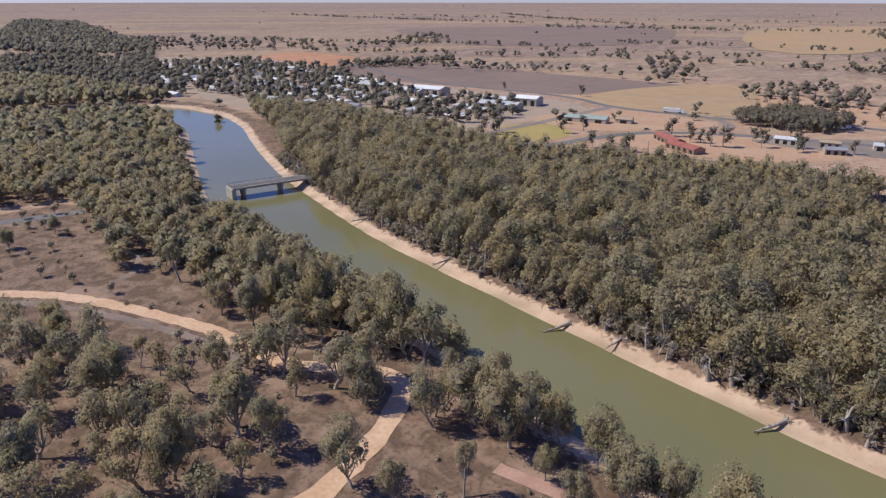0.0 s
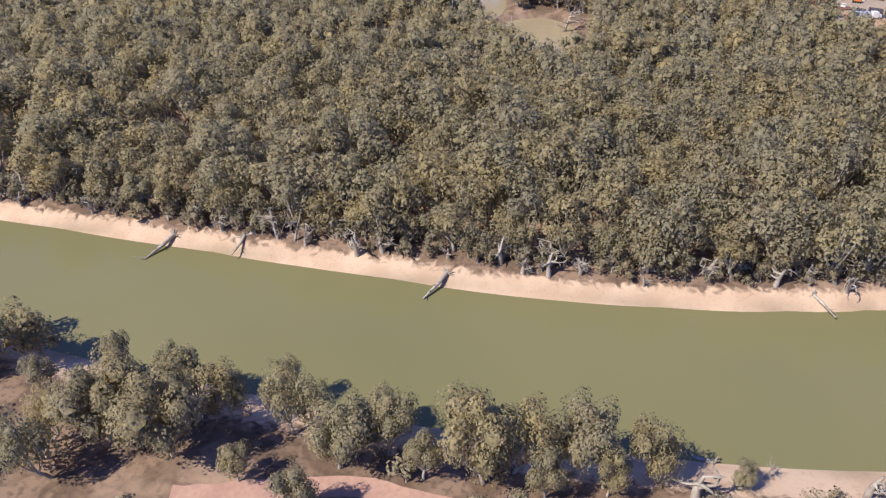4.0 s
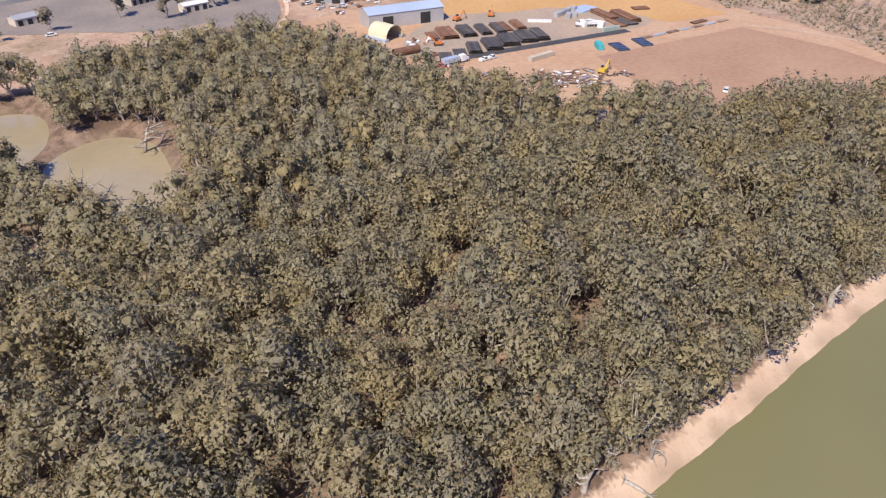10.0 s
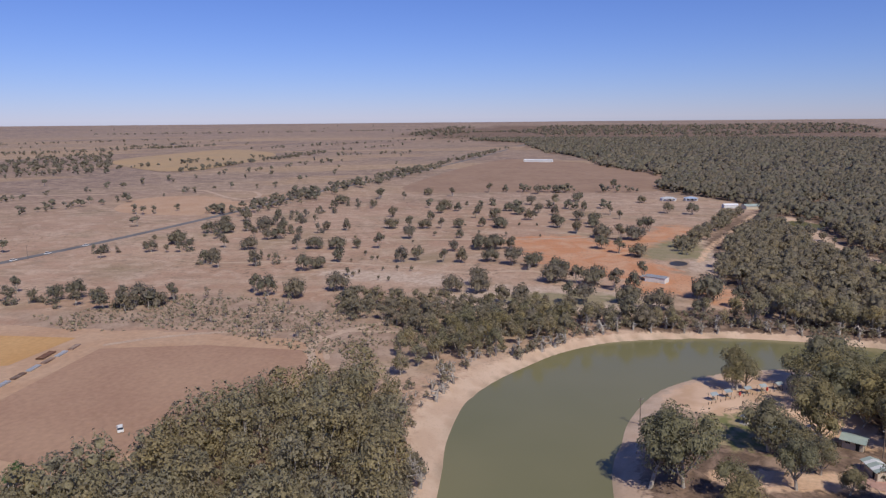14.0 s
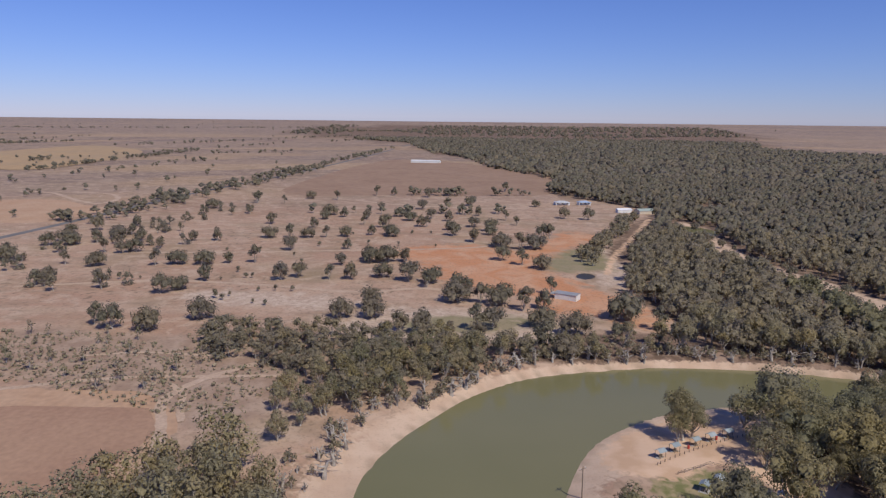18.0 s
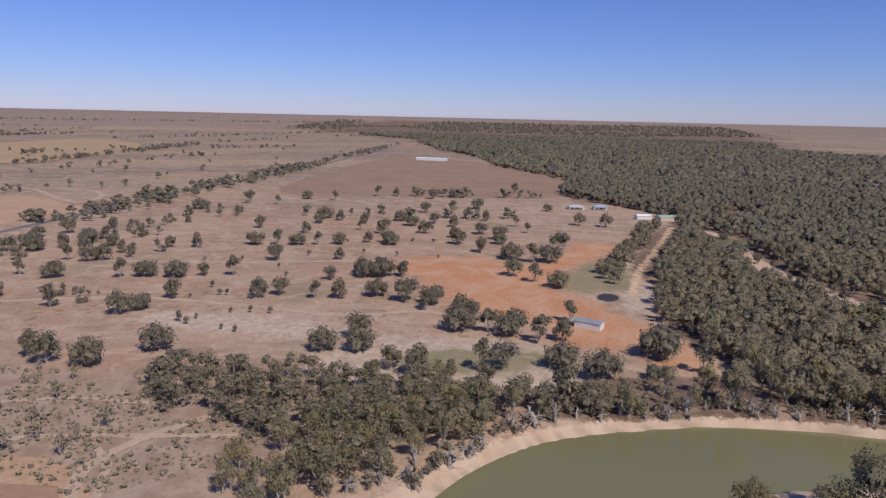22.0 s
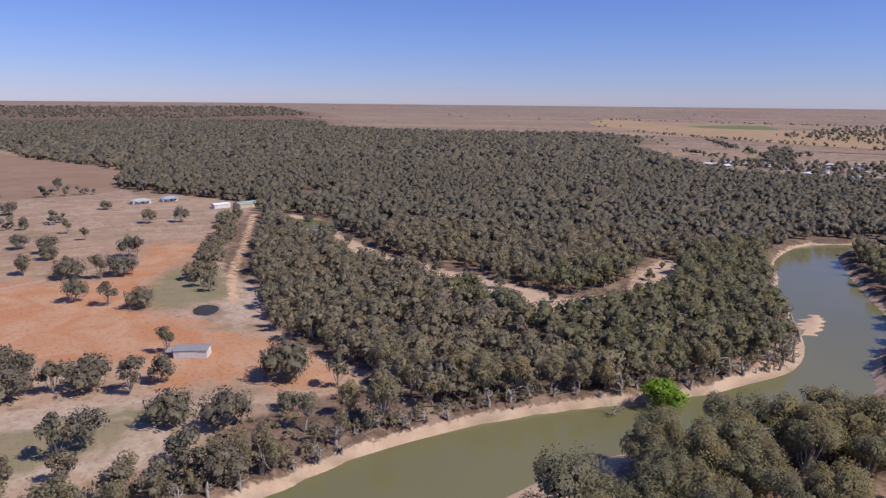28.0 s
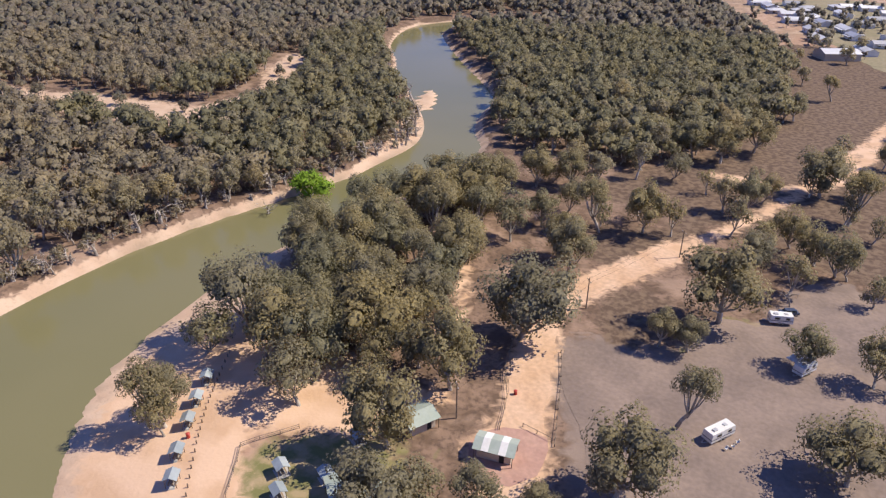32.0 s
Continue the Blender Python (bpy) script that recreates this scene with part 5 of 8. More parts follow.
# dead wood along the banks
for k, (x, y, turn_, s, kind_) in enumerate([(-79, 90, 250, 1.0, 1), (-14.5, 86, 245, 0.95, 1), (-60, 92, 200, 0.6, 1), (-62, 91, 265, 0.7, 1), (60, 91, 300, 0.7, 1), (-200, 105, 240, 0.8, 1), (-140, 98, 260, 0.8, 1), (35, 46, 160, 0.8, 1),
                                             (203, 124, 200, 0.9, 1), (-50, 91, 30, 0.95, 0), (-58, 92, 80, 0.6, 0), (13, 89, 10, 0.6, 0), (42, 44, 0, 0.5, 0), (-120, 100, 120, 0.7, 0), (222, 131, 50, 0.6, 0), (-135, 104, 10, 1.0, 0),
                                             (60, 42, 30, 0.6, 0), (320, 74, 120, 0.5, 0), (170, -78, 0, 0.6, 0), (-40, 120, 0, 1.2, 0), (20, 150, 40, 1.2, 0), (58, 96, 90, 0.8, 0), (30, 97, 200, 0.8, 0), (-116, 101, 20, 1.3, 0), (-112, 98, 90, 1.0, 0), (-54, 91, 140, 1.1, 0), (-94, 120, 30, 1.5, 0), (9, 134, 70, 1.5, 0), (45, 103, 160, 1.2, 0), (28, 92, 10, 1.0, 0), (67, 124, 220, 1.4, 0),
                                             (64, 96, 40, 1.1, 0), (4, 256, 0, 1.7, 0), (22, 232, 80, 1.8, 0), (-12, 226, 200, 1.6, 0), (48, 237, 40, 1.7, 0), (89, 161, 100, 1.5, 0), (5, 154, 300, 1.6, 0), (-22, 138, 60, 1.5, 0), (318, -60, 30, 0.8, 0), (338, 0, 70, 0.8, 0), (334, 30, 200, 0.7, 0)]):
    v, f = log_arrays(60 + k) if kind_ else dead_tree(60 + k)
    name = "fallen_log" if kind_ else "dead_tree"
    ob = new(name, np_mesh(name, v, f, [DEADWOOD], smooth=True))
    ob.matrix_basis = pose(x, y, ground_z(x, y) - (0.2 if kind_ else 0.0), 0, 8 if kind_ else 12, turn_) @ Matrix.Diagonal((s, s, s, 1))
    tagged(ob, "bleached fallen gum trunk lying across the bank sand" if kind_ else "bare grey dead tree with forked limbs on the bank", "log" if kind_ else "dead tree")

# ---- woods, each one mass ----


def spots_in(poly, gap, seed, clear=3.0, extra=None):
    rng = np.random.default_rng(seed)
    lo, hi = poly.min(0), poly.max(0)
    x, y = (g.ravel() for g in np.meshgrid(np.arange(lo[0], hi[0], gap), np.arange(lo[1], hi[1], gap)))
    x, y = x + rng.uniform(-0.48, 0.48, x.shape) * gap, y + rng.uniform(-0.48, 0.48, y.shape) * gap
    ok = inside(poly, x, y)
    x, y = x[ok], y[ok]
    z, s, _, d = bank_fields(x, y)
    ok = (d > clear) & (z > -2.2)
    if extra is not None:
        ok &= extra(x, y)
    return np.stack([x[ok], y[ok], z[ok]], 1), rng


def wood_mass(name, label, spots, rng, kinds, lo, hi, leaf, category="woodland"):
    vs, fs, ms, ts, ns, n = [], [], [], [], [], 0
    which = rng.integers(0, len(kinds), len(spots))
    for k, ((tv, tf), (cv, cf, cn)) in enumerate(kinds):
        sel = spots[which == k]
        if not len(sel):
            continue
        v, f = np.concatenate([tv, cv]), np.concatenate([tf, cf + len(tv)])
        mi = np.r_[np.zeros(len(tf), int), np.ones(len(cf), int)]
        a = rng.uniform(0, 6.283, len(sel))
        s = rng.uniform(lo, hi, len(sel))
        w = s * rng.uniform(0.85, 1.2, len(sel))
        c, sn = np.cos(a), np.sin(a)
        x = (v[None, :, 0] * c[:, None] - v[None, :, 1] * sn[:, None]) * w[:, None] + sel[:, 0:1]
        y = (v[None, :, 0] * sn[:, None] + v[None, :, 1] * c[:, None]) * w[:, None] + sel[:, 1:2]
        z = v[None, :, 2] * s[:, None] + sel[:, 2:3] - 0.1
        m = np.concatenate([np.zeros(tv.shape), cn])
        ns.append(np.stack([m[None, :, 0] * c[:, None] - m[None, :, 1] * sn[:, None], m[None, :, 0] * sn[:, None] + m[None, :, 1] * c[:, None], np.repeat(m[None, :, 2], len(sel), 0)], -1).reshape(-1, 3))
        vs.append(np.stack([x, y, z], -1).reshape(-1, 3))
        fs.append((f[None] + (np.arange(len(sel)) * len(v))[:, None, None]).reshape(-1, 3) + n)
        ms.append(np.tile(mi, len(sel)))
        ts.append(np.repeat(rng.uniform(0, 1, len(sel)), len(v)))
        n += len(sel) * len(v)
    me = np_mesh(name, np.concatenate(vs), np.concatenate(fs), [BARK, leaf], np.concatenate(ms), attrs=(("tint", np.concatenate(ts)),), smooth=True, normals=np.concatenate(ns))
    return tagged(new(name, me), label, category, kind="stuff")


near_kinds = [gum(100 + k, 16.5, 5.2, 0.16, 22, 1.45, 41, 0.43, 8, 4, single=True, plain=True, heads=6, shell=0.3) for k in range(4)] + [gum(106, 15, 5.6, 0.14, 22, 1.45, 41, 0.43, 9, 4, single=True, plain=True, heads=7, shell=0.3),
              gum(107, 13, 4.4, 0.2, 16, 1.3, 40, 0.4, 9, 4, single=True, plain=True, heads=5, shell=0)]
back_kinds = [gum(110 + k, 15.5, 5.4, 0.16, 16, 1.55, 30, 0.46, 5, 4, single=True, plain=True, heads=6, shell=0.5) for k in range(4)]
mid_kinds = [gum(120 + k, 12.5, 5.4, 0.1, 14, 1.6, 17, 0.68, 4, 4, single=True, plain=True, heads=5, shell=0.62) for k in range(4)]
far_kinds = [gum(140 + k, 12, 5.4, 0.1, 6, 2.2, 8, 1.0, 0, 3, single=True, plain=True, heads=3, shell=0.85) for k in range(4)]

sp, rng_ = spots_in(NORTH_WOOD, 6.6, 5, 5.0, lambda x, y: np.array([noise.noise((a * 0.02, b_ * 0.02, 7.7)) for a, b_ in zip(x, y)]) > -0.7)
wood_mass("north_woodland", "dense river red gum woodland along the north bank", sp[sp[:, 1] < 185], rng_, near_kinds, 0.62, 1.26, GUM_LEAF)
wood_mass("north_woodland_back", "dense river red gum woodland behind the north bank", sp[sp[:, 1] >= 185], rng_, back_kinds, 0.66, 1.22, GUM_LEAF)
sp, rng_ = spots_in(np.array([(-215, -75), (-160, -22), (-110, -2), (-72, -2), (-62, -60), (-80, -90), (-160, -100)], float), 10.5, 28, 4.0, lambda x, y: away(ROAD_LINE, x, y) > 7)
wood_mass("road_gums", "open stand of gums inside the bend of the dirt road", sp, rng_, near_kinds, 0.55, 0.95, GUM_LEAF)
thicket_spots = [(-137, 19), (-124, 21), (-122, 27), (-115, 6), (-106, 11), (-121, 35), (-120, 39), (-116, 41), (-100, 35), (-104, 41), (-105, 48), (-93, 40), (-87, 41), (-95, 51), (-85, 47), (-83, 48), (-87, 19), (-91, 24), (-92, 17), (-67, 27), (-62, 35), (-55, 37), (-49, 41), (-138, 43), (-146, 37), (-158, 31), (-172, 42), (-156, 47), (-139, 50), (-125, 52)]
wood_mass("road_thicket", "crowded river gums between the dirt road and the water", np.array([(x, y, ground_z(x, y)) for x, y in thicket_spots]), np.random.default_rng(72), near_kinds, 0.72, 1.08, GUM_LEAF)
sp, rng_ = spots_in(WEST_WOOD, 8.0, 6, 3.0, lambda x, y: x > -420)
wood_mass("west_woodland", "dense olive gum woodland near the bridge", sp, rng_, mid_kinds, 0.8, 1.15, GUM_LEAF)
sp, rng_ = spots_in(WEST_WOOD, 9.5, 16, 3.0, lambda x, y: x <= -420)
wood_mass("far_west_woodland", "dense olive gum woodland beyond the bridge", sp, rng_, far_kinds, 0.85, 1.2, GUM_LEAF)


def off_creek(x, y):
    sw = creek_width(x, y)
    thin = np.array([noise.noise((a * 0.03, b_ * 0.03, 1.7)) for a, b_ in zip(x, y)])
    return (away(CREEK, x, y) > sw * (1.35 + 0.5 * thin)) & (away(LANE, x, y) > 10) & ~((x > 190) & (x < 300) & (y > -150))


sp, rng_ = spots_in(EAST_WOOD, 6.9, 7, 4.0, lambda x, y: off_creek(x, y) & (np.hypot(x - 178, y - 88) < 480))
river_side = (sp[:, 0] < 445) & (sp[:, 1] < -75)
wood_mass("river_woodland", "dark green gum woodland round the lower river bend", sp[river_side], rng_, mid_kinds, 0.65, 1.2, RIVER_LEAF)
wood_mass("east_woodland", "grey green gum and box woodland along the lane", sp[~river_side], rng_, mid_kinds, 0.55, 1.12, MIXED_LEAF)
lane_rng = random.Random(81)
lane_spots = [(float(x) + 4 + lane_rng.uniform(-4, 6), float(y) + 13 + lane_rng.uniform(-5, 6)) for x, y in LANE[::1] if 505 < x < 712 for _ in range(2)]
wood_mass("lane_trees", "row of dark box trees beside the sandy lane", np.array([(x, y, ground_z(x, y)) for x, y in lane_spots if lane_rng.random() < 0.8]), np.random.default_rng(82), mid_kinds, 0.55, 0.85, MIXED_LEAF, "tree row")
sp, rng_ = spots_in(EAST_WOOD, 9.2, 8, 5.0, lambda x, y: off_creek(x, y) & (np.hypot(x - 178, y - 88) >= 480) & (np.hypot(x - 178, y - 88) < 1000))
wood_mass("far_east_woodland", "dark grey green woodland covering the flood plain", sp, rng_, far_kinds, 0.75, 1.1, BOX_LEAF)
sp, rng_ = spots_in(EAST_WOOD, 21, 9, 5.0, lambda x, y: (np.hypot(x - 178, y - 88) >= 1000) & (np.hypot(x - 178, y - 88) < 2650))
wood_mass("distant_woodland", "dark woodland stretching to the horizon", sp, rng_, [gum(160 + k, 12, 9.5, 0.2, 4, 4.0, 5, 2.0, 0, 3, 0.95, single=True, plain=True, heads=3) for k in range(3)], 0.75, 1.1, BOX_LEAF)

sp, rng_ = spots_in(EAST_WOOD, 46, 19, 5.0, lambda x, y: (np.hypot(x - 178, y - 88) >= 3000) & (np.array([noise.noise((a * 0.002, b_ * 0.002, 3.3)) for a, b_ in zip(x, y)]) > -0.2))
wood_mass("horizon_woodland", "thin dark line of woodland at the horizon", sp, rng_, [gum(166 + k, 13, 20, 0.2, 9, 8.0, 5, 3.0, 0, 3, 0.95, single=True, plain=True) for k in range(2)], 0.42, 0.6, BOX_LEAF)
sp, rng_ = spots_in(np.array([(-1500, 215), (-1205, 285), (-1330, 430), (-1900, 560), (-2700, 700), (-2900, 560), (-2100, 340)], float), 21, 29)
wood_mass("western_woodland", "dark distant woodland beyond the west town", sp, rng_, [gum(170 + k, 12, 9.5, 0.2, 4, 4.0, 5, 2.0, 0, 3, 0.95, single=True, plain=True, heads=3) for k in range(2)], 0.75, 1.1, BOX_LEAF)
# ---- building kit ----
WHITE_PAINT = surface("white_paint", (0.70, 0.69, 0.66), (0.78, 0.77, 0.75), 0.3, 2, 0.15, 0.6)
WHITE_ROOF = surface("white_sheet_roof", (0.62, 0.62, 0.62), (0.74, 0.73, 0.72), 0.1, 1.2, 0.15, 0.45, vary=0.5)
CREAM_WALL = surface("cream_wall", (0.50, 0.43, 0.34), (0.56, 0.48, 0.38), 0.2, 2, 0.2, 0.8, vary=0.4)
BRICK_WALL = surface("brown_brick", (0.30, 0.19, 0.14), (0.36, 0.24, 0.17), 0.3, 3, 0.3, 0.85, vary=0.4)
GREY_STEEL = surface("grey_sheet_steel", (0.42, 0.42, 0.42), (0.50, 0.49, 0.48), 0.1, 1.5, 0.2, 0.4, 0.3, vary=0.3)
BLUE_STEEL = surface("pale_blue_roof_sheet", (0.42, 0.50, 0.62), (0.50, 0.58, 0.68), 0.05, 1.2, 0.12, 0.4, 0.2)
GREEN_STEEL = surface("pale_green_roof_sheet", (0.36, 0.42, 0.36), (0.43, 0.48, 0.42), 0.3, 2, 0.15, 0.45, 0.1, vary=0.2)
SLATE_STEEL = surface("blue_grey_roof_sheet", (0.30, 0.345, 0.36), (0.37, 0.41, 0.42), 0.3, 2, 0.15, 0.45, 0.1, vary=0.2)
TAN_ROOF = surface("tan_roof_tile", (0.38, 0.29, 0.20), (0.44, 0.34, 0.24), 0.3, 3, 0.25, 0.8, vary=0.4)
RED_ROOF = surface("red_roof_tile", (0.30, 0.10, 0.08), (0.36, 0.14, 0.11), 0.3, 3, 0.25, 0.8)
GLASS = surface("dark_window_glass", (0.03, 0.035, 0.04), (0.05, 0.055, 0.06), 0.5, 2, 0.1, 0.08, spec=0.6)
DARK = surface("dark_opening", (0.03, 0.03, 0.03), (0.045, 0.043, 0.04), 0.5, 2, 0.2, 0.9)
CONCRETE = surface("pale_concrete", (0.40, 0.38, 0.35), (0.47, 0.45, 0.41), 0.3, 2, 0.25, 0.85)
BRIDGE_GREY = surface("weathered_bridge_concrete", (0.38, 0.35, 0.32), (0.45, 0.42, 0.38), 0.2, 1.5, 0.3, 0.85)
POST_WOOD = surface("weathered_post_timber", (0.17, 0.13, 0.10), (0.25, 0.20, 0.155), 0.8, 4, 0.4, 0.9)
TABLE_WOOD = surface("table_timber", (0.28, 0.2, 0.13), (0.34, 0.25, 0.17), 0.8, 4, 0.3, 0.8)
RUBBER = surface("black_rubber", (0.02, 0.02, 0.02), (0.035, 0.035, 0.035), 1, 4, 0.2, 0.85)
PIPE_BLACK = surface("black_coated_pipe", (0.075, 0.066, 0.064), (0.125, 0.108, 0.098), 0.3, 2, 0.3, 0.55, vary=0.5)
PIPE_RUST = surface("rusty_steel_pipe", (0.17, 0.085, 0.055), (0.23, 0.125, 0.08), 0.3, 2, 0.4, 0.8, vary=0.5)
RUST = surface("rusty_scrap_steel", (0.19, 0.12, 0.09), (0.30, 0.22, 0.17), 0.4, 2, 0.5, 0.8, vary=0.6)
ORANGE_PAINT = surface("orange_machine_paint", (0.55, 0.17, 0.05), (0.62, 0.21, 0.06), 0.5, 2, 0.2, 0.5)
YELLOW_PAINT = surface("yellow_machine_paint", (0.60, 0.40, 0.06), (0.66, 0.45, 0.08), 0.5, 2, 0.2, 0.5)
TEAL_PAINT = surface("teal_container_paint", (0.05, 0.38, 0.40), (0.07, 0.43, 0.45), 0.5, 2, 0.2, 0.5)
RED_PAINT = surface("red_paint", (0.42, 0.05, 0.04), (0.5, 0.08, 0.06), 0.5, 2, 0.2, 0.4)
MAROON = surface("maroon_trailer_sheet", (0.20, 0.07, 0.07), (0.26, 0.10, 0.09), 0.5, 2, 0.2, 0.5)
SILVER = surface("silver_car_paint", (0.48, 0.48, 0.49), (0.54, 0.54, 0.54), 0.5, 2, 0.1, 0.3, 0.4)
NAVY = surface("dark_blue_paint", (0.05, 0.07, 0.12), (0.07, 0.09, 0.15), 0.5, 2, 0.1, 0.35)
CREAM_CANVAS = surface("cream_dome_canvas", (0.60, 0.53, 0.36), (0.66, 0.58, 0.40), 0.3, 2, 0.1, 0.7)


class Geo:
    """Collects boxes, round bars and roofs for one mesh."""

    def __init__(self):
        self.v, self.f = [], []

    def add(self, v, f):
        n = len(self.v)
        self.v += [tuple(p) for p in v]
        self.f += [tuple(i + n for i in q) for q in f]
        return self

    def box(self, x, y, z, sx, sy, sz, turn=0.0, taper=1.0):
        c, s = math.cos(radians(turn)), math.sin(radians(turn))
        v = []
        for k, w in ((0, 1.0), (1, taper)):
            for a, b_ in ((-1, -1), (1, -1), (1, 1), (-1, 1)):
                px_, py_ = a * sx / 2 * w, b_ * sy / 2 * w
                v.append((x + px_ * c - py_ * s, y + px_ * s + py_ * c, z + k * sz))
        return self.add(v, [(3, 2, 1, 0), (4, 5, 6, 7), (0, 1, 5, 4), (1, 2, 6, 5), (2, 3, 7, 6), (3, 0, 4, 7)])

    def bar(self, p, q, r, n=8, r2=None):
        v, f = tube([p, q], [r, r if r2 is None else r2], n)
        self.add(v, [tuple(t) for t in f])
        k = len(self.v) - 2 * n
        self.f += [tuple(k + i for i in range(n))[::-1], tuple(k + n + i for i in range(n))]
        return self

    def gable(self, w, d, z, rise, over=0.4, thick=0.12, x=0.0, y=0.0):
        """A two-sided roof with its ridge along x."""
        a, b_ = w / 2 + over, d / 2 + over
        v = []
        for zz in (0, thick):
            v += [(x - a, y - b_, z + zz), (x + a, y - b_, z + zz), (x + a, y, z + rise + zz), (x - a, y, z + rise + zz), (x - a, y + b_, z + zz), (x + a, y + b_, z + zz)]
        f = [(0, 3, 2, 1), (3, 4, 5, 2), (6, 7, 8, 9), (9, 8, 11, 10), (0, 1, 7, 6), (5, 4, 10, 11), (0, 6, 9, 3), (3, 9, 10, 4), (1, 2, 8, 7), (2, 5, 11, 8)]
        return self.add(v, f)

    def hip(self, w, d, z, rise, over=0.5, thick=0.12):
        a, b_ = w / 2 + over, d / 2 + over
        k = max(0.3, a - b_)
        v = [(-a, -b_, z), (a, -b_, z), (a, b_, z), (-a, b_, z), (-a, -b_, z + thick), (a, -b_, z + thick), (a, b_, z + thick), (-a, b_, z + thick), (-k, 0, z + rise), (k, 0, z + rise)]
        return self.add(v, [(3, 2, 1, 0), (0, 1, 5, 4), (1, 2, 6, 5), (2, 3, 7, 6), (3, 0, 4, 7), (4, 5, 9, 8), (6, 7, 8, 9), (5, 6, 9), (7, 4, 8)])

    def ends(self, w, d, z, rise):
        """The triangles of wall under a gable."""
        for s in (-1, 1):
            x = s * w / 2
            self.add([(x - 0.1, -d / 2, z), (x - 0.1, d / 2, z), (x - 0.1, 0, z + rise), (x + 0.1, -d / 2, z), (x + 0.1, d / 2, z), (x + 0.1, 0, z + rise)], [(0, 1, 2), (5, 4, 3), (0, 2, 5, 3), (1, 4, 5, 2)])
        return self


def part(name, geo, m, parent, label=""):
    me = bpy.data.meshes.new(name)
    me.from_pydata(geo.v, [], geo.f)
    me.materials.append(m)
    me.update()
    ob = new(name, me)
    ob.parent = parent
    PARTS_OF.setdefault(parent, []).append(ob)
    if label:
        tagged(ob, label)
    return ob


def thing(name, label, category, x, y, turn=0.0, z=None, group=""):
    ob = tagged(new(name), label, category, group)
    ob.matrix_basis = pose(x, y, (float(plain_height(x, y)) if z is None else z), 0, 0, turn)
    return ob


def windows(parent, w, d, h=1.0, z=1.0, n=2):
    for s in (-1, 1):
        for k in range(n):
            x = (k + 0.5) / n * w - w / 2
            part("window", Geo().box(x, s * (d / 2 + 0.02), z, min(1.8, w / n * 0.5), 0.08, h), GLASS, parent)


def house(label, x, y, turn, w, d, wall_m, roof_m, style="gable", h=2.7, rise=1.7, wing=False, n=2):
    ob = thing("house", label, "house", x, y, turn)
    body = Geo().box(0, 0, 0, w, d, h)
    if wing:
        body.box(w * 0.28, -d * 0.62, 0, w * 0.4, d * 0.5, h)
    if style == "gable":
        body.ends(w, d, h, rise)
    part("wall", body, wall_m, ob)
    roof = Geo()
    (roof.gable if style == "gable" else roof.hip)(w, d, h, rise)
    part("roof", roof, roof_m, ob)
    if wing:
        part("wing_roof", Geo().box(w * 0.28, -d * 0.66, h, w * 0.44, d * 0.56, 0.35, 0, 0.9), roof_m, ob)
    windows(ob, w, d, n=n)
    part("door", Geo().box(-w * 0.08, d / 2 + 0.03, 0, 0.95, 0.08, 2.05), DARK, ob)
    part("verandah", Geo().box(0, d / 2 + 1.3, h - 0.35, w * 0.8, 2.5, 0.1).box(-w * 0.38, d / 2 + 2.4, 0, 0.1, 0.1, h - 0.35).box(w * 0.38, d / 2 + 2.4, 0, 0.1, 0.1, h - 0.35), roof_m, ob)
    return ob


def shed(label, x, y, turn, w, d, h, rise, wall_m, roof_m, doors=2, name="shed", openings=True):
    ob = thing(name, label, "shed", x, y, turn)
    part("wall", Geo().box(0, 0, 0, w, d, h).ends(w, d, h, rise), wall_m, ob)
    part("roof", Geo().gable(w, d, h, rise, 0.3), roof_m, ob)
    for k in range(doors):
        u = (k + 0.5) / doors * w - w / 2
        part("roller_door", Geo().box(u, -d / 2 - 0.04, 0, min(5.0, w / doors * 0.5), 0.12, h * 0.8), DARK if openings else WHITE_PAINT, ob)
    part("ridge_cap", Geo().box(0, 0, h + rise + 0.05, w + 0.6, 0.5, 0.12), roof_m, ob)
    return ob


# ---- the west town ----
house_kinds = [
    ("white roofed weatherboard house on a dusty block", 14, 9, CREAM_WALL, WHITE_ROOF, "hip", False),
    ("cream house with pale steel gable roof", 13, 8, WHITE_PAINT, GREY_STEEL, "gable", True),
    ("brick house with white hipped roof", 16, 10, BRICK_WALL, WHITE_ROOF, "hip", True),
    ("small fibro cottage with grey roof", 10, 7.5, CREAM_WALL, GREY_STEEL, "gable", False),
    ("brick house with tan tiled roof", 15, 9, BRICK_WALL, TAN_ROOF, "hip", False),
    ("long white roofed house beside garden trees", 18, 8, WHITE_PAINT, WHITE_ROOF, "gable", False)]
originals = {}


def put_house(k, x, y, turn, group):
    label, w, d, wm, rm, style, wing = house_kinds[k]
    m = pose(x, y, float(plain_height(x, y)), 0, 0, turn)
    if k not in originals:
        originals[k] = house(label, x, y, turn, w, d, wm, rm, style, wing=wing)
        tagged(originals[k], group=group)
    else:
        tagged(twin(originals[k], m), group=group)


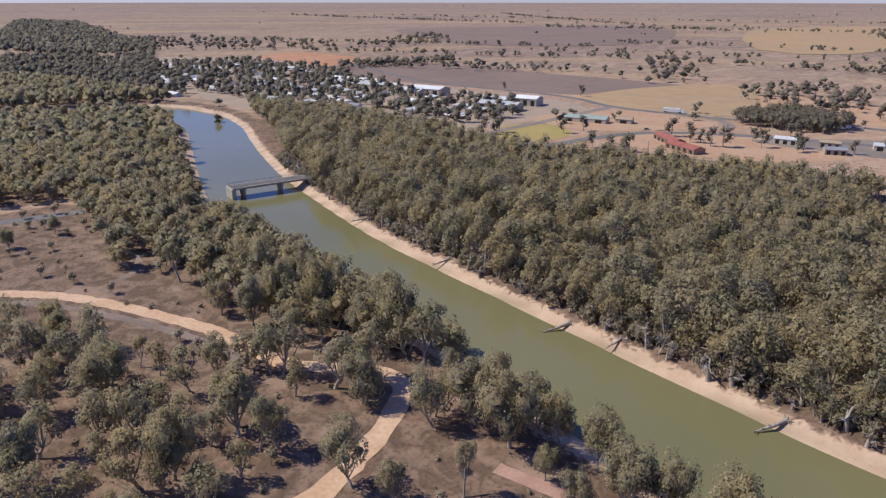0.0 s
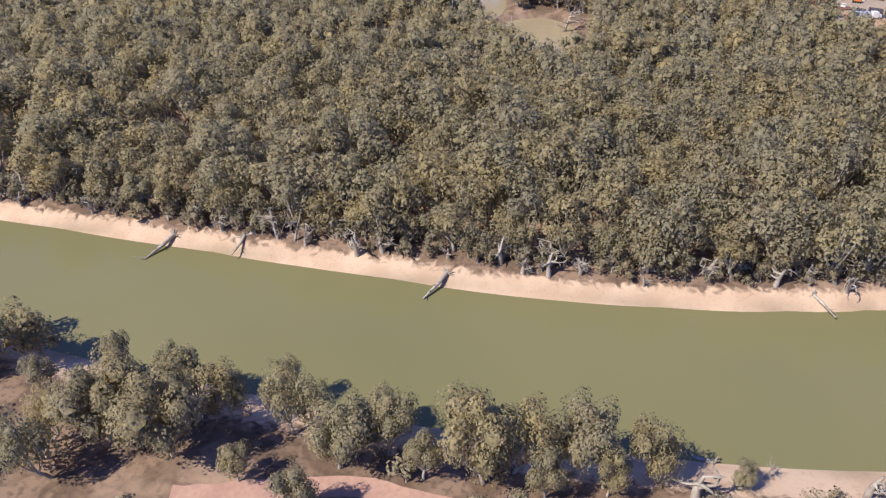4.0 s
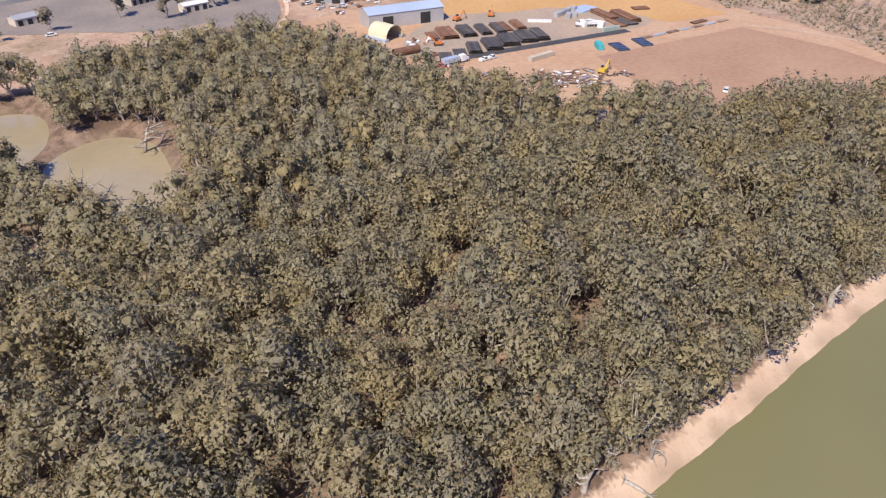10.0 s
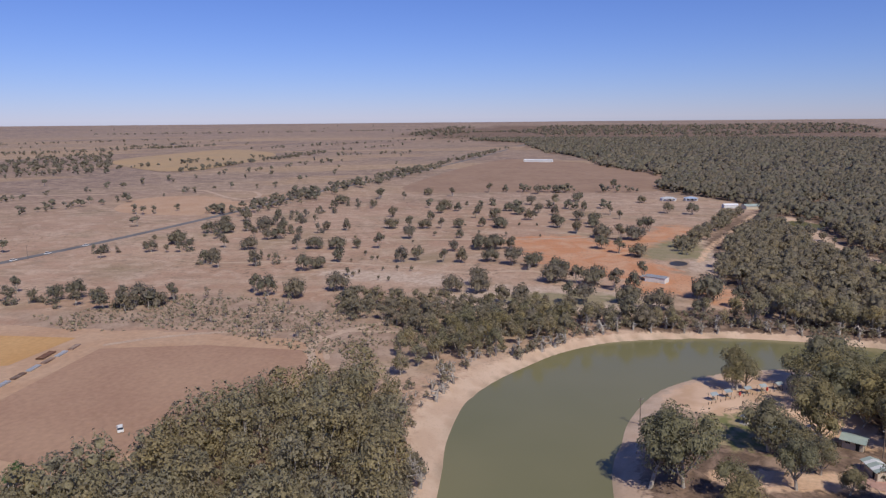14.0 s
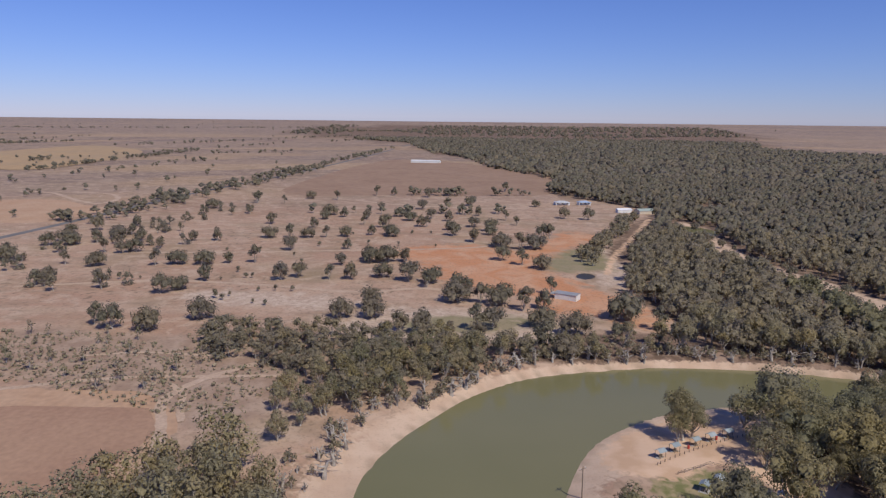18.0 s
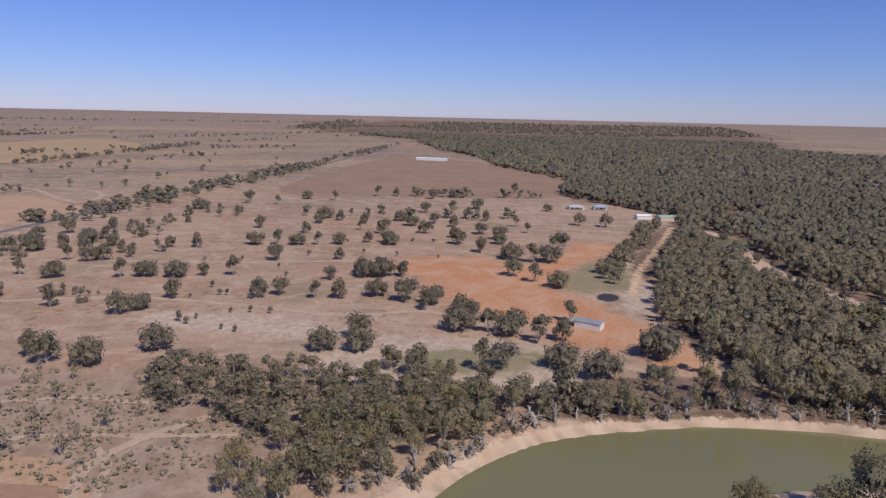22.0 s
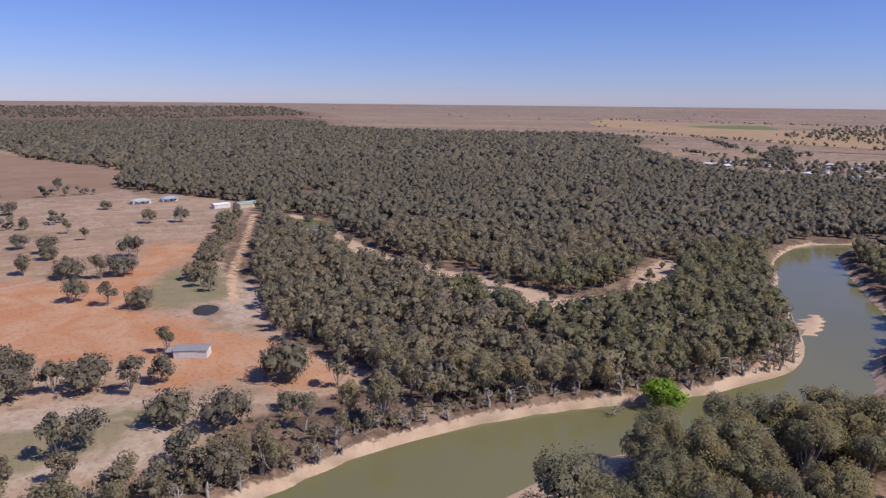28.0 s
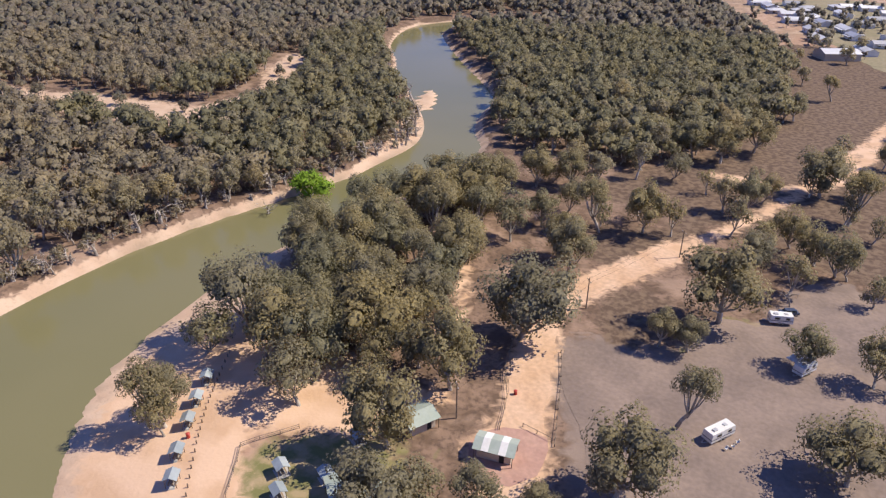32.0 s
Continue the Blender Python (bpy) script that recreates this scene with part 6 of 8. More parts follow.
town_rng = random.Random(5)
WEST_TOWN = np.array([(-1000, 300), (-930, 455), (-700, 445), (-590, 410), (-480, 375), (-372, 400), (-335, 340), (-345, 285), (-450, 285), (-560, 238), (-690, 235), (-880, 230)], float)
town_spots = []
c_, s_ = math.cos(radians(20)), math.sin(radians(20))
for i in range(-30, 30):
    for j in range(-12, 12):
        u, v_ = i * 25 + town_rng.uniform(-4, 4), j * 33 + (8 if i % 2 else -8) + town_rng.uniform(-4, 4)
        x, y = -640 + u * c_ - v_ * s_, 335 + u * s_ + v_ * c_
        if inside(WEST_TOWN, np.array([x]), np.array([y]))[0] and town_rng.random() < 0.78 and not (-670 < x < -545 and 355 < y < 415) and not (-520 < x < -470 and 370 < y < 425) and not (-420 < x < -360 and 360 < y < 420):
            town_spots.append((x, y))
TOWN_EDGE = np.array([(-1190, 280), (-1000, 310), (-880, 240), (-690, 240), (-625, 205), (-715, 190), (-811, 172), (-900, 125), (-1050, 100), (-1250, 150)], float)
for i in range(22):
    for j in range(7):
        x, y = -1240 + i * 30 + town_rng.uniform(-7, 7), 110 + j * 32 + town_rng.uniform(-6, 6)
        if inside(TOWN_EDGE, np.array([x]), np.array([y]))[0] and town_rng.random() < 0.6:
            town_spots.append((x, y))
for x, y in town_spots:
    put_house(town_rng.choice((0, 0, 1, 2, 3, 4, 5, 5)), x, y, 20 + 90 * town_rng.randrange(4) + town_rng.uniform(-3, 3), "houses of the west town")
for x, y, w, d, h, turn_ in ((-610, 394, 70, 16, 5, 12), (-590, 375, 60, 18, 5, 12), (-560, 388, 46, 14, 5, 12), (-497, 396, 40, 20, 6, 15), (-500, 378, 26, 12, 5, 15), (-404, 392, 30, 14, 5, 18), (-384, 412, 28, 16, 6, 18), (-378, 374, 36, 14, 5, 18)):
    shed("large white roofed school or depot building in the town", x, y, turn_, w, d, h, 2.2, CREAM_WALL, WHITE_ROOF, 4, "hall")
for x, y, w, d, turn_ in ((-205, 352, 30, 9, -35), (-184, 335, 26, 9, -20)):
    shed("low motel block with red tiled roof", x, y, turn_, w, d, 2.8, 1.8, BRICK_WALL, RED_ROOF, 5, "motel_block")
shed("white roofed farmhouse on bare dirt", -292, 378, 20, 34, 11, 3, 2, CREAM_WALL, GREEN_STEEL, 3, "motel_block")
shed("small tan roofed outbuilding", -268, 394, 20, 12, 8, 3, 1.5, CREAM_WALL, TAN_ROOF, 1)
for x, y, w, d, turn_, rm in ((-152, 404, 14, 9, 15, WHITE_ROOF), (-128, 412, 12, 8, 15, TAN_ROOF), (-98, 428, 20, 10, 20, WHITE_ROOF), (-74, 446, 15, 9, 20, GREY_STEEL), (-54, 440, 14, 9, 20, TAN_ROOF), (-118, 392, 12, 8, 30, GREY_STEEL),
                              (-30, 420, 13, 8, 25, GREY_STEEL), (20, 436, 11, 7, 30, GREY_STEEL), (44, 410, 13, 6, 20, WHITE_ROOF), (36, 362, 16, 10, 25, TAN_ROOF)):
    shed("low white roofed roadhouse or store building", x, y, turn_, w, d, 3.2, 1.2, CREAM_WALL, rm, 3, "store")

# ---- grain silos and houses north of the yard ----
for k in range(7):
    s = thing("grain_silo", "short silver ribbed steel silo beside the highway", "silo", 147 + k * 2.9, 577 - k * 2.3, group="row of silos")
    part("bin", Geo().bar((0, 0, 0), (0, 0, 9.0), 2.0, 14), SILVER, s)
    part("cap", Geo().bar((0, 0, 9.0), (0, 0, 9.9), 2.0, 14, 0.4), GREY_STEEL, s)
shed("grey grain shed beside silos", 134, 580, -38, 14, 8, 4, 1.6, GREY_STEEL, WHITE_ROOF, 2)
shed("grey grain elevator house", 183, 569, -38, 8, 6, 10, 1.2, GREY_STEEL, GREY_STEEL, 1)
shed("low cream office beside silos", 173, 566, -38, 9, 6, 4, 1.0, CREAM_WALL, WHITE_ROOF, 1)
for x, y, w, d, turn_, wm, rm, lab in ((233, 404, 17, 10, -48, WHITE_PAINT, TAN_ROOF, "white farmhouse with tan roof among garden trees"), (157, 409, 16, 10, -45, CREAM_WALL, TAN_ROOF, "cream house with tan roof behind the yard"),
                                       (138, 440, 15, 9, -30, WHITE_PAINT, WHITE_ROOF, "white house with pale roof behind the yard"), (106, 452, 16, 9, -30, CREAM_WALL, GREEN_STEEL, "cream house with green roof")):
    house(lab, x, y, turn_, w, d, wm, rm, "hip", n=3)
shed("grey steel shed with solar panels on dry grass", 194, 404, -48, 17, 11, 4, 1.6, GREY_STEEL, GREY_STEEL, 2)
shed("grey steel work shed behind the yard", 110, 398, -30, 17, 11, 4.5, 1.4, GREY_STEEL, GREY_STEEL, 2)
shed("pale blue site building", 143, 412, -40, 14, 5, 3, 0.6, BLUE_STEEL, WHITE_ROOF, 2)
shed("blue roofed open shed", 84, 438, 10, 15, 8, 3.5, 1, GREY_STEEL, BLUE_STEEL, 2)

# ---- the pipe yard ----
long_shed = shed("long grey steel shed with pale blue roof in the pipe yard", 128, 345.5, 0, 37, 12.5, 6.4, 2.0, GREY_STEEL, BLUE_STEEL, 2)
dome = thing("dome_shelter", "cream canvas dome shelter over containers", "shelter", 112, 326, 25)
arc = [(math.cos(math.pi * k / 12) * 5.2, math.sin(math.pi * k / 12) * 5.0) for k in range(13)]
g = Geo()
for s, z0 in ((1.0, 0), (0.97, 0)):
    g.add([(a * s, -5.5, 1.2 + b_ * s) for a, b_ in arc] + [(a * s, 5.5, 1.2 + b_ * s) for a, b_ in arc], [(k, k + 1, k + 14, k + 13) for k in range(12)])
part("canopy", g, CREAM_CANVAS, dome)
part("back_wall", Geo().add([(a * 0.96, 5.3, 1.2 + b_ * 0.96) for a, b_ in arc], [tuple(range(13))]), CREAM_CANVAS, dome)
part("container", Geo().box(-5.2, 0, 0, 2.4, 12, 1.3), BLUE_STEEL, dome)
part("container", Geo().box(5.2, 0, 0, 2.4, 12, 1.3), GREY_STEEL, dome)


def pipe_stack(x, y, turn, n, length, r, m, label, layers=2):
    ob = thing("pipe_stack", label, "pipe stack", x, y, turn, group="stacks of pipe")
    for lay in range(layers):
        for k in range(n - lay):
            u = (k - (n - lay - 1) / 2) * 2.05 * r
            g = Geo()
            ang = [2 * math.pi * i / 10 for i in range(10)]
            zc = r + lay * r * 1.75 + 0.15
            for rr in (r, r * 0.88):
                g.add([(-length / 2, u + rr * math.cos(a), zc + rr * math.sin(a)) for a in ang] + [(length / 2, u + rr * math.cos(a), zc + rr * math.sin(a)) for a in ang],
                      [(i, (i + 1) % 10, 10 + (i + 1) % 10, 10 + i) if rr == r else (10 + i, 10 + (i + 1) % 10, (i + 1) % 10, i) for i in range(10)])
            part("pipe", g, m, ob)
    part("bearer", Geo().box(-length * 0.3, 0, 0, 0.25, n * 2.05 * r, 0.16), POST_WOOD, ob)
    part("bearer", Geo().box(length * 0.3, 0, 0, 0.25, n * 2.05 * r, 0.16), POST_WOOD, ob)
    return ob


for x, y, turn_, n, ln, r, m, lay in ((124, 290, 70, 6, 8, 0.45, PIPE_BLACK, 1), (131, 318, 80, 5, 9, 0.45, PIPE_RUST, 1), (162, 315, 80, 4, 12, 0.5, PIPE_BLACK, 2), (138, 318, 80, 7, 13, 0.55, PIPE_RUST, 2), (147, 317, 80, 6, 13, 0.55, PIPE_BLACK, 2), (155, 316, 80, 5, 12, 0.5, PIPE_BLACK, 2), (131, 291, 70, 6, 9, 0.45, PIPE_BLACK, 1), (139, 294, 70, 6, 11, 0.5, PIPE_BLACK, 2),
                                      (148, 295, 75, 6, 12, 0.6, PIPE_BLACK, 2), (157, 297, 75, 6, 12, 0.65, PIPE_BLACK, 2), (166, 298, 78, 6, 12, 0.65, PIPE_BLACK, 2), (173, 298, 78, 4, 12, 0.7, PIPE_BLACK, 2), (166, 317, 80, 6, 12, 0.45, PIPE_RUST, 1),
                                      (173, 316, 80, 5, 11, 0.45, PIPE_RUST, 2), (219, 313, 88, 5, 15, 0.5, PIPE_RUST, 2), (222, 302, 85, 6, 14, 0.5, PIPE_BLACK, 1), (226, 306, 85, 5, 16, 0.6, PIPE_RUST, 2), (216, 300, 85, 4, 12, 0.45, PIPE_RUST, 1)):
    pipe_stack(x, y, turn_, n + 1, ln * 1.15, r * 0.85, m, "stack of black coated steel pipes" if m is PIPE_BLACK else "stack of rusty brown steel pipes", lay)
pipe_stack(111, 300, 8, 1, 12, 1.6, PIPE_RUST, "single very large rusty steel pipe on bearers", 1)
pipe_stack(118, 294, 10, 5, 9, 0.35, PIPE_RUST, "low stack of rusty steel tubes", 1)
pipe_stack(243, 316, -15, 7, 8, 0.35, PIPE_RUST, "low stack of rusty tubes on orange sand", 1)
pipe_stack(252, 285, 10, 5, 9, 0.3, PIPE_RUST, "low stack of rusty tubes on orange sand", 1)


def slab(name, label, category, x, y, turn, w, d, h, m, bands=0, m2=None):
    """A flat load or container with ribs or lids."""
    ob = thing(name, label, category, x, y, turn)
    part("body", Geo().box(0, 0, 0.1, w, d, h), m, ob)
    part("skid", Geo().box(0, -d * 0.35, 0, w, 0.2, 0.12).box(0, d * 0.35, 0, w, 0.2, 0.12), POST_WOOD, ob)
    for k in range(bands):
        part("rib", Geo().box((k + 0.5) / bands * w - w / 2, 0, 0.1 + h, 0.25, d, 0.1), m2 or m, ob)
    return ob


for x, y, turn_, w, d in ((195, 270, 80, 10, 5), (208, 271, 80, 10, 5)):
    slab("geotextile_mat", "flat stack of dark blue black matting", "mat stack", x, y, turn_, w, d, 0.7, NAVY, 4, RUBBER)
slab("container", "teal shipping container lying in the yard", "container", 187, 273, 70, 6.1, 2.4, 2.2, TEAL_PAINT, 5)
for k, (x, y) in enumerate(((199, 322), (203, 324), (207, 326), (211, 327), (202, 318), (206, 319))):
    slab("tank_skid", "grey equipment skid with tanks", "equipment", x, y, 20 + 7 * k, 5, 2.4, 2.0, GREY_STEEL, 3)
slab("sheet_stack", "stack of pale blue roofing sheets", "sheet stack", 217, 327, 20, 13, 8, 0.6, BLUE_STEEL, 3)
slab("sheet_stack", "white cabins and tanks on gravel", "equipment", 202, 303, 15, 7, 3, 2.3, WHITE_PAINT, 3)
slab("sheet_stack", "white cabins and tanks on gravel", "equipment", 207, 299, 45, 5, 2.6, 2.0, WHITE_PAINT, 2)
slab("sheet_stack", "bundle of pale steel beams", "beam stack", 186, 318, -30, 11, 2.5, 0.8, WHITE_PAINT, 4, GREY_STEEL)
for k in range(7):
    slab("sheet_stack", "low bundle of steel sections beside the clay pad", "beam stack", 214 + k * 8.2, 276 + k * 0.9, 6 + k, 6.5, 2.0, 0.5, GREY_STEEL if k % 2 else RUST, 3)
slab("trough", "long cream concrete trough", "trough", 158, 272, 14, 13, 2.2, 1.8, CREAM_WALL, 4)
slab("green_tank", "row of green tanks by the sealed strip", "tank", 207, 291.5, 3, 9, 1.2, 1.8, GREEN_STEEL, 4)

scrap_rng = random.Random(9)
for k in range(46):
    u, v_ = scrap_rng.uniform(0, 1), scrap_rng.uniform(-1, 1)
    x, y = 142 + 32 * u + v_ * 4, 252 - 14 * u + v_ * 7
    ob = thing("scrap_pile", "loose heap of rusty steel beams and offcuts", "scrap", x, y, scrap_rng.uniform(0, 180), group="scrap heap")
    for i in range(4):
        part("beam", Geo().box(scrap_rng.uniform(-1.5, 1.5), scrap_rng.uniform(-1, 1), 0.25 * i, scrap_rng.uniform(1.5, 6), scrap_rng.uniform(0.2, 0.9), scrap_rng.uniform(0.15, 0.4), scrap_rng.uniform(-40, 40)), scrap_rng.choice((RUST, RUST, GREY_STEEL, WHITE_PAINT, PIPE_RUST)), ob)
for k in range(16):
    x, y = 116 + scrap_rng.uniform(-4, 22), 262 + scrap_rng.uniform(-6, 4)
    ob = thing("scrap_pile", "loose heap of rusty steel offcuts", "scrap", x, y, scrap_rng.uniform(0, 180), group="scrap heap")
    for i in range(3):
        part("beam", Geo().box(scrap_rng.uniform(-1.5, 1.5), scrap_rng.uniform(-1, 1), 0.25 * i, scrap_rng.uniform(1.5, 6), scrap_rng.uniform(0.2, 0.7), scrap_rng.uniform(0.15, 0.4), scrap_rng.uniform(-40, 40)), scrap_rng.choice((RUST, PIPE_RUST, GREY_STEEL)), ob)
for k in range(18):
    x, y = scrap_rng.uniform(100, 132), scrap_rng.uniform(404, 430)
    ob = thing("scrap_pile", "old machinery and scrap behind a work shed", "scrap", x, y, scrap_rng.uniform(0, 180), group="scrap behind the shed")
    for i in range(3):
        part("beam", Geo().box(scrap_rng.uniform(-1.5, 1.5), scrap_rng.uniform(-1, 1), 0.5 * i, scrap_rng.uniform(1.5, 4), scrap_rng.uniform(0.6, 1.8), scrap_rng.uniform(0.3, 0.8), scrap_rng.uniform(-40, 40)), scrap_rng.choice((RUST, GREY_STEEL, WHITE_PAINT, CREAM_WALL)), ob)


for x0, y0, wide_, n_ in ((96, 404, 10, 14), (104, 380, 9, 12), (124, 386, 8, 8), (124, 314, 7, 8)):
    for k in range(n_):
        ob = thing("scrap_pile", "old machinery and scrap lying in the open yard", "scrap", x0 + scrap_rng.uniform(-wide_, wide_), y0 + scrap_rng.uniform(-wide_, wide_), scrap_rng.uniform(0, 180), group="scrap behind the shed")
        for i in range(3):
            part("beam", Geo().box(scrap_rng.uniform(-1.2, 1.2), scrap_rng.uniform(-1, 1), 0.4 * i, scrap_rng.uniform(1.2, 3.6), scrap_rng.uniform(0.5, 1.6), scrap_rng.uniform(0.3, 0.8), scrap_rng.uniform(-40, 40)), scrap_rng.choice((RUST, GREY_STEEL, PIPE_RUST, WHITE_PAINT)), ob)


def wheel(parent, x, y, r, w=0.25):
    ob = part("wheel", Geo().bar((x, y - w / 2, r), (x, y + w / 2, r), r, 12), RUBBER, parent)
    part("rim", Geo().bar((x, y - w / 2 - 0.015, r), (x, y + w / 2 + 0.015, r), r * 0.55, 10), SILVER, ob)


def car(label, x, y, turn, m, ute=False):
    ob = thing("car", label, "car", x, y, turn, group="parked cars")
    part("body", Geo().box(0, 0, 0.35, 4.6, 1.8, 0.55, 0, 0.97), m, ob)
    if ute:
        part("cabin", Geo().box(0.3, 0, 0.9, 1.8, 1.65, 0.65, 0, 0.82), GLASS, ob)
        part("roof_panel", Geo().box(0.3, 0, 1.55, 1.45, 1.33, 0.06), m, ob)
        part("tray", Geo().box(-1.4, 0, 0.9, 1.7, 1.7, 0.35), m, ob)
    else:
        part("cabin", Geo().box(-0.2, 0, 0.9, 2.9, 1.65, 0.55, 0, 0.8), GLASS, ob)
        part("roof_panel", Geo().box(-0.2, 0, 1.45, 2.3, 1.31, 0.06), m, ob)
    for sx in (-1.4, 1.4):
        for sy in (-0.8, 0.8):
            wheel(ob, sx, sy, 0.33)
    return ob


def truck(label, x, y, turn, cab_m, trailers=1, load_m=WHITE_PAINT, length=11.0, high=2.6):
    ob = thing("truck", label, "truck", x, y, turn)
    part("cab", Geo().box(0, 0, 0.8, 2.4, 2.4, 2.3, 0, 0.92), cab_m, ob)
    part("bonnet", Geo().box(1.9, 0, 0.8, 1.6, 1.9, 1.1), cab_m, ob)
    part("windscreen", Geo().box(1.14, 0, 2.0, 0.12, 2.0, 0.8), GLASS, ob)
    part("chassis", Geo().box(-2.2, 0, 0.7, 4.6, 0.9, 0.35), RUBBER, ob)
    for sx in (2.0, -2.2, -3.4):
        for sy in (-1.0, 1.0):
            wheel(ob, sx, sy, 0.5, 0.35)
    for k in range(trailers):
        x0 = -2.2 - length / 2 - k * (length + 1.2)
        t = part("trailer", Geo().box(x0, 0, 1.2, length, 2.5, high), load_m, ob)
        part("side_rail", Geo().box(x0, 1.27, 1.2 + high * 0.45, length, 0.06, 0.2), SILVER, t)
        part("side_rail", Geo().box(x0, -1.27, 1.2 + high * 0.45, length, 0.06, 0.2), SILVER, t)
        for sx in (x0 - length / 2 + 1.2, x0 - length / 2 + 2.5):
            for sy in (-1.0, 1.0):
                wheel(ob, sx, sy, 0.5, 0.35)
    return ob


def excavator(label, x, y, turn, m):
    ob = thing("excavator", label, "excavator", x, y, turn)
    part("track", Geo().box(0, -1.1, 0, 3.6, 0.6, 0.8, 0, 0.9), RUBBER, ob)
    part("track", Geo().box(0, 1.1, 0, 3.6, 0.6, 0.8, 0, 0.9), RUBBER, ob)
    part("house_body", Geo().box(-0.3, 0, 0.8, 3.0, 2.5, 1.2), m, ob)
    part("cab", Geo().box(0.7, 0.7, 0.9, 1.3, 1.0, 1.8, 0, 0.9), GLASS, ob)
    part("boom", Geo().bar((1.2, -0.3, 1.6), (4.0, -0.3, 4.2), 0.3, 6, 0.22), m, ob)
    part("arm", Geo().bar((4.0, -0.3, 4.2), (5.8, -0.3, 1.4), 0.22, 6, 0.15), m, ob)
    part("bucket", Geo().box(5.7, -0.3, 0.5, 1.0, 1.0, 0.9, 0, 0.7), RUST, ob)
    return ob


excavator("orange excavator among pipe stacks", 128, 306, 160, ORANGE_PAINT)
excavator("orange excavator beside the long shed", 152, 336, 20, ORANGE_PAINT)
excavator("orange tracked machine on gravel", 170, 336, 60, ORANGE_PAINT)
excavator("yellow mobile crane beside a scrap heap", 170, 247, 30, YELLOW_PAINT)
for k, (x, y) in enumerate(((109, 280), (111.5, 280.3), (114, 280.4), (117, 280.6), (119.5, 280.8))):
    car("car parked in the pipe yard", x, y, 100 + k * 3, (WHITE_PAINT, RED_PAINT, SILVER, RED_PAINT, WHITE_PAINT)[k])
car("white utility vehicle beside the sealed strip", 136, 279.5, 15, WHITE_PAINT, True)
car("white utility vehicle beside the sealed strip", 140, 280.5, 15, WHITE_PAINT, True)
car("white utility vehicle near the pipe stacks", 120, 297, 70, WHITE_PAINT, True)
truck("white cab truck with pale blue tanker body", 127.5, 282, 12, WHITE_PAINT, 1, BLUE_STEEL, 7.5, 1.8)
truck("white truck near equipment skids", 199, 303, 160, WHITE_PAINT, 1, WHITE_PAINT, 6, 1.2)
truck("road train with maroon stock crates on the highway", 66, 510, -17, WHITE_PAINT, 2, MAROON, 12, 2.8)
truck("parked road train with white trailers", 34, 507, -10, WHITE_PAINT, 2, WHITE_PAINT, 12, 2.6)
truck("parked white semi-trailer beside the highway", 30, 498, -10, WHITE_PAINT, 1, WHITE_PAINT, 14, 2.6)
truck("white semi-trailer driving on the highway", -262, 467, 15, WHITE_PAINT, 1, WHITE_PAINT, 14, 2.8)
truck("white truck at the highway junction", -145, 490, 80, WHITE_PAINT, 1, WHITE_PAINT, 7, 2.4)
car("white car on the highway", 414, 452, -10, WHITE_PAINT)
car("white car on the highway", 440, 448, -10, WHITE_PAINT)
car("white car on the highway", 472, 443, -10, WHITE_PAINT)
for x, y, t_, m in ((-20, 392, 10, WHITE_PAINT), (20, 378, 80, SILVER), (50, 420, 30, NAVY), (-60, 420, 10, WHITE_PAINT), (-240, 380, 60, SILVER), (70, 430, 90, WHITE_PAINT), (98, 396, 30, WHITE_PAINT), (104, 392, 70, SILVER), (112, 384, 10, WHITE_PAINT), (126, 372, 40, WHITE_PAINT), (131, 371, 100, RED_PAINT), (62, 360, 20, WHITE_PAINT), (68, 357, 80, WHITE_PAINT), (198, 212, 40, WHITE_PAINT)):
    car("car parked on open ground near buildings" if x < 190 else "small white vehicle alone on the clay pad", x, y, t_, m)

# ---- farm buildings beyond the bend ----
fs = shed("small grey farm shed with white doors on orange dirt", 425, 40, 62, 11.5, 6.0, 2.9, 0.6, WHITE_PAINT, GREY_STEEL, 3, openings=False)
for s in (-1, 1):
    part("white_panel", Geo().box(1.0, s * 3.05, 0.1, 6.5, 0.1, 2.4), WHITE_PAINT, fs)
part("lean_to", Geo().box(7.3, 0, 2.2, 3.2, 5.2, 0.12).box(8.7, 2.3, 0, 0.12, 0.12, 2.2).box(8.7, -2.3, 0, 0.12, 0.12, 2.2), GREY_STEEL, fs)
shed("long low homestead with green roof behind trees", 768, -84, 105, 30, 12, 3, 1.6, CREAM_WALL, GREEN_STEEL, 4, "homestead")
shed("white outbuilding beside the homestead", 770, -58, 100, 14, 7, 3, 1.2, WHITE_PAINT, WHITE_ROOF, 2)
house("white cottage with pale roof on the farm track", 826, -4, 100, 15, 9, WHITE_PAINT, WHITE_ROOF, "hip", n=3)
house("small cottage with blue roof on the farm track", 830, -28, 100, 13, 8, WHITE_PAINT, BLUE_STEEL, "hip", n=3)
shed("low pale farm shed at the wood's edge", 1500, 190, 80, 60, 12, 4, 1.5, WHITE_PAINT, WHITE_ROOF, 4)

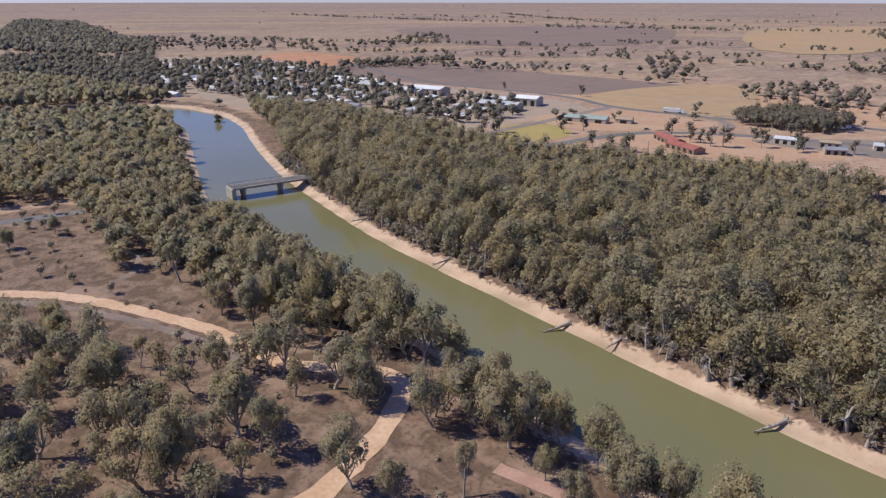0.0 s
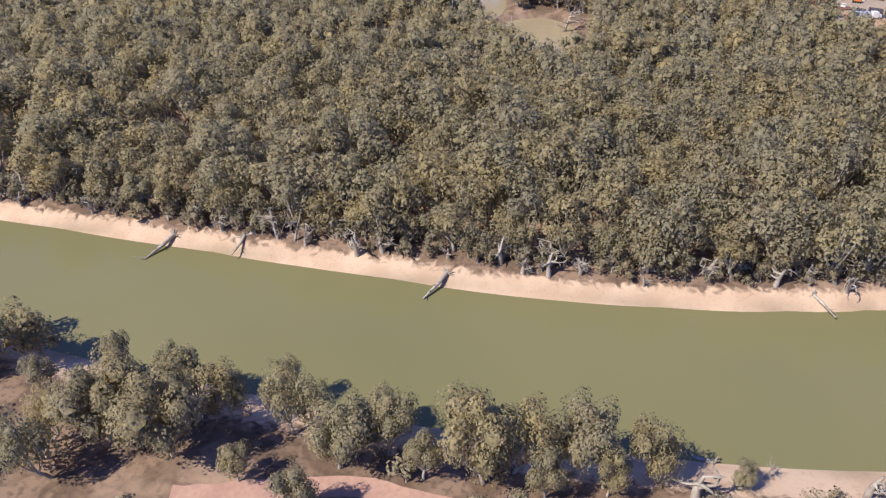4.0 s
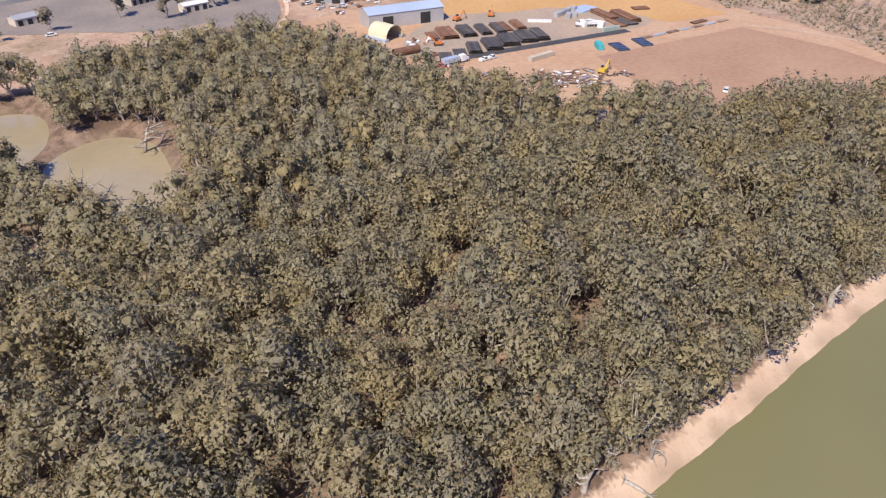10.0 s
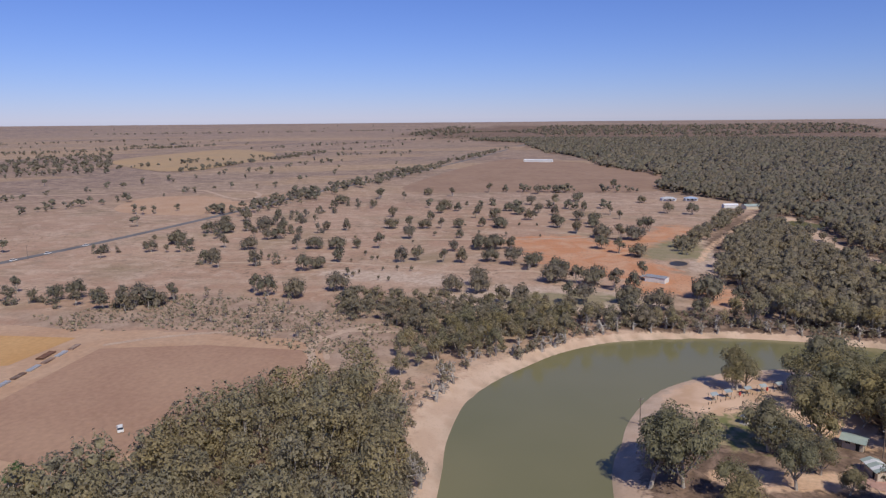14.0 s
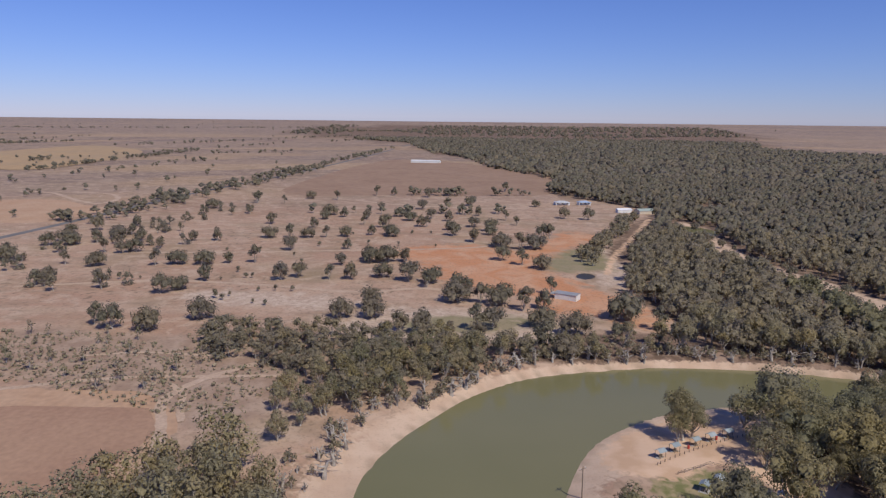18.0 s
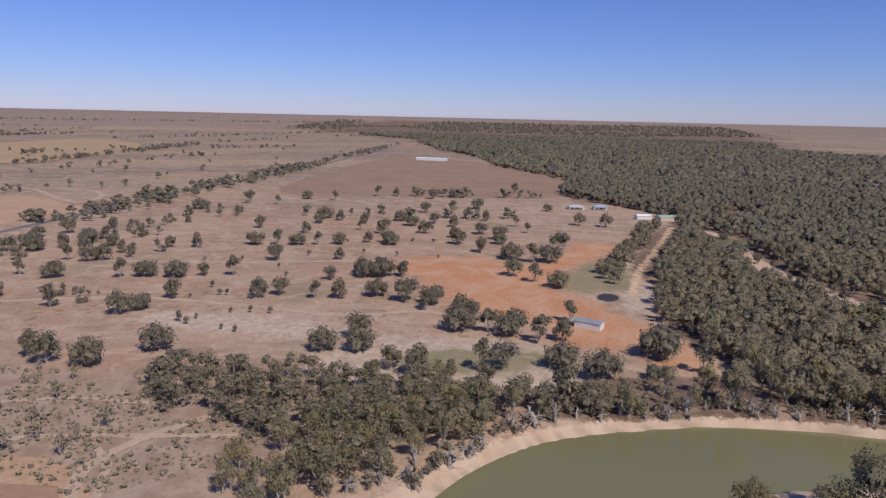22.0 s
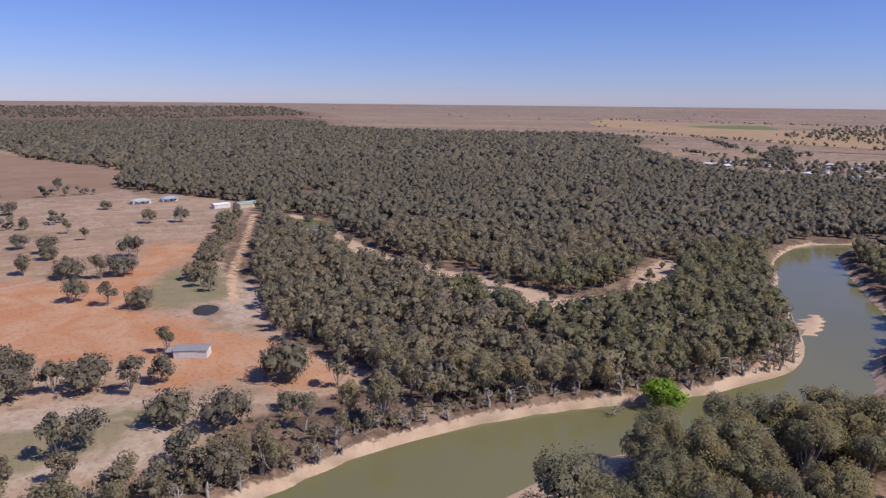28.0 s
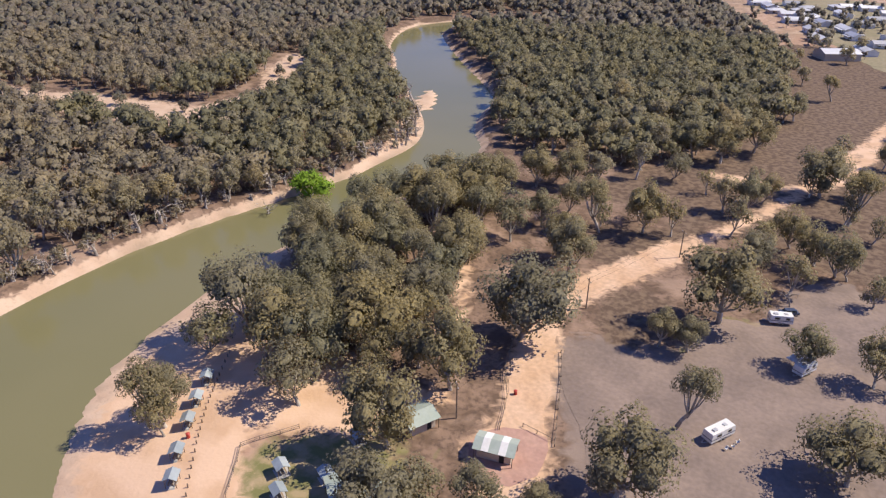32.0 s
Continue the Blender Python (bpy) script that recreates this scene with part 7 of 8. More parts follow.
# ---- the south town ----
SOUTH_TOWN = np.array([(880, -790), (880, -850), (690, -1060), (500, -1180), (340, -1080), (340, -850), (420, -740), (640, -745)], float)
for i in range(-12, 12):
    for j in range(-10, 10):
        x, y = 560 + i * 30 + town_rng.uniform(-6, 6), -950 + j * 38 + town_rng.uniform(-6, 6)
        if inside(SOUTH_TOWN, np.array([x]), np.array([y]))[0] and town_rng.random() < 0.62:
            put_house(town_rng.choice((0, 1, 3, 5, 5)), x, y, 10 + 90 * town_rng.randrange(4), "houses of the south town")
for x, y, w, d in ((505, -1060, 34, 20), (548, -1075, 26, 12), (580, -1085, 26, 12), (610, -1090, 26, 12), (655, -1045, 40, 14), (540, -940, 36, 14)):
    shed("large pale packing shed behind the town", x, y, 15, w, d, 7, 3, CREAM_WALL, WHITE_ROOF, 3, "hall")
for x, y in ((230, -584), (210, -548), (193, -544), (174, -573), (157, -424), (184, -450), (164, -472), (151, -559), (155, -620), (148, -452), (200, -590), (215, -610), (130, -520), (120, -470), (140, -600), (180, -610), (100, -540), (110, -430), (170, -500), (186, -520), (205, -520), (222, -560), (240, -600), (140, -480), (160, -530), (125, -560), (190, -480), (170, -620), (118, -500), (205, -572)):
    put_house(town_rng.choice((0, 5, 1, 5)), x, y, 25 + 90 * town_rng.randrange(4), "houses beyond the camp")
shed("large white roofed hall at the edge of trees", 172, -398, 30, 22, 14, 4, 2, CREAM_WALL, WHITE_ROOF, 3, "hall")

# ---- bridge ----
bridge = thing("bridge", "grey concrete road bridge on two piers with steel rails", "bridge", -274.5, 109, 82, 0)
part("deck", Geo().box(0, 0, 1.9, 56, 8.4, 0.5), BRIDGE_GREY, bridge)
part("road_surface", Geo().box(0, 0, 2.404, 56, 7.0, 0.05), ASPHALT, bridge)
for y in (-3.2, 0, 3.2):
    part("girder", Geo().box(0, y, 1.2, 56, 0.5, 0.7), BRIDGE_GREY, bridge)
for y in (-4.0, 4.0):
    part("rail", Geo().box(0, y, 3.3, 56, 0.12, 0.16).box(0, y, 2.85, 56, 0.1, 0.1), GREY_STEEL, bridge)
    for k in range(15):
        part("rail_post", Geo().box(-27 + k * 3.86, y, 2.4, 0.16, 0.16, 0.95), GREY_STEEL, bridge)
for x in (-22.0, -3.0, 16.0):
    p_ = part("pier", Geo().box(x, 0, -7, 1.1, 6.6, 7.4), BRIDGE_GREY, bridge)
    part("headstock", Geo().box(x, 0, 0.3, 1.5, 8.0, 0.65), BRIDGE_GREY, p_)
for x in (-27.5, 27.5):
    part("abutment", Geo().box(x, 0, -4, 2.0, 9.0, 5.9), CONCRETE, bridge)
ramp = ribbon("road_ramp", [(-270.5, 136.5), (-262, 165), (-262, 200), (-280, 240)], 7.5, ASPHALT, 0.12, "sealed road leading off the bridge into trees", "road", 0.2)

# ---- camping ground ----


def shelter(x, y, turn):
    ob = thing("picnic_shelter", "small picnic shelter with blue grey pitched roof and table", "shelter", x, y, turn, ground_z(x, y) - 0.05, "picnic shelters")
    part("slab", Geo().box(0, 0, 0, 3.4, 3.0, 0.12), CONCRETE, ob)
    part("roof", Geo().gable(2.9, 2.6, 2.25, 0.75, 0.25, 0.07), SLATE_STEEL, ob)
    for sx in (-1.3, 1.3):
        for sy in (-1.15, 1.15):
            part("post", Geo().box(sx, sy, 0.12, 0.12, 0.12, 2.15), POST_WOOD, ob)
    t = part("table", Geo().box(0, 0, 0.82, 1.8, 0.7, 0.06), TABLE_WOOD, ob)
    part("table_leg", Geo().box(-0.6, 0, 0.12, 0.1, 0.5, 0.7).box(0.6, 0, 0.12, 0.1, 0.5, 0.7), POST_WOOD, t)
    for sy in (-0.75, 0.75):
        part("bench", Geo().box(0, sy, 0.5, 1.8, 0.28, 0.05).box(-0.6, sy, 0.12, 0.08, 0.2, 0.38).box(0.6, sy, 0.12, 0.08, 0.2, 0.38), TABLE_WOOD, ob)
    return ob


first = shelter(256, 36, 122)
first.matrix_basis = first.matrix_basis @ Matrix.Diagonal((0.8, 0.8, 0.88, 1))
for x, y, t_ in ((260.3, 31, 32), (265, 24, 32), (268.5, 18.5, 32), (271.7, 12.6, 32), (241.6, 25.2, 60), (233.9, 22.8, 60), (238.4, 29.7, 60), (234.5, 12.5, 60)):
    copy_thing(first, pose(x, y, ground_z(x, y) - 0.05, 0, 0, t_ + 90))


def kiosk(label, x, y, turn, w, d, stripes=False):
    ob = thing("amenities_block", label, "building", x, y, turn, 0.1)
    part("wall", Geo().box(0, 0, 0, w - 1.0, d - 1.4, 2.5).ends(w - 1.0, d - 1.4, 2.5, 0.5), CREAM_WALL, ob)
    part("roof", Geo().gable(w, d, 2.5, 0.9, 0.2, 0.08), GREEN_STEEL, ob)
    if stripes:
        for k in (-1, 1):
            part("skylight_sheet", Geo().gable(0.9, d, 2.59, 0.9, 0.21, 0.03, k * w * 0.22), WHITE_PAINT, ob)
    for sx in (-1, 1):
        for sy in (-1, 1):
            part("post", Geo().box(sx * (w / 2 - 0.15), sy * (d / 2 - 0.1), 0, 0.12, 0.12, 2.5), POST_WOOD, ob)
    part("door", Geo().box(-w * 0.2, d / 2 - 0.66, 0, 0.9, 0.06, 2.05), DARK, ob)
    windows(ob, w - 1.2, d - 1.42, 0.6, 1.6)
    return ob


kiosk("pale green roofed kiosk with white skylight strips", 211.4, 3.2, 10, 7.2, 4.6, True)
kiosk("pale green roofed amenities block beside lawn", 227.4, 3.4, 62, 6.2, 5.6)
kiosk("large pale green roofed camp kitchen beside lawn", 227.5, 23.4, 48, 9.0, 7.0)

fence_rng = random.Random(3)


def post_row(label, pts, gap, h, r, m, name="bollard_row", rails=0):
    line = curve(pts, gap)
    ob = thing(name, label, "fence", float(line[0][0]), float(line[0][1]), 0, ground_z(*line[0]))
    base = np.array((line[0][0], line[0][1], ground_z(*line[0])))
    prev = None
    for px_, py_ in line:
        z = ground_z(px_, py_)
        q = np.array((px_, py_, z)) - base
        part("post", Geo().bar((q[0], q[1], q[2] - 0.15), (q[0] + fence_rng.uniform(-0.04, 0.04), q[1], q[2] + h), r, 6), m, ob)
        if rails and prev is not None:
            for k in range(rails):
                zz = h * (0.92 - 0.4 * k)
                part("rail", Geo().bar((prev[0], prev[1], prev[2] + zz), (q[0], q[1], q[2] + zz), 0.05, 5), m, ob)
        prev = q
    return ob


post_row("row of short timber bollards beside picnic shelters", [(251, 38), (257, 30.5), (262, 24), (266.5, 17.5), (271, 10), (275, 3)], 1.7, 0.8, 0.13, POST_WOOD)
post_row("low timber rail along the camp road", [(203, -4), (206, -14), (209, -24), (212, -32)], 2.2, 0.7, 0.12, POST_WOOD, "log_rail", 1)
post_row("timber post and rail fence beside the camp road", [(213.5, -3), (216, -12), (220, -20), (223, -32)], 2.8, 1.1, 0.08, POST_WOOD, "rail_fence", 2)
post_row("wire fence round the camp lawn", [(246, 34), (250, 27), (252, 24), (248, 18), (246, 15)], 2.5, 1.1, 0.05, POST_WOOD, "rail_fence", 2)
post_row("timber gate rail by the kiosk", [(210, -6), (204, -5)], 2.2, 1.0, 0.08, POST_WOOD, "rail_fence", 1)


def pole(x, y, label="leaning timber power pole with cross arm", h=8.5, turn=40.0):
    ob = thing("power_pole", label, "power pole", x, y, turn, ground_z(x, y) - 0.1, "power poles")
    part("mast", Geo().bar((0, 0, 0), (0.1, 0, h), 0.17, 8, 0.12), POST_WOOD, ob)
    part("cross_arm", Geo().box(0.1, 0, h - 0.7, 0.12, 2.2, 0.12), POST_WOOD, ob)
    for y_ in (-0.9, 0.0, 0.9):
        part("insulator", Geo().bar((0.1, y_, h - 0.58), (0.1, y_, h - 0.36), 0.06, 6), WHITE_PAINT, ob)
    return ob


camp_poles = [(222, -2), (213, -52), (199, -90), (236, 60)]
for x, y in camp_poles:
    pole(x, y)
for (ax, ay), (bx, by) in zip(camp_poles[:-1], camp_poles[1:]):
    if math.hypot(ax - bx, ay - by) < 70:
        w_ = thing("power_line", "thin sagging power wires between poles", "wire", ax, ay, 0, 0.0)
        for o in (-0.8, 0.8):
            pts = [((bx - ax) * u + o, (by - ay) * u, 7.9 - 4 * 0.7 * u * (1 - u)) for u in (0, 0.25, 0.5, 0.75, 1)]
            v, f = tube(pts, [0.018] * 5, 4)
            part("wire", Geo().add(v, [tuple(t) for t in f]), RUBBER, w_)
for x, y in ((103, 268), (178, 486), (279, 478), (421, 447), (-188, 300), (-60, 430)):
    pole(x, y, "tall timber power pole beside a road", 10)


def caravan(label, x, y, turn, length=6.2, annexe=False):
    ob = thing("caravan", label, "caravan", x, y, turn, 0.12, "caravans")
    b = Geo().box(0, 0, 0.45, length, 2.3, 1.0).box(0, 0, 1.45, length, 2.3, 0.95, 0, 0.95)
    part("body", b, WHITE_PAINT, ob)
    part("stripe", Geo().box(0, 0, 1.05, length + 0.02, 2.32, 0.18), NAVY, ob)
    part("roof_hatch", Geo().box(-length * 0.2, 0, 2.4, 0.7, 0.7, 0.15).box(length * 0.25, 0.2, 2.4, 0.9, 0.7, 0.22), GREY_STEEL, ob)
    for s in (-1, 1):
        part("window", Geo().box(length * 0.2, s * 1.13, 1.45, 1.2, 0.06, 0.55), GLASS, ob)
        part("window", Geo().box(-length * 0.25, s * 1.13, 1.45, 0.9, 0.06, 0.55), GLASS, ob)
        wheel(ob, -0.4, s * 1.05, 0.35, 0.22)
        wheel(ob, 0.4, s * 1.05, 0.35, 0.22)
    part("drawbar", Geo().bar((length / 2, 0.5, 0.5), (length / 2 + 1.3, 0, 0.5), 0.06, 5).bar((length / 2, -0.5, 0.5), (length / 2 + 1.3, 0, 0.5), 0.06, 5), GREY_STEEL, ob)
    if annexe:
        part("awning", Geo().box(0, -2.3, 2.2, length * 0.7, 2.4, 0.05), WHITE_PAINT, ob)
    return ob


caravan("white caravan with navy stripe standing on gravel", 177.5, -21.5, 58)
caravan("white caravan under a gum tree", 171.5, -69, 20, 5.2)
caravan("white camper with silver awning beside a gum", 165, -51, 60, 5.0, True)
car("dark four wheel drive parked behind a caravan", 170, -74, 30, NAVY)
car("white wagon parked in shade", 152, -28, 20, WHITE_PAINT)
car("white wagon parked beside gum trees", 148, -60, 70, WHITE_PAINT)
for x, y, t_ in ((174.6, -19.8, 10), (175.6, -18.6, 70), (174.0, -21.4, 30)):
    ob = thing("camp_chair", "folding camp chair beside a caravan", "chair", x, y, t_, 0.12)
    part("seat", Geo().box(0, 0, 0.42, 0.5, 0.5, 0.05), WHITE_PAINT, ob)
    part("backrest", Geo().box(-0.25, 0, 0.45, 0.05, 0.5, 0.5), WHITE_PAINT, ob)
    for sx in (-0.2, 0.2):
        for sy in (-0.2, 0.2):
            part("leg", Geo().box(sx, sy, 0, 0.04, 0.04, 0.43), GREY_STEEL, ob)
for x, y in ((262.5, 26.5), (269.5, 16.5), (215, -14)):
    ob = thing("rubbish_bin", "red rubbish bin standing beside bollards", "bin", x, y, 30, ground_z(x, y))
    part("drum", Geo().bar((0, 0, 0), (0, 0, 1.0), 0.36, 10), RED_PAINT, ob)
    part("lid", Geo().bar((0, 0, 1.0), (0, 0, 1.12), 0.4, 10, 0.2), RED_PAINT, ob)

# ---- scattered trees, shrubs and litter too many to count ----
STREET = gum(171, 8, 3.4, 0.2, 5, 2.2, 10, 0.9, 2, 4, 0.85), gum(172, 10, 3.6, 0.22, 5, 2.4, 10, 0.9, 2, 4, 0.85)
sp, rng_ = spots_in(np.concatenate([WEST_TOWN]), 12, 31, 3.0, lambda x, y: np.array([min(math.hypot(a - hx, b_ - hy) for hx, hy in town_spots) > 9 for a, b_ in zip(x, y)]))
wood_mass("town_trees", "dark street and garden trees between the houses", sp, rng_, STREET, 0.75, 1.4, BOX_LEAF, "town trees")
sp, rng_ = spots_in(TOWN_EDGE, 11, 35, 3.0, lambda x, y: np.array([min(math.hypot(a - hx, b_ - hy) for hx, hy in town_spots) > 8 for a, b_ in zip(x, y)]))
wood_mass("town_edge_wood", "dark trees round houses at the town's edge", sp, rng_, STREET, 0.9, 1.5, BOX_LEAF, "town trees")
sp, rng_ = spots_in(SOUTH_TOWN, 19, 32)
wood_mass("south_town_trees", "dark garden trees between far houses", sp, rng_, STREET, 0.8, 1.3, BOX_LEAF, "town trees")
clump = curve([(-214, 456), (-214, 500), (-195, 524), (-160, 515), (-142, 480), (-158, 452)], 6, True)
sp, rng_ = spots_in(clump, 6, 33)
wood_mass("roadside_clump", "dense dark clump of trees at the highway junction", sp, rng_, mid_kinds, 0.8, 1.05, BOX_LEAF, "tree clump")
flat_spots = [(180, -102), (171, -83), (166, -104), (158, -99), (152, -88), (179, -113), (201, -140), (189, -156), (171, -155), (204, -102), (152, -128), (160, -136), (189, -111), (215, -108), (224, -98), (165, -51), (150, -51)]
wood_mass("flat_gums", "scattered gums over the dry flat behind the camp", np.array([(x, y, ground_z(x, y)) for x, y in flat_spots]), np.random.default_rng(73), near_kinds, 0.55, 0.9, CAMP_LEAF, "gums")
bend_spots = [(275, 133), (282, 126), (277, 139), (288, 119), (290, 112), (305, 121), (309, 112), (317, 106), (316, 98), (329, 129), (321, 93), (301, 131), (338, 121), (340, 111), (346, 101), (329, 86), (294, 126), (298, 117), (311, 126), (322, 116), (286, 133), (330, 104), (333, 95), (348, 122)]
wood_mass("bend_gums", "green river gums crowding the top of the bend", np.array([(x, y, ground_z(x, y)) for x, y in bend_spots]), np.random.default_rng(71), near_kinds, 0.6, 0.85, CAMP_LEAF, "gums")
BELT = np.array([(334, 200), (322, 178), (312, 160), (296, 146), (288, 130), (300, 110), (318, 86), (334, 64), (341, 36), (346, 36), (341, 62), (345, 76), (346, 104), (356, 134), (354, 163), (358, 186), (342, 204)], float)
sp, rng_ = spots_in(BELT, 6.4, 34, 12, lambda x, y: np.array([noise.noise((a * 0.05, b_ * 0.05, 4.4)) for a, b_ in zip(x, y)]) > -0.35)
wood_mass("bend_thicket", "thick belt of small gums behind the river bend", sp, rng_, [gum(210 + k, 9, 4.4, 0.05, 14, 1.7, 44, 0.38, 6, 4, 0.72, single=True, plain=True) for k in range(3)], 0.6, 1.15, MIXED_LEAF, "thicket")


def mass(name, label, pts, seed, kinds, lo, hi, leaf, category):
    p = np.array([(x, y, ground_z(x, y)) for x, y in pts])
    return wood_mass(name, label, p, np.random.default_rng(seed), kinds, lo, hi, leaf, category)


BOXY = [gum(181, 9, 3.8, 0.22, 6, 2.0, 14, 0.8, 2, 4, 0.85), gum(182, 8, 3.2, 0.2, 5, 1.9, 14, 0.8, 2, 4, 0.85)]
mass("plain_trees", "scattered dark box trees on the dry plain", [(294, 547), (280, 493), (316, 505), (312, 492), (331, 498), (360, 517), (367, 504), (331, 600), (359, 604), (399, 699), (396, 666), (397, 627), (399, 589), (441, 617), (517, 645),
     (464, 571), (656, 742), (553, 626), (638, 704), (617, 868), (604, 803), (625, 805), (608, 1009), (546, 890), (555, 871), (439, 485), (899, 854), (564, 465), (639, 512), (644, 501), (666, 493), (813, 432), (905, 498), (895, 519),
     (560, 880), (610, 812), (640, 520), (850, 445)], 41, BOXY, 0.8, 1.3, BOX_LEAF, "trees")
mass("town_edge_trees", "scattered trees between the motel and the highway", [(-216, 372), (-200, 370), (-190, 364), (-180, 359), (-173, 362), (-196, 362), (-134, 386), (-144, 551), (-124, 527), (-110, 520), (-98, 511), (-80, 522), (-60, 520), (-40, 530),
     (-29, 533), (-18, 529), (-227, 299), (-218, 304), (-211, 309), (-205, 306), (-272, 326), (-266, 342), (-307, 282), (-304, 295), (-300, 288), (-384, 492), (-462, 469), (-135, 380), (-140, 392), (-110, 400), (-86, 396), (-70, 404), (-96, 412), (-40, 392), (-160, 430), (-168, 392), (-156, 378), (-20, 400), (10, 410), (30, 400), (-64, 452)],
     42, [gum(184, 11, 4.4, 0.16, 10, 2.1, 18, 0.6, 2, 4, 0.8, single=True, plain=True)], 0.7, 1.25, BOX_LEAF, "trees")
mass("depot_trees", "leafy trees among depot houses", [(100, 430), (120, 445), (126, 452), (150, 425), (146, 420), (165, 425), (172, 430), (176, 422), (130, 425), (152, 398), (50, 446), (54, 440), (60, 436), (14, 440), (8, 444), (112, 470), (160, 470),
     (176, 462), (200, 470), (215, 475), (226, 470), (268, 462), (184, 446), (205, 520), (216, 515), (230, 520), (130, 520), (140, 524), (95, 540), (80, 530), (60, 560), (20, 560), (-10, 556), (190, 545), (240, 556), (40, 545), (104, 556),
     (59, 538), (55, 414), (38, 415), (64, 419), (90, 441), (158, 458), (166, 461), (175, 448), (166, 406), (160, 387), (171, 402), (218, 465), (218, 453), (279, 526), (251, 489), (286, 505), (308, 504), (328, 522), (327, 505), (46, 420), (52, 428), (162, 448),
     (150, 455), (142, 462), (170, 440), (180, 430), (186, 424), (174, 414), (136, 470), (128, 476), (196, 470), (206, 462), (212, 470)],
     43, [gum(185, 10, 4.4, 0.16, 10, 1.9, 20, 0.55, 3, 4, 0.8, single=True, plain=True)], 0.55, 1.15, BOX_LEAF, "trees")
belt_rng = random.Random(46)
belt = []
for (ax, ay), (bx, by) in (((283, 454), (292, 429)), ((292, 429), (300, 400)), ((300, 400), (318, 371)), ((318, 371), (324, 341)), ((324, 341), (320, 300)), ((320, 300), (332, 284))):
    for k in range(8):
        u = belt_rng.random()
        belt.append((ax + (bx - ax) * u + belt_rng.gauss(0, 3), ay + (by - ay) * u + belt_rng.gauss(0, 3)))
for cx, cy in ((507, 382), (533, 376), (429, 285), (432, 313), (580, 347), (538, 301), (668, 328), (724, 328), (717, 303), (470, 360), (452, 400), (600, 330), (630, 345), (560, 330)):
    belt += [(cx + belt_rng.gauss(0, 11), cy + belt_rng.gauss(0, 7)) for _ in range(5)]
mass("paddock_belt", "belt and clumps of dark box trees by the highway paddock", belt, 47, [gum(186, 8, 3.4, 0.16, 9, 1.5, 22, 0.5, 3, 4, 0.75, single=True, plain=True), gum(187, 7, 3.8, 0.16, 9, 1.5, 22, 0.5, 3, 4, 0.7, single=True, plain=True)], 0.7, 1.2, BOX_LEAF, "trees")
# belts and groves far out on the plain
far_groves = []
for k, (outline, gap) in enumerate((([(1045, 1242), (1500, 1420), (1715, 1356), (1100, 900), (1020, 1000)], 30), ([(-1695, 562), (-1566, 675), (-1219, 772), (-1084, 682), (-1190, 500), (-1290, 412)], 34),                                     ([(-680, 2089), (-656, 2494), (-417, 2475), (-228, 1434), (-362, 1416)], 34),
                                    ([(-535, 830), (-520, 934), (-416, 791), (-382, 613), (-467, 698)], 27), ([(-297, 653), (-262, 717), (-218, 661), (-185, 690), (-162, 584), (-195, 555), (-243, 560)], 21),
                                    ([(-147, 556), (-133, 610), (-80, 595), (-70, 526), (-114, 506)], 15), ([(-1682, 490), (-1611, 553), (-803, 244), (-761, 186)], 17), ([(-791, 492), (-757, 686), (-730, 659), (-759, 471)], 13),
                                    ([(-1116, 752), (-1430, 1205), (-1191, 1064), (-1017, 779)], 30), ([(1377, -1701), (1552, -2416), (1471, -2547), (1359, -2514), (929, -2454), (701, -1790), (883, -1505)], 36),
                                    ([(523, -2262), (523, -2724), (404, -2748), (344, -2129)], 26), ([(1030, -1183), (1000, -1216), (800, -899), (811, -857)], 13), ([(324, -808), (290, -917), (220, -1073), (202, -730), (242, -696)], 17))):
    sp, rng_ = spots_in(np.array(outline, float), gap, 400 + k)
    far_groves += [(float(a), float(b_)) for a, b_, _ in sp]
FAR_TREE = [gum(193, 9, 4.6, 0.12, 5, 2.8, 4, 1.4, 0, 3, 0.95, single=True, plain=True), gum(194, 11, 5.2, 0.12, 5, 3.0, 4, 1.4, 0, 3, 0.95, single=True, plain=True)]
mass("far_groves", "dark belts and groves of trees across the plain", far_groves, 48, FAR_TREE, 0.8, 1.4, BOX_LEAF, "trees")
block_rng = random.Random(49)
block_trees = [(block_rng.uniform(95, 250), block_rng.uniform(-640, -390)) for _ in range(170)]
mass("block_trees", "garden trees between houses beyond the camp", [(x, y) for x, y in block_trees if abs(x - 172) > 12 or y < -412], 50, STREET, 0.5, 1.0, BOX_LEAF, "town trees")
plain_rng = np.random.default_rng(44)
far_pts = []
for k in range(2600):
    a, r = plain_rng.uniform(0, 6.283), 500 + 4000 * plain_rng.uniform(0, 1) ** 1.4
    x, y = 90 + r * math.cos(a), 40 + r * math.sin(a)
    n_ = noise.noise((x * 0.0018, y * 0.0018, 5.5))
    if n_ > plain_rng.uniform(-0.02, 0.5) + (0.12 if r < 1000 else 0) and not inside(np.array([(900, 330), (1600, 280), (1500, 100), (900, 0)]), np.array([x]), np.array([y]))[0] and not (-830 < x < -300 and 400 < y < 640):
        far_pts.append((x, y))
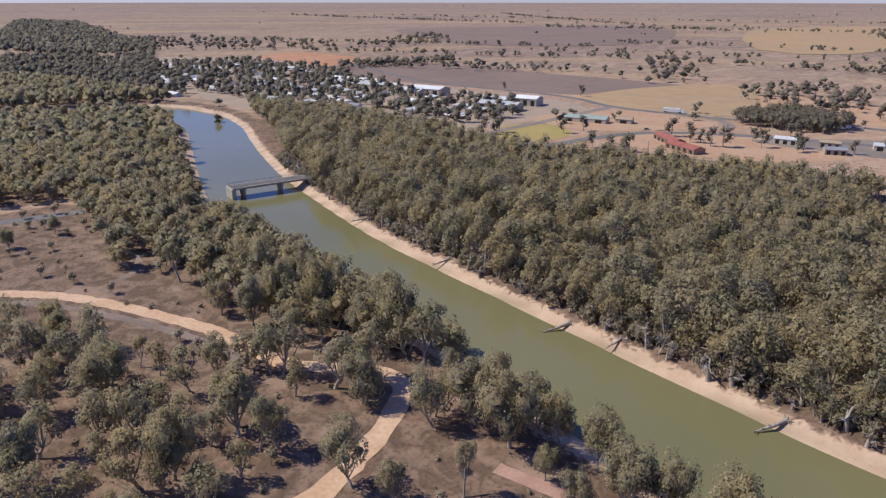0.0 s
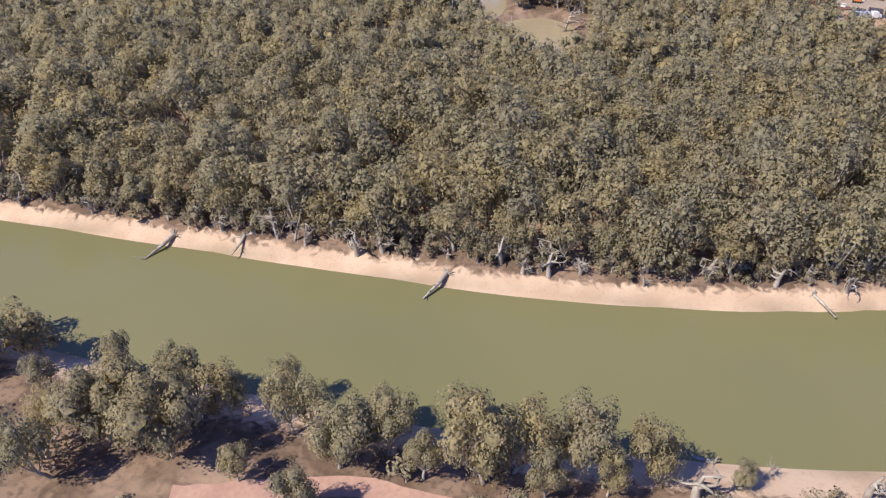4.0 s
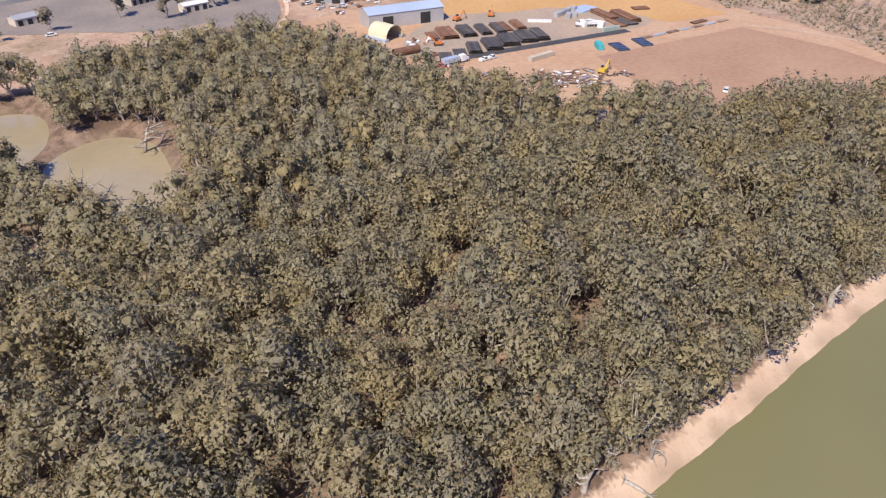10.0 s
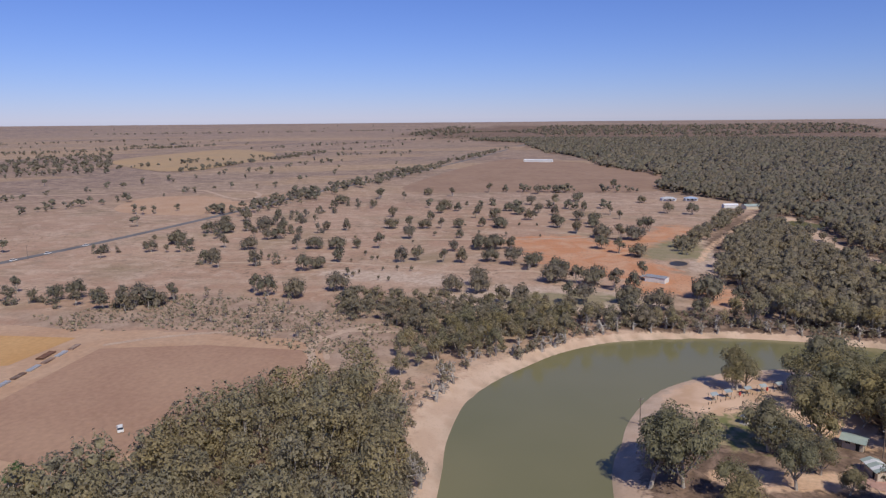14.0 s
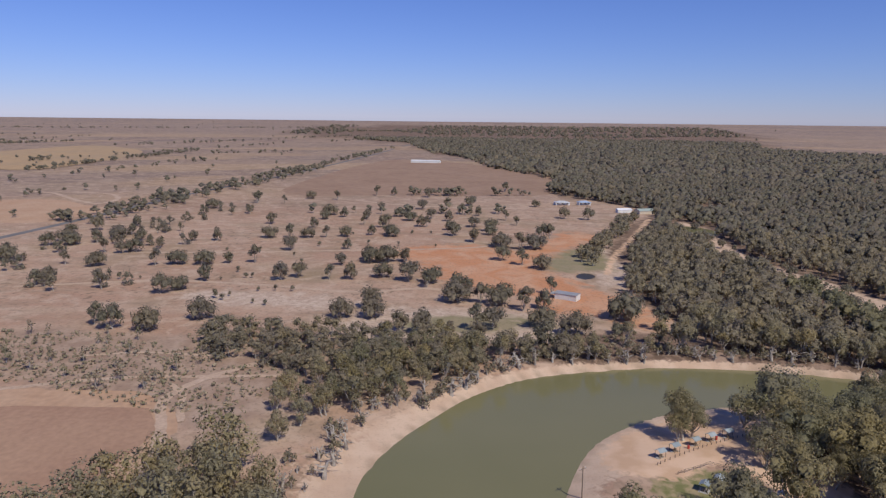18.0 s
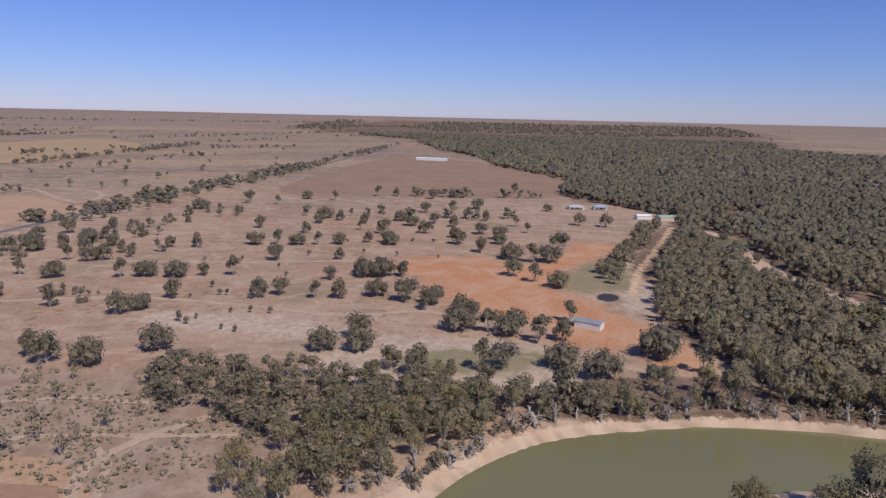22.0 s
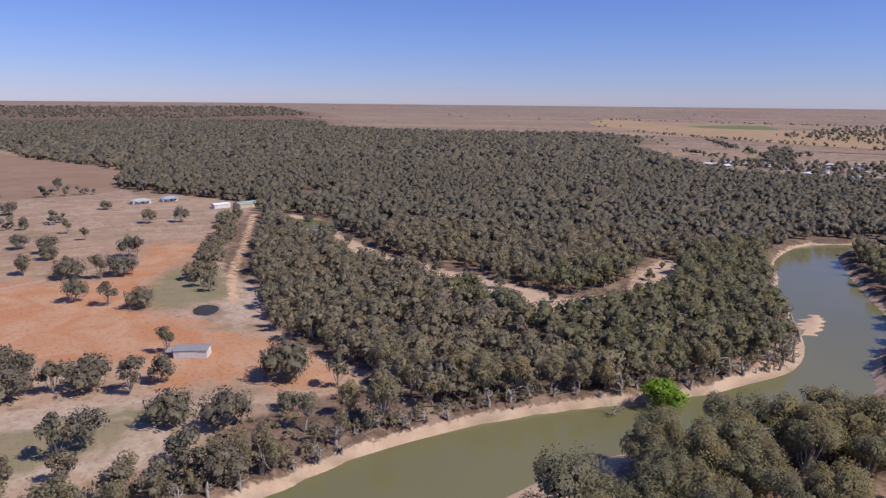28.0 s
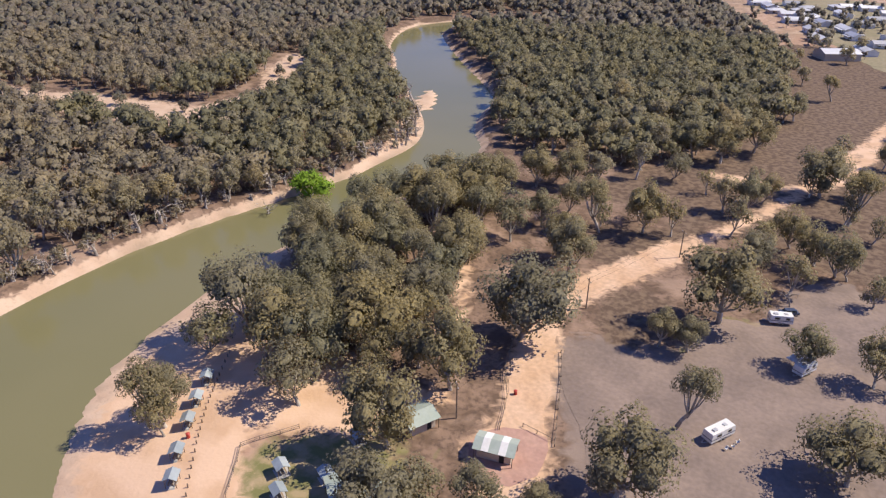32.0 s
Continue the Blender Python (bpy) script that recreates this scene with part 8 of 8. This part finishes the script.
for (ax, ay), (bx, by), n_ in (((-2900, 1650), (-1700, 1900), 130), ((-2400, 2500), (-950, 1900), 130), ((-1500, 1750), (-700, 2100), 90), ((1153, 801), (1553, 800), 60), ((1553, 797), (1830, 795), 46), ((2007, 1420), (2238, 1331), 40), ((1694, 710), (1832, 553), 20), ((1358, 2005), (1509, 1843), 40), ((1560, 1800), (1835, 1492), 50), ((1835, 1492), (2100, 1440), 30), ((640, 438), (1300, 376), 90), ((650, 412), (1300, 352), 80), ((1300, 376), (2100, 330), 70), ((3600, -500), (3500, 700), 160), ((3300, -900), (2900, -200), 90), ((2800, 300), (2500, 600), 40), ((3900, 800), (3000, 2400), 120), ((2700, 1700), (600, 3300), 120), ((-300, 2900), (-2600, 2000), 120), ((2500, -2100), (700, -3000), 120), ((126, 896), (232, 824), 14), ((181, 819), (250, 810), 10), ((212, 698), (325, 722), 18), ((266, 742), (305, 738), 8), ((-820, 520), (-560, 640), 30), ((-700, 900), (300, 1000), 90), ((-900, 1250), (500, 1500), 120), ((-300, 700), (200, 760), 30), ((-200, 560), (100, 640), 20), ((-1500, 700), (-800, 1100), 80), ((-700, 640), (-500, 700), 24), ((500, 780), (1500, 620), 46), ((700, 1100), (2300, 700), 70), ((600, 640), (900, 560), 22), ((-800, 500), (-760, 680), 40), ((-500, 900), (300, 1300), 50),
                               ((900, 185), (905, 20), 20), ((730, 250), (740, 60), 14), ((-1100, 620), (-700, 850), 60), ((2000, 1100), (3200, 500), 60), ((600, 1700), (2600, 1500), 70), ((900, -1400), (1700, -1500), 50), ((500, -1700), (1300, -2000), 60), ((900, -1000), (1300, -1350), 60), ((700, -800), (1100, -1000), 40), ((820, -760), (900, -1100), 40), ((300, -1300), (900, -2300), 40), ((-900, 900), (600, 1500), 60)):
    for k in range(n_):
        u = plain_rng.uniform(0, 1)
        far_pts.append((ax + (bx - ax) * u + plain_rng.normal() * 6, ay + (by - ay) * u + plain_rng.normal() * 6))
mass("distant_trees", "scattered far trees and tree lines on the plain", far_pts, 45, [gum(191, 8, 4.0, 0.15, 4, 2.6, 3, 1.4, 0, 3, 0.95, single=True, plain=True), gum(192, 9, 3.6, 0.15, 4, 2.5, 3, 1.4, 0, 3, 0.95, single=True, plain=True)], 0.7, 1.4, BOX_LEAF, "trees")

SHRUB = [gum(201, 1.3, 0.8, 0.05, 3, 0.6, 22, 0.3, 0, 3, 0.6), gum(202, 0.9, 0.7, 0.05, 3, 0.5, 22, 0.28, 0, 3, 0.6)]
SCRUB = np.array([(272, 180), (292, 150), (330, 130), (352, 190), (352, 285), (300, 335), (282, 300), (296, 240)], float)
sp, rng_ = spots_in(SCRUB, 2.5, 51, 6, lambda x, y: np.array([noise.noise((a * 0.07, b_ * 0.07, 2.2)) for a, b_ in zip(x, y)]) > -0.25)
wood_mass("dead_scrub", "low dry brown scrub on grey clay", sp, rng_, [gum(203, 1.2, 0.9, 0.05, 2, 0.7, 12, 0.34, 0, 3, 0.7), gum(204, 0.8, 0.8, 0.05, 2, 0.6, 11, 0.32, 0, 3, 0.7)], 0.4, 1.25, SCRUB_LEAF, "scrub")
sp, rng_ = spots_in(np.array([(285, 200), (320, 180), (352, 200), (352, 290), (320, 310), (300, 260)], float), 16, 52)
wood_mass("grey_shrubs", "grey half bare shrubs over dry scrub", sp, rng_, [gum(205, 6, 2.6, 0.2, 8, 1.1, 16, 0.4, 6, 4, 0.3)], 0.6, 1.2, SCRUB_LEAF, "shrubs")
sp, rng_ = spots_in(SOUTH_WOOD, 8.0, 53, 6, lambda x, y: (away(curve([(-211, -30), (-140, 9), (-95, 28), (-80, 28), (-66, 5), (-58, -30)], 4), x, y) > 5) & (np.array([noise.noise((a * 0.05, b_ * 0.05, 9.2)) for a, b_ in zip(x, y)]) > 0.0))
wood_mass("bank_scrub", "dry scrub and saplings under the river gums", sp, rng_, SHRUB + [gum(206, 4.5, 1.8, 0.15, 6, 1.0, 26, 0.34, 3, 4, 0.5)], 0.6, 1.2, SCRUB_LEAF, "scrub")

sp, rng_ = spots_in(EAST_BANK, 3.6, 54, 4.5, lambda x, y: np.array([noise.noise((a * 0.06, b_ * 0.06, 6.2)) for a, b_ in zip(x, y)]) > -0.15)
wood_mass("outer_bank_scrub", "dry pinkish brown scrub on the eroded outer bank", sp, rng_, SHRUB, 0.6, 1.6, SCRUB_LEAF, "scrub")

brush_rng = random.Random(9)
brush = []
for k in range(len(OUTER_BANK) - 1):
    a, b_ = OUTER_BANK[k], OUTER_BANK[k + 1]
    if -340 < a[0] < 350 and a[1] > -180:
        side = np.array((-(b_ - a)[1], (b_ - a)[0])) / np.linalg.norm(b_ - a)
        for _ in range(5 if a[0] < 210 else 2):
            q = a + (b_ - a) * brush_rng.random() + side * (brush_rng.uniform(3.5, 9) if a[0] > 300 and a[1] < 45 else brush_rng.uniform(5.0, 11.5)) * (2.2 if 195 < a[0] < 285 and a[1] > 80 else 1)
            brush.append((float(q[0]), float(q[1])))
mass("bank_brush", "olive bushes and saplings along the bank top", brush, 62, [gum(207, 4.2, 2.3, 0.06, 9, 1.0, 20, 0.34, 3, 4, single=True, plain=True, heads=4, shell=0.5), gum(208, 5.5, 2.0, 0.08, 9, 0.9, 20, 0.34, 3, 4, single=True, plain=True, heads=4, shell=0.4)], 0.55, 1.3, MIXED_LEAF, "bushes")

# tangles of fallen limbs and roots along the bank tops
TANGLE = []
for k in range(4):
    tv, tf = dead_tree(300 + k, 3.4, 5)
    TANGLE.append(((tv, tf), (tv[:3] * 0.01, np.array([(0, 1, 2)]), np.zeros((3, 3)))))
tangle_rng = random.Random(8)
tangle = []
for line, lo, hi, step_ in ((OUTER_BANK, 3.5, 10, 1), (OUTER_BANK, 4.5, 9, 1), (INNER_BANK, 6, 11, 4)):
    for k in range(0, len(line) - 1):
        a, b_ = line[k], line[k + 1]
        if -340 < a[0] < 380 and a[1] > -240 and (line is OUTER_BANK or a[0] < 200) and k % step_ == 0:
            side = np.array((-(b_ - a)[1], (b_ - a)[0])) / np.linalg.norm(b_ - a) * (1 if line is OUTER_BANK else -1)
            q = a + side * (tangle_rng.uniform(1.5, 7) if a[0] > 300 and a[1] < 45 and line is OUTER_BANK else tangle_rng.uniform(lo, hi)) * (2.3 if line is OUTER_BANK and 195 < a[0] < 285 and a[1] > 80 else 1)
            tangle.append((float(q[0]), float(q[1])))
mass("bank_tangle", "tangle of bleached fallen limbs and roots on the bank", tangle, 61, TANGLE, 0.6, 2.2, DEADWOOD, "fallen branches").data.materials[0] = DEADWOOD
